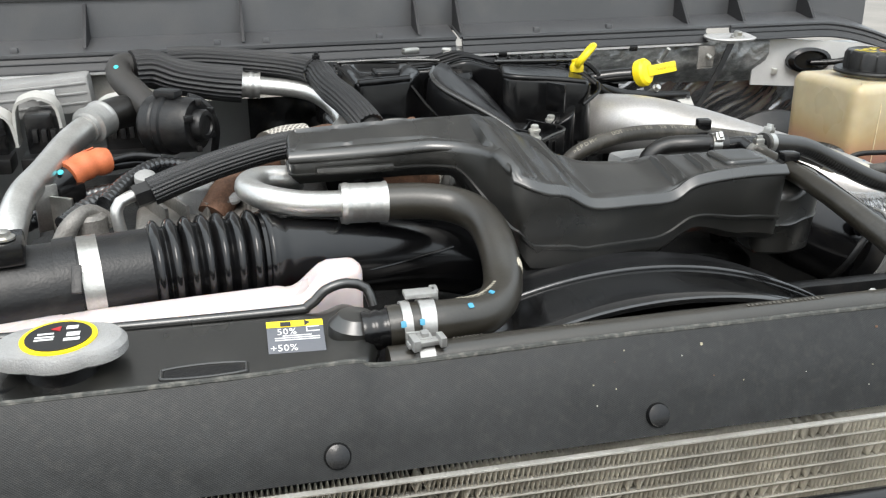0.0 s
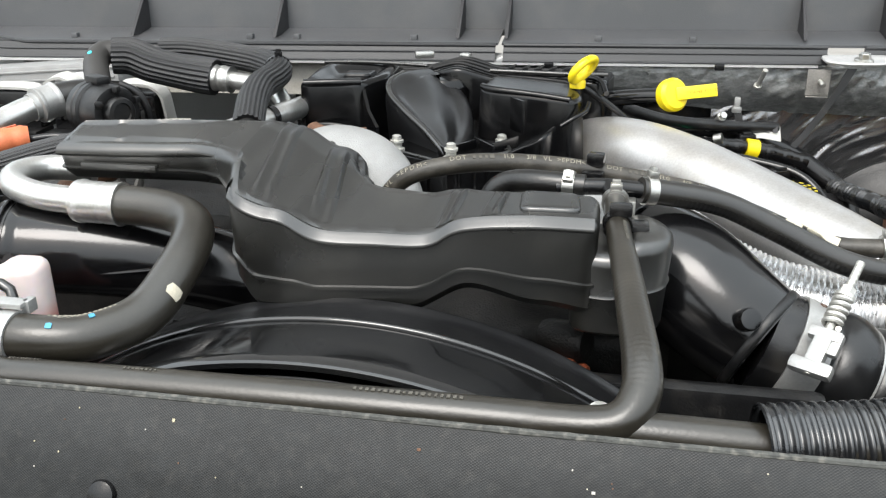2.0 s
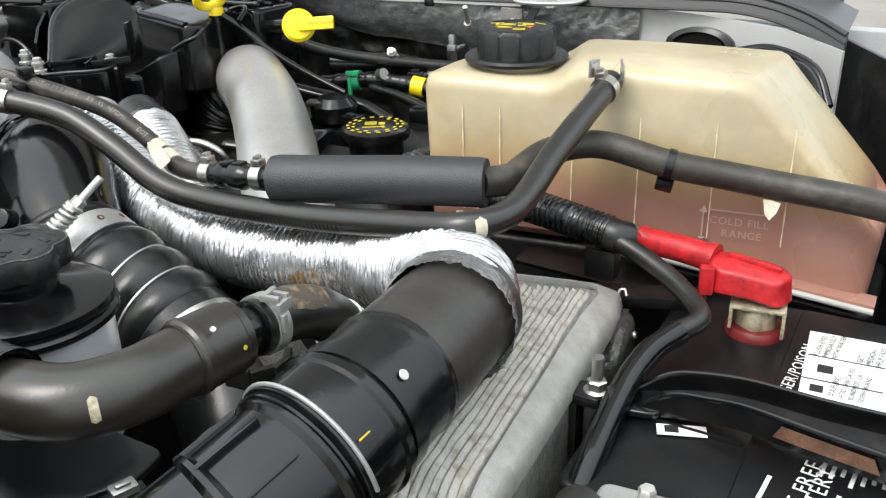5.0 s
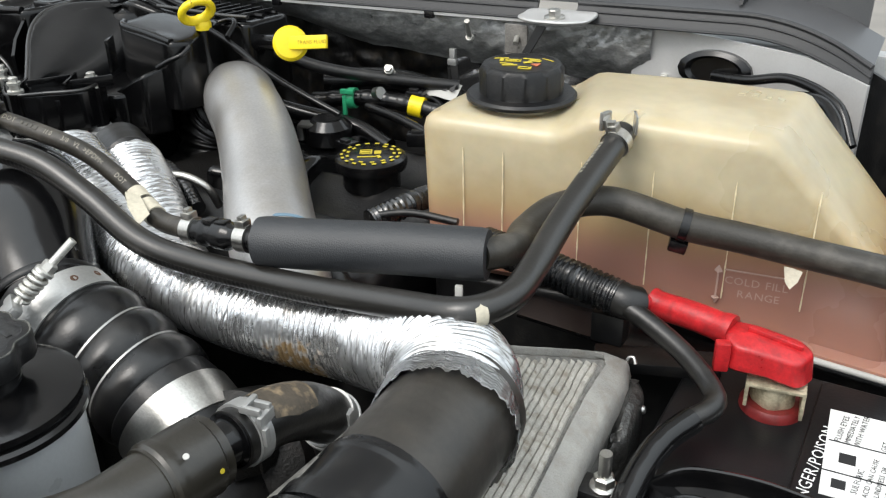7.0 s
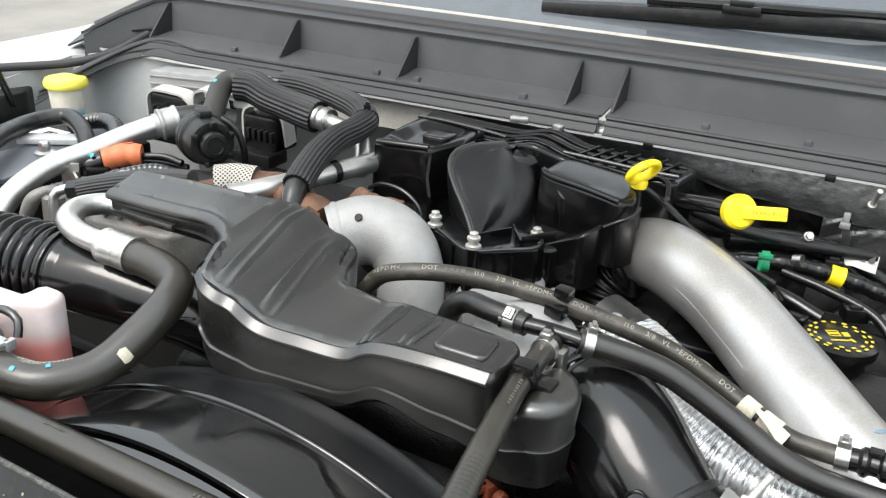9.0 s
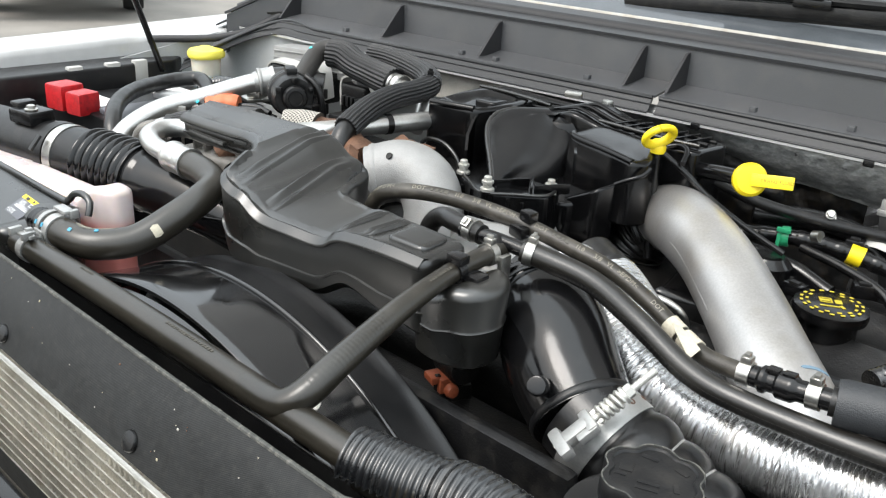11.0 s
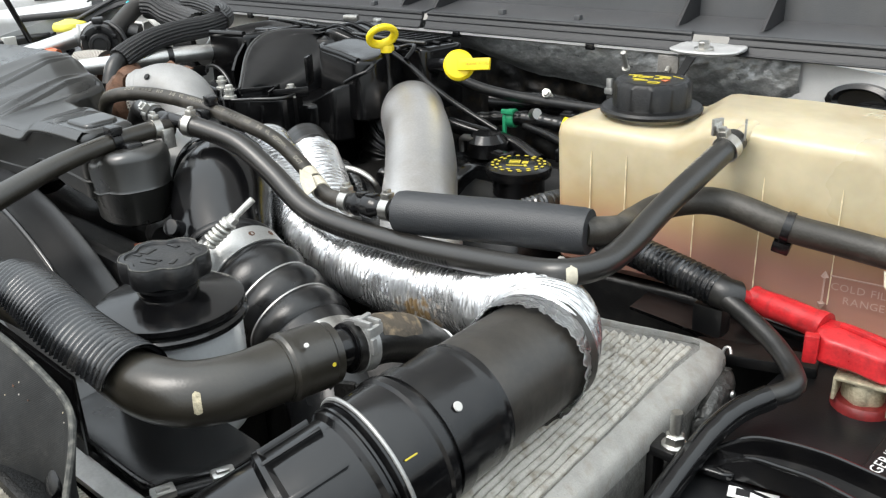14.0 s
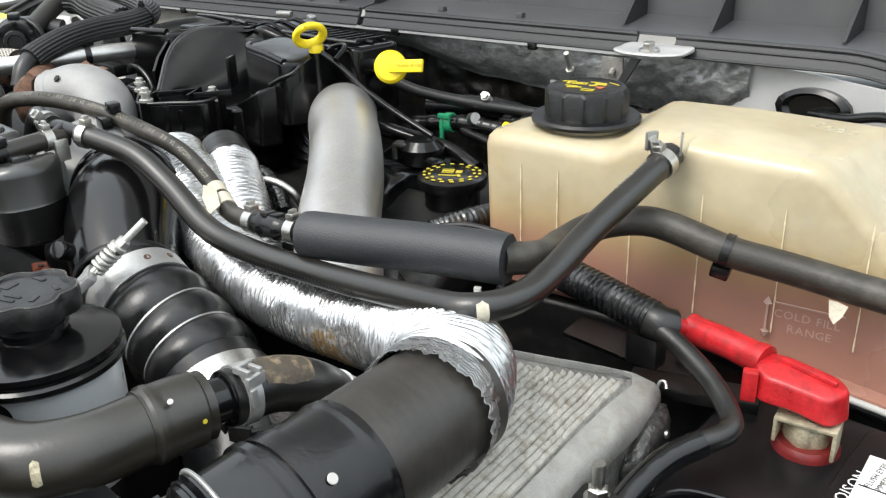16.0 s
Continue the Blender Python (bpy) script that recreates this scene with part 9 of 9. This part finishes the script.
part("print", add(*[block((-0.133 + dx, 0.578 + dy, 1.3735), (w, hgt, 0.0004), 0) for dx, dy, w, hgt in ((-0.009, -0.002, 0.013, 0.0020), (-0.009, -0.006, 0.013, 0.0020), (-0.009, 0.003, 0.011, 0.0020), (0.010, 0.0, 0.009, 0.006), (0.010, -0.008, 0.011, 0.004), (0.008, 0.011, 0.008, 0.005))]), LABELW, rc)
part("print", lathe([(0.0045, 1.3733), (0.0045, 1.3738)], (-0.135, 0.588, 0), n=3), RED, rc)
part("side_pipe", tube([(-0.16, 0.56, 1.336), (-0.19, 0.548, 1.336), (-0.24, 0.545, 1.335)], 0.010, 16), BLACK, rt)
pk = thing("pale_reservoir", "pale reservoir with pink coolant behind the radiator", "reservoir", (-0.1, 0.655, 1.25))
part("bottle", moulding([(-0.42, 0.636), (0.045, 0.640, 0.01), (0.070, 0.648, 0.012), (0.100, 0.662, 0.012), (0.096, 0.690, 0.014), (0.05, 0.690), (-0.42, 0.672)], lambda x, y: 1.347 + 0.022 * ramp(x, (0.035, 0), (0.07, 1)) + 0.03 * (x + 0.1) * (1 if x < 0.03 else 0.5), lambda x, y: 1.21, 0.009, 0.012, 0.006, 0.01), PINK, pk)
part("mould_seam", tube([(-0.30, 0.6375, 1.335), (-0.05, 0.6385, 1.338), (0.045, 0.640, 1.342)], 0.0012, 6), PINK, pk)

# ---- dipsticks, oil cap, small fittings on the driver's side ----
d1 = thing("dipstick", "yellow ring-handled dipstick standing upright", "dipstick", (0.50, 1.215, 1.38))
_rx = Vector((0.27, -0.61, 0.75)).normalized()
_ry = Vector((0.70, -0.41, -0.58)).cross(_rx).normalized()
_ring = [Vector((0.503, 1.214, 1.430)) + _rx * 0.024 + _rx * 0.0165 * math.cos(a) + _ry * 0.0185 * math.sin(a) for a in [2 * math.pi * k / 24 for k in range(25)]]
part("ring", tube(_ring, 0.0062, 14, step=0.003, flat=0.8), YELLOW, d1)
part("grip", add(lathe([(0.010, 0), (0.0105, 0.008), (0.007, 0.014)], (0.503, 1.214, 1.422), n=20), tube([(0.503, 1.214, 1.43), (0.500, 1.216, 1.440)], 0.006, 10)), YELLOW, d1)
part("shaft", tube([(0.503, 1.214, 1.425), (0.507, 1.210, 1.36), (0.52, 1.2, 1.28)], 0.006, 10), BLACK, d1, "black dipstick tube")
part("cable", tube([(0.505, 1.214, 1.425), (0.535, 1.225, 1.405), (0.58, 1.235, 1.372), (0.63, 1.245, 1.345), (0.68, 1.25, 1.325)], 0.0042, 10), BLACK, d1, "black dipstick cable")
d2 = thing("dipstick", "yellow knob dipstick with a flat tab", "dipstick", (0.625, 1.235, 1.40))
_da = Vector((0.58, -0.75, 0.32)).normalized()
_ta = Vector((0.965, 0.17, 0.10)).normalized()
_tn = (_da - _da.dot(_ta) * _ta).normalized()
_tm = Matrix((_ta, _tn.cross(_ta), _tn)).transposed()
_to = Vector((0.622, 1.238, 1.411)) + _tn * 0.009
part("knob", lathe([(0.012, -0.012), (0.0135, -0.008), (0.0205, -0.006), (0.0215, -0.002), (0.0215, 0.006), (0.018, 0.010), (0.010, 0.011)], Vector((0.622, 1.238, 1.411)), _da, 32), YELLOW, d2)
part("tab", block(_to + _ta * 0.030, (0.052, 0.0165, 0.005), 0.002, _tm), YELLOW, d2)
part("print", flat_text("TRANS FLUID", _to + _ta * 0.016 - _tm.col[1] * 0.002 + _tn * 0.0026, _ta, _tm.col[1], 0.0062), mat("dark_yellow_print", (0.30, 0.20, 0.008), 0.5, vary=0.05, bump=0), d2)
part("tube", tube([(0.618, 1.244, 1.408), (0.58, 1.256, 1.404), (0.535, 1.272, 1.394), (0.49, 1.30, 1.368)], 0.0105, 18), GLOSS, d2, "black dipstick tube")

oil = thing("oil_filler_cap", "black oil filler cap with yellow print", "oil cap", (0.768, 1.19, 1.24))
oc = part("cap", lathe([(0.034, -0.03), (0.034, -0.008), (0.042, -0.006), (0.043, 0.0), (0.042, 0.006), (0.038, 0.008), (0.001, 0.009)], (0.768, 1.188, 1.300), n=40), BLACK, oil)
_or, _ou = Vector((0.85, 0.5, 0)).normalized(), Vector((-0.5, 0.85, 0)).normalized()
part("print", cap_marks([(r * math.cos(radians(a)), r * math.sin(radians(a)), 0.0052, 0.0034, a + 90) for r, n in ((0.034, 18), (0.0275, 13)) for a in [360 * k / n for k in range(n)] if not (r < 0.03 and 60 < a < 120)]
                        + [(-0.006, 0.0, 0.013, 0.0022, 0), (-0.006, 0.012, 0.013, 0.0022, 0), (-0.006, 0.006, 0.010, 0.005, 0), (-0.012, 0.006, 0.002, 0.014, 0), (0.0005, 0.006, 0.002, 0.014, 0), (0.008, 0.004, 0.008, 0.010, 0), (-0.004, -0.010, 0.022, 0.0030, 0), (0.010, -0.010, 0.004, 0.008, 20)],
                        (0.768, 1.188, 1.3093), _or, _ou), PRINTY, oc)
fuel = thing("fuel_line", "black quick-connect fuel line with green clip and yellow collar", "fuel line", (0.70, 1.32, 1.30))
FL = [(0.60, 1.300, 1.318), (0.65, 1.312, 1.325), (0.70, 1.325, 1.326), (0.76, 1.340, 1.316), (0.82, 1.350, 1.300)]
part("pipe", tube(FL, 0.0105, 18, step=0.002, prof=lambda s: 1 + 0.10 * (1 if math.sin(s * 260) > 0.3 else 0)), BLACK, fuel)
part("green_clip", add(band(FL, 0.058, 0.0125, 0.010, ear=False), block((0.657, 1.300, 1.338), (0.018, 0.006, 0.006), 0.001, 15), block((0.652, 1.300, 1.318), (0.005, 0.006, 0.03), 0.001, 15)), GREEN, fuel, "green locking clip")
part("yellow_collar", band(FL, 0.147, 0.0125, 0.018, ear=False), YELLOW, fuel, "yellow collar")
part("silver_end", tube([(0.69, 1.318, 1.335), (0.70, 1.315, 1.338)], 0.008, 12), STEEL, fuel)
part("drop_pipe", tube([(0.68, 1.312, 1.318), (0.74, 1.30, 1.312), (0.80, 1.28, 1.30), (0.83, 1.25, 1.27), (0.835, 1.22, 1.22)], 0.0065, 12), BLACK, fuel)
for _pts, _r, _m in (([(0.56, 1.28, 1.385), (0.62, 1.30, 1.365), (0.70, 1.34, 1.35), (0.78, 1.38, 1.34)], 0.008, DARK), ([(0.54, 1.24, 1.33), (0.60, 1.26, 1.315), (0.68, 1.28, 1.30), (0.74, 1.27, 1.285)], 0.011, GLOSS),
                     ([(0.60, 1.33, 1.34), (0.70, 1.38, 1.335), (0.80, 1.40, 1.30), (0.88, 1.38, 1.25)], 0.016, BLACK), ([(0.64, 1.03, 1.275), (0.60, 1.05, 1.29), (0.55, 1.07, 1.295), (0.50, 1.09, 1.28)], 0.010, LOOM),
                     ([(0.86, 1.05, 1.30), (0.88, 1.10, 1.305), (0.88, 1.20, 1.29), (0.85, 1.30, 1.28)], 0.012, LOOM)):
    solo("engine_pipe", tube(_pts, _r, 14, step=0.002, prof=(lambda s: 1 + 0.07 * math.sin(s * 1100)) if _m == LOOM else None), _m, "black pipe or loom on the driver's side of the engine", "pipe", "engine pipes")
for _c, _s, _r in (((0.775, 1.285, 1.298), (0.030, 0.022, 0.018), 25), ((0.715, 1.215, 1.300), (0.026, 0.020, 0.016), -15), ((0.735, 1.345, 1.330), (0.024, 0.020, 0.018), 10)):
    cn = thing("wire_connector", "small black wire connector among the engine pipes", "connector", _c, "wire connectors")
    part("shell", block(_c, _s, 0.003, _r), BLACK, cn)
    part("latch", block((_c[0], _c[1] - 0.004, _c[2] + _s[2] * 0.55), (_s[0] * 0.5, 0.008, 0.004), 0.001, _r), MATTE, cn)
    part("wire", tube([_c, (_c[0] + 0.02, _c[1] + 0.015, _c[2] - 0.006), (_c[0] + 0.045, _c[1] + 0.015, _c[2] - 0.03)], 0.004, 10), DARK, cn)
pl2 = thing("paper_label", "white printed paper label wrapped on a hidden pipe", "label", (0.76, 1.365, 1.33))
part("paper", sheet_between([(0.735, 1.375, 1.346), (0.758, 1.378, 1.347), (0.785, 1.380, 1.342)], [(0.735, 1.352, 1.330), (0.758, 1.355, 1.331), (0.785, 1.358, 1.326)], 0.001), WHITE, pl2)
part("print", add(*[block((0.744 + 0.011 * k, 1.3655 + 0.001 * k, 1.3405), (0.007, 0.010, 0.0004), 0, Matrix.Rotation(0.8, 3, "X")) for k in range(4)]), LABELB, pl2)
solo("injector_cover", add(moulding([(0.58, 1.10), (0.70, 1.14), (0.70, 1.30), (0.58, 1.28)], lambda x, y: 1.29 + 0.006 * math.sin(60 * y), lambda x, y: 1.22, 0.010, 0.015, 0.008, 0.012), lathe([(0.03, 0), (0.03, 0.02), (0.02, 0.03)], (0.665, 1.245, 1.29), n=28)), GLOSS,
     "glossy black injector cover", "engine cover")
solo("fuel_pipe_steel", tube([(0.60, 1.005, 1.315), (0.635, 1.02, 1.318), (0.66, 1.03, 1.305), (0.665, 1.04, 1.28)], 0.0045, 12), STEEL, "thin bright steel fuel pipe", "pipe")
solo("small_sensor", add(hexbolt((0.698, 1.34, 1.362), (0.3, -0.8, 0.5), 0.0055, 0.010, 1.2), tube([(0.698, 1.343, 1.357), (0.69, 1.36, 1.345), (0.66, 1.36, 1.335)], 0.007, 10)), STEEL, "small steel sensor below the firewall foil", "sensor")
solo("hook_bracket", add(block((0.655, 1.230, 1.314), (0.040, 0.018, 0.006), 0.002, 20), block((0.638, 1.224, 1.304), (0.008, 0.014, 0.02), 0.002, 20), block((0.672, 1.232, 1.308), (0.010, 0.012, 0.012), 0.003, 50)), STEEL, "bright metal tab beside the charge pipe", "bracket")
part("red_wire", tube([(0.84, 1.06, 1.270), (0.89, 1.058, 1.282), (0.94, 1.060, 1.288), (1.0, 1.060, 1.296)], 0.0050, 12), DULLRED, lo, "red cable")
solo("thin_wire", tube([(0.86, 1.052, 1.305), (0.90, 1.064, 1.312), (0.95, 1.07, 1.31)], 0.004, 10), DARK, "thin black wire behind the foam sleeve", "cable")
solo("hose_tab", block((1.043, 0.905, 1.335), (0.006, 0.004, 0.024), 0.001, 20), WHITE, "pale strap end below the foam sleeve", "strap")
solo("shelf_bracket", add(block((1.16, 1.055, 1.225), (0.11, 0.03, 0.012), 0.003, 20), block((1.12, 1.04, 1.26), (0.03, 0.02, 0.03), 0.003)), MATTE, "black bracket below the battery cable", "bracket")
alt = thing("alternator", "dark slotted alternator below the foil duct", "alternator", (0.90, 0.80, 1.15))
part("housing", lathe([(0.06, -0.04), (0.065, -0.03), (0.065, 0.03), (0.05, 0.04), (0.02, 0.042)], (0.90, 0.80, 1.19), (0.2, -0.8, 0.5), 36), IRON, alt)
for _k in range(12):
    _a = _k * 0.52
    part("cooling_web", block((0.90 + 0.045 * math.cos(_a), 0.78 + 0.03 * math.sin(_a), 1.235), (0.006, 0.02, 0.02), 0.001, math.degrees(_a)), IRON, alt)

# ---- parked vehicle across the lot ----
van = thing("parked_pickup", "silver pickup parked across the lot, seen low", "vehicle", (-9.25, 4.88, 0))


def at_car(bm):
    m = Matrix.Translation((-9.25, 4.88, 0)) @ Matrix.Rotation(radians(153), 4, "Z")
    bmesh.ops.transform(bm, matrix=m, verts=bm.verts[:])
    return bm


part("body", at_car(add(block((2.7, 0, 0.95), (5.2, 1.9, 0.75), 0.12, seg=4), block((3.0, 0, 1.55), (2.4, 1.7, 0.65), 0.25, seg=4))), CARPAINT, van)
part("bumper", at_car(block((0.02, 0, 0.47), (0.25, 1.95, 0.24), 0.06, seg=3)), PAINT, van, "silver bumper")
part("valance", at_car(block((0.10, 0, 0.34), (0.2, 1.25, 0.10), 0.04)), MATTE, van)
pl = part("number_plate", at_car(block((-0.12, 0, 0.60), (0.02, 0.32, 0.15), 0.004)), LABELB, van)
part("print", at_car(block((-0.132, 0, 0.60), (0.004, 0.25, 0.05), 0)), LABELW, pl)
for _cx, _cy in ((0.95, 0.85), (0.95, -0.85), (4.3, 0.85), (4.3, -0.85)):
    wh = part("wheel", at_car(lathe([(0.25, -0.13), (0.38, -0.12), (0.40, -0.06), (0.40, 0.06), (0.38, 0.12), (0.25, 0.13)], (_cx, _cy, 0.40), (0, 1, 0), 32)), TYRE, van)
    part("rim", at_car(lathe([(0.24, -0.135), (0.24, 0.135)], (_cx, _cy, 0.40), (0, 1, 0), 24)), STEEL, wh)
for _cy in (0.72, -0.72):
    part("headlight", at_car(block((-0.02, _cy, 0.95), (0.1, 0.35, 0.28), 0.04)), WHITE, van)
part("windscreen", at_car(block((1.75, 0, 1.55), (0.1, 1.5, 0.5), 0.03)), GLASS, van)
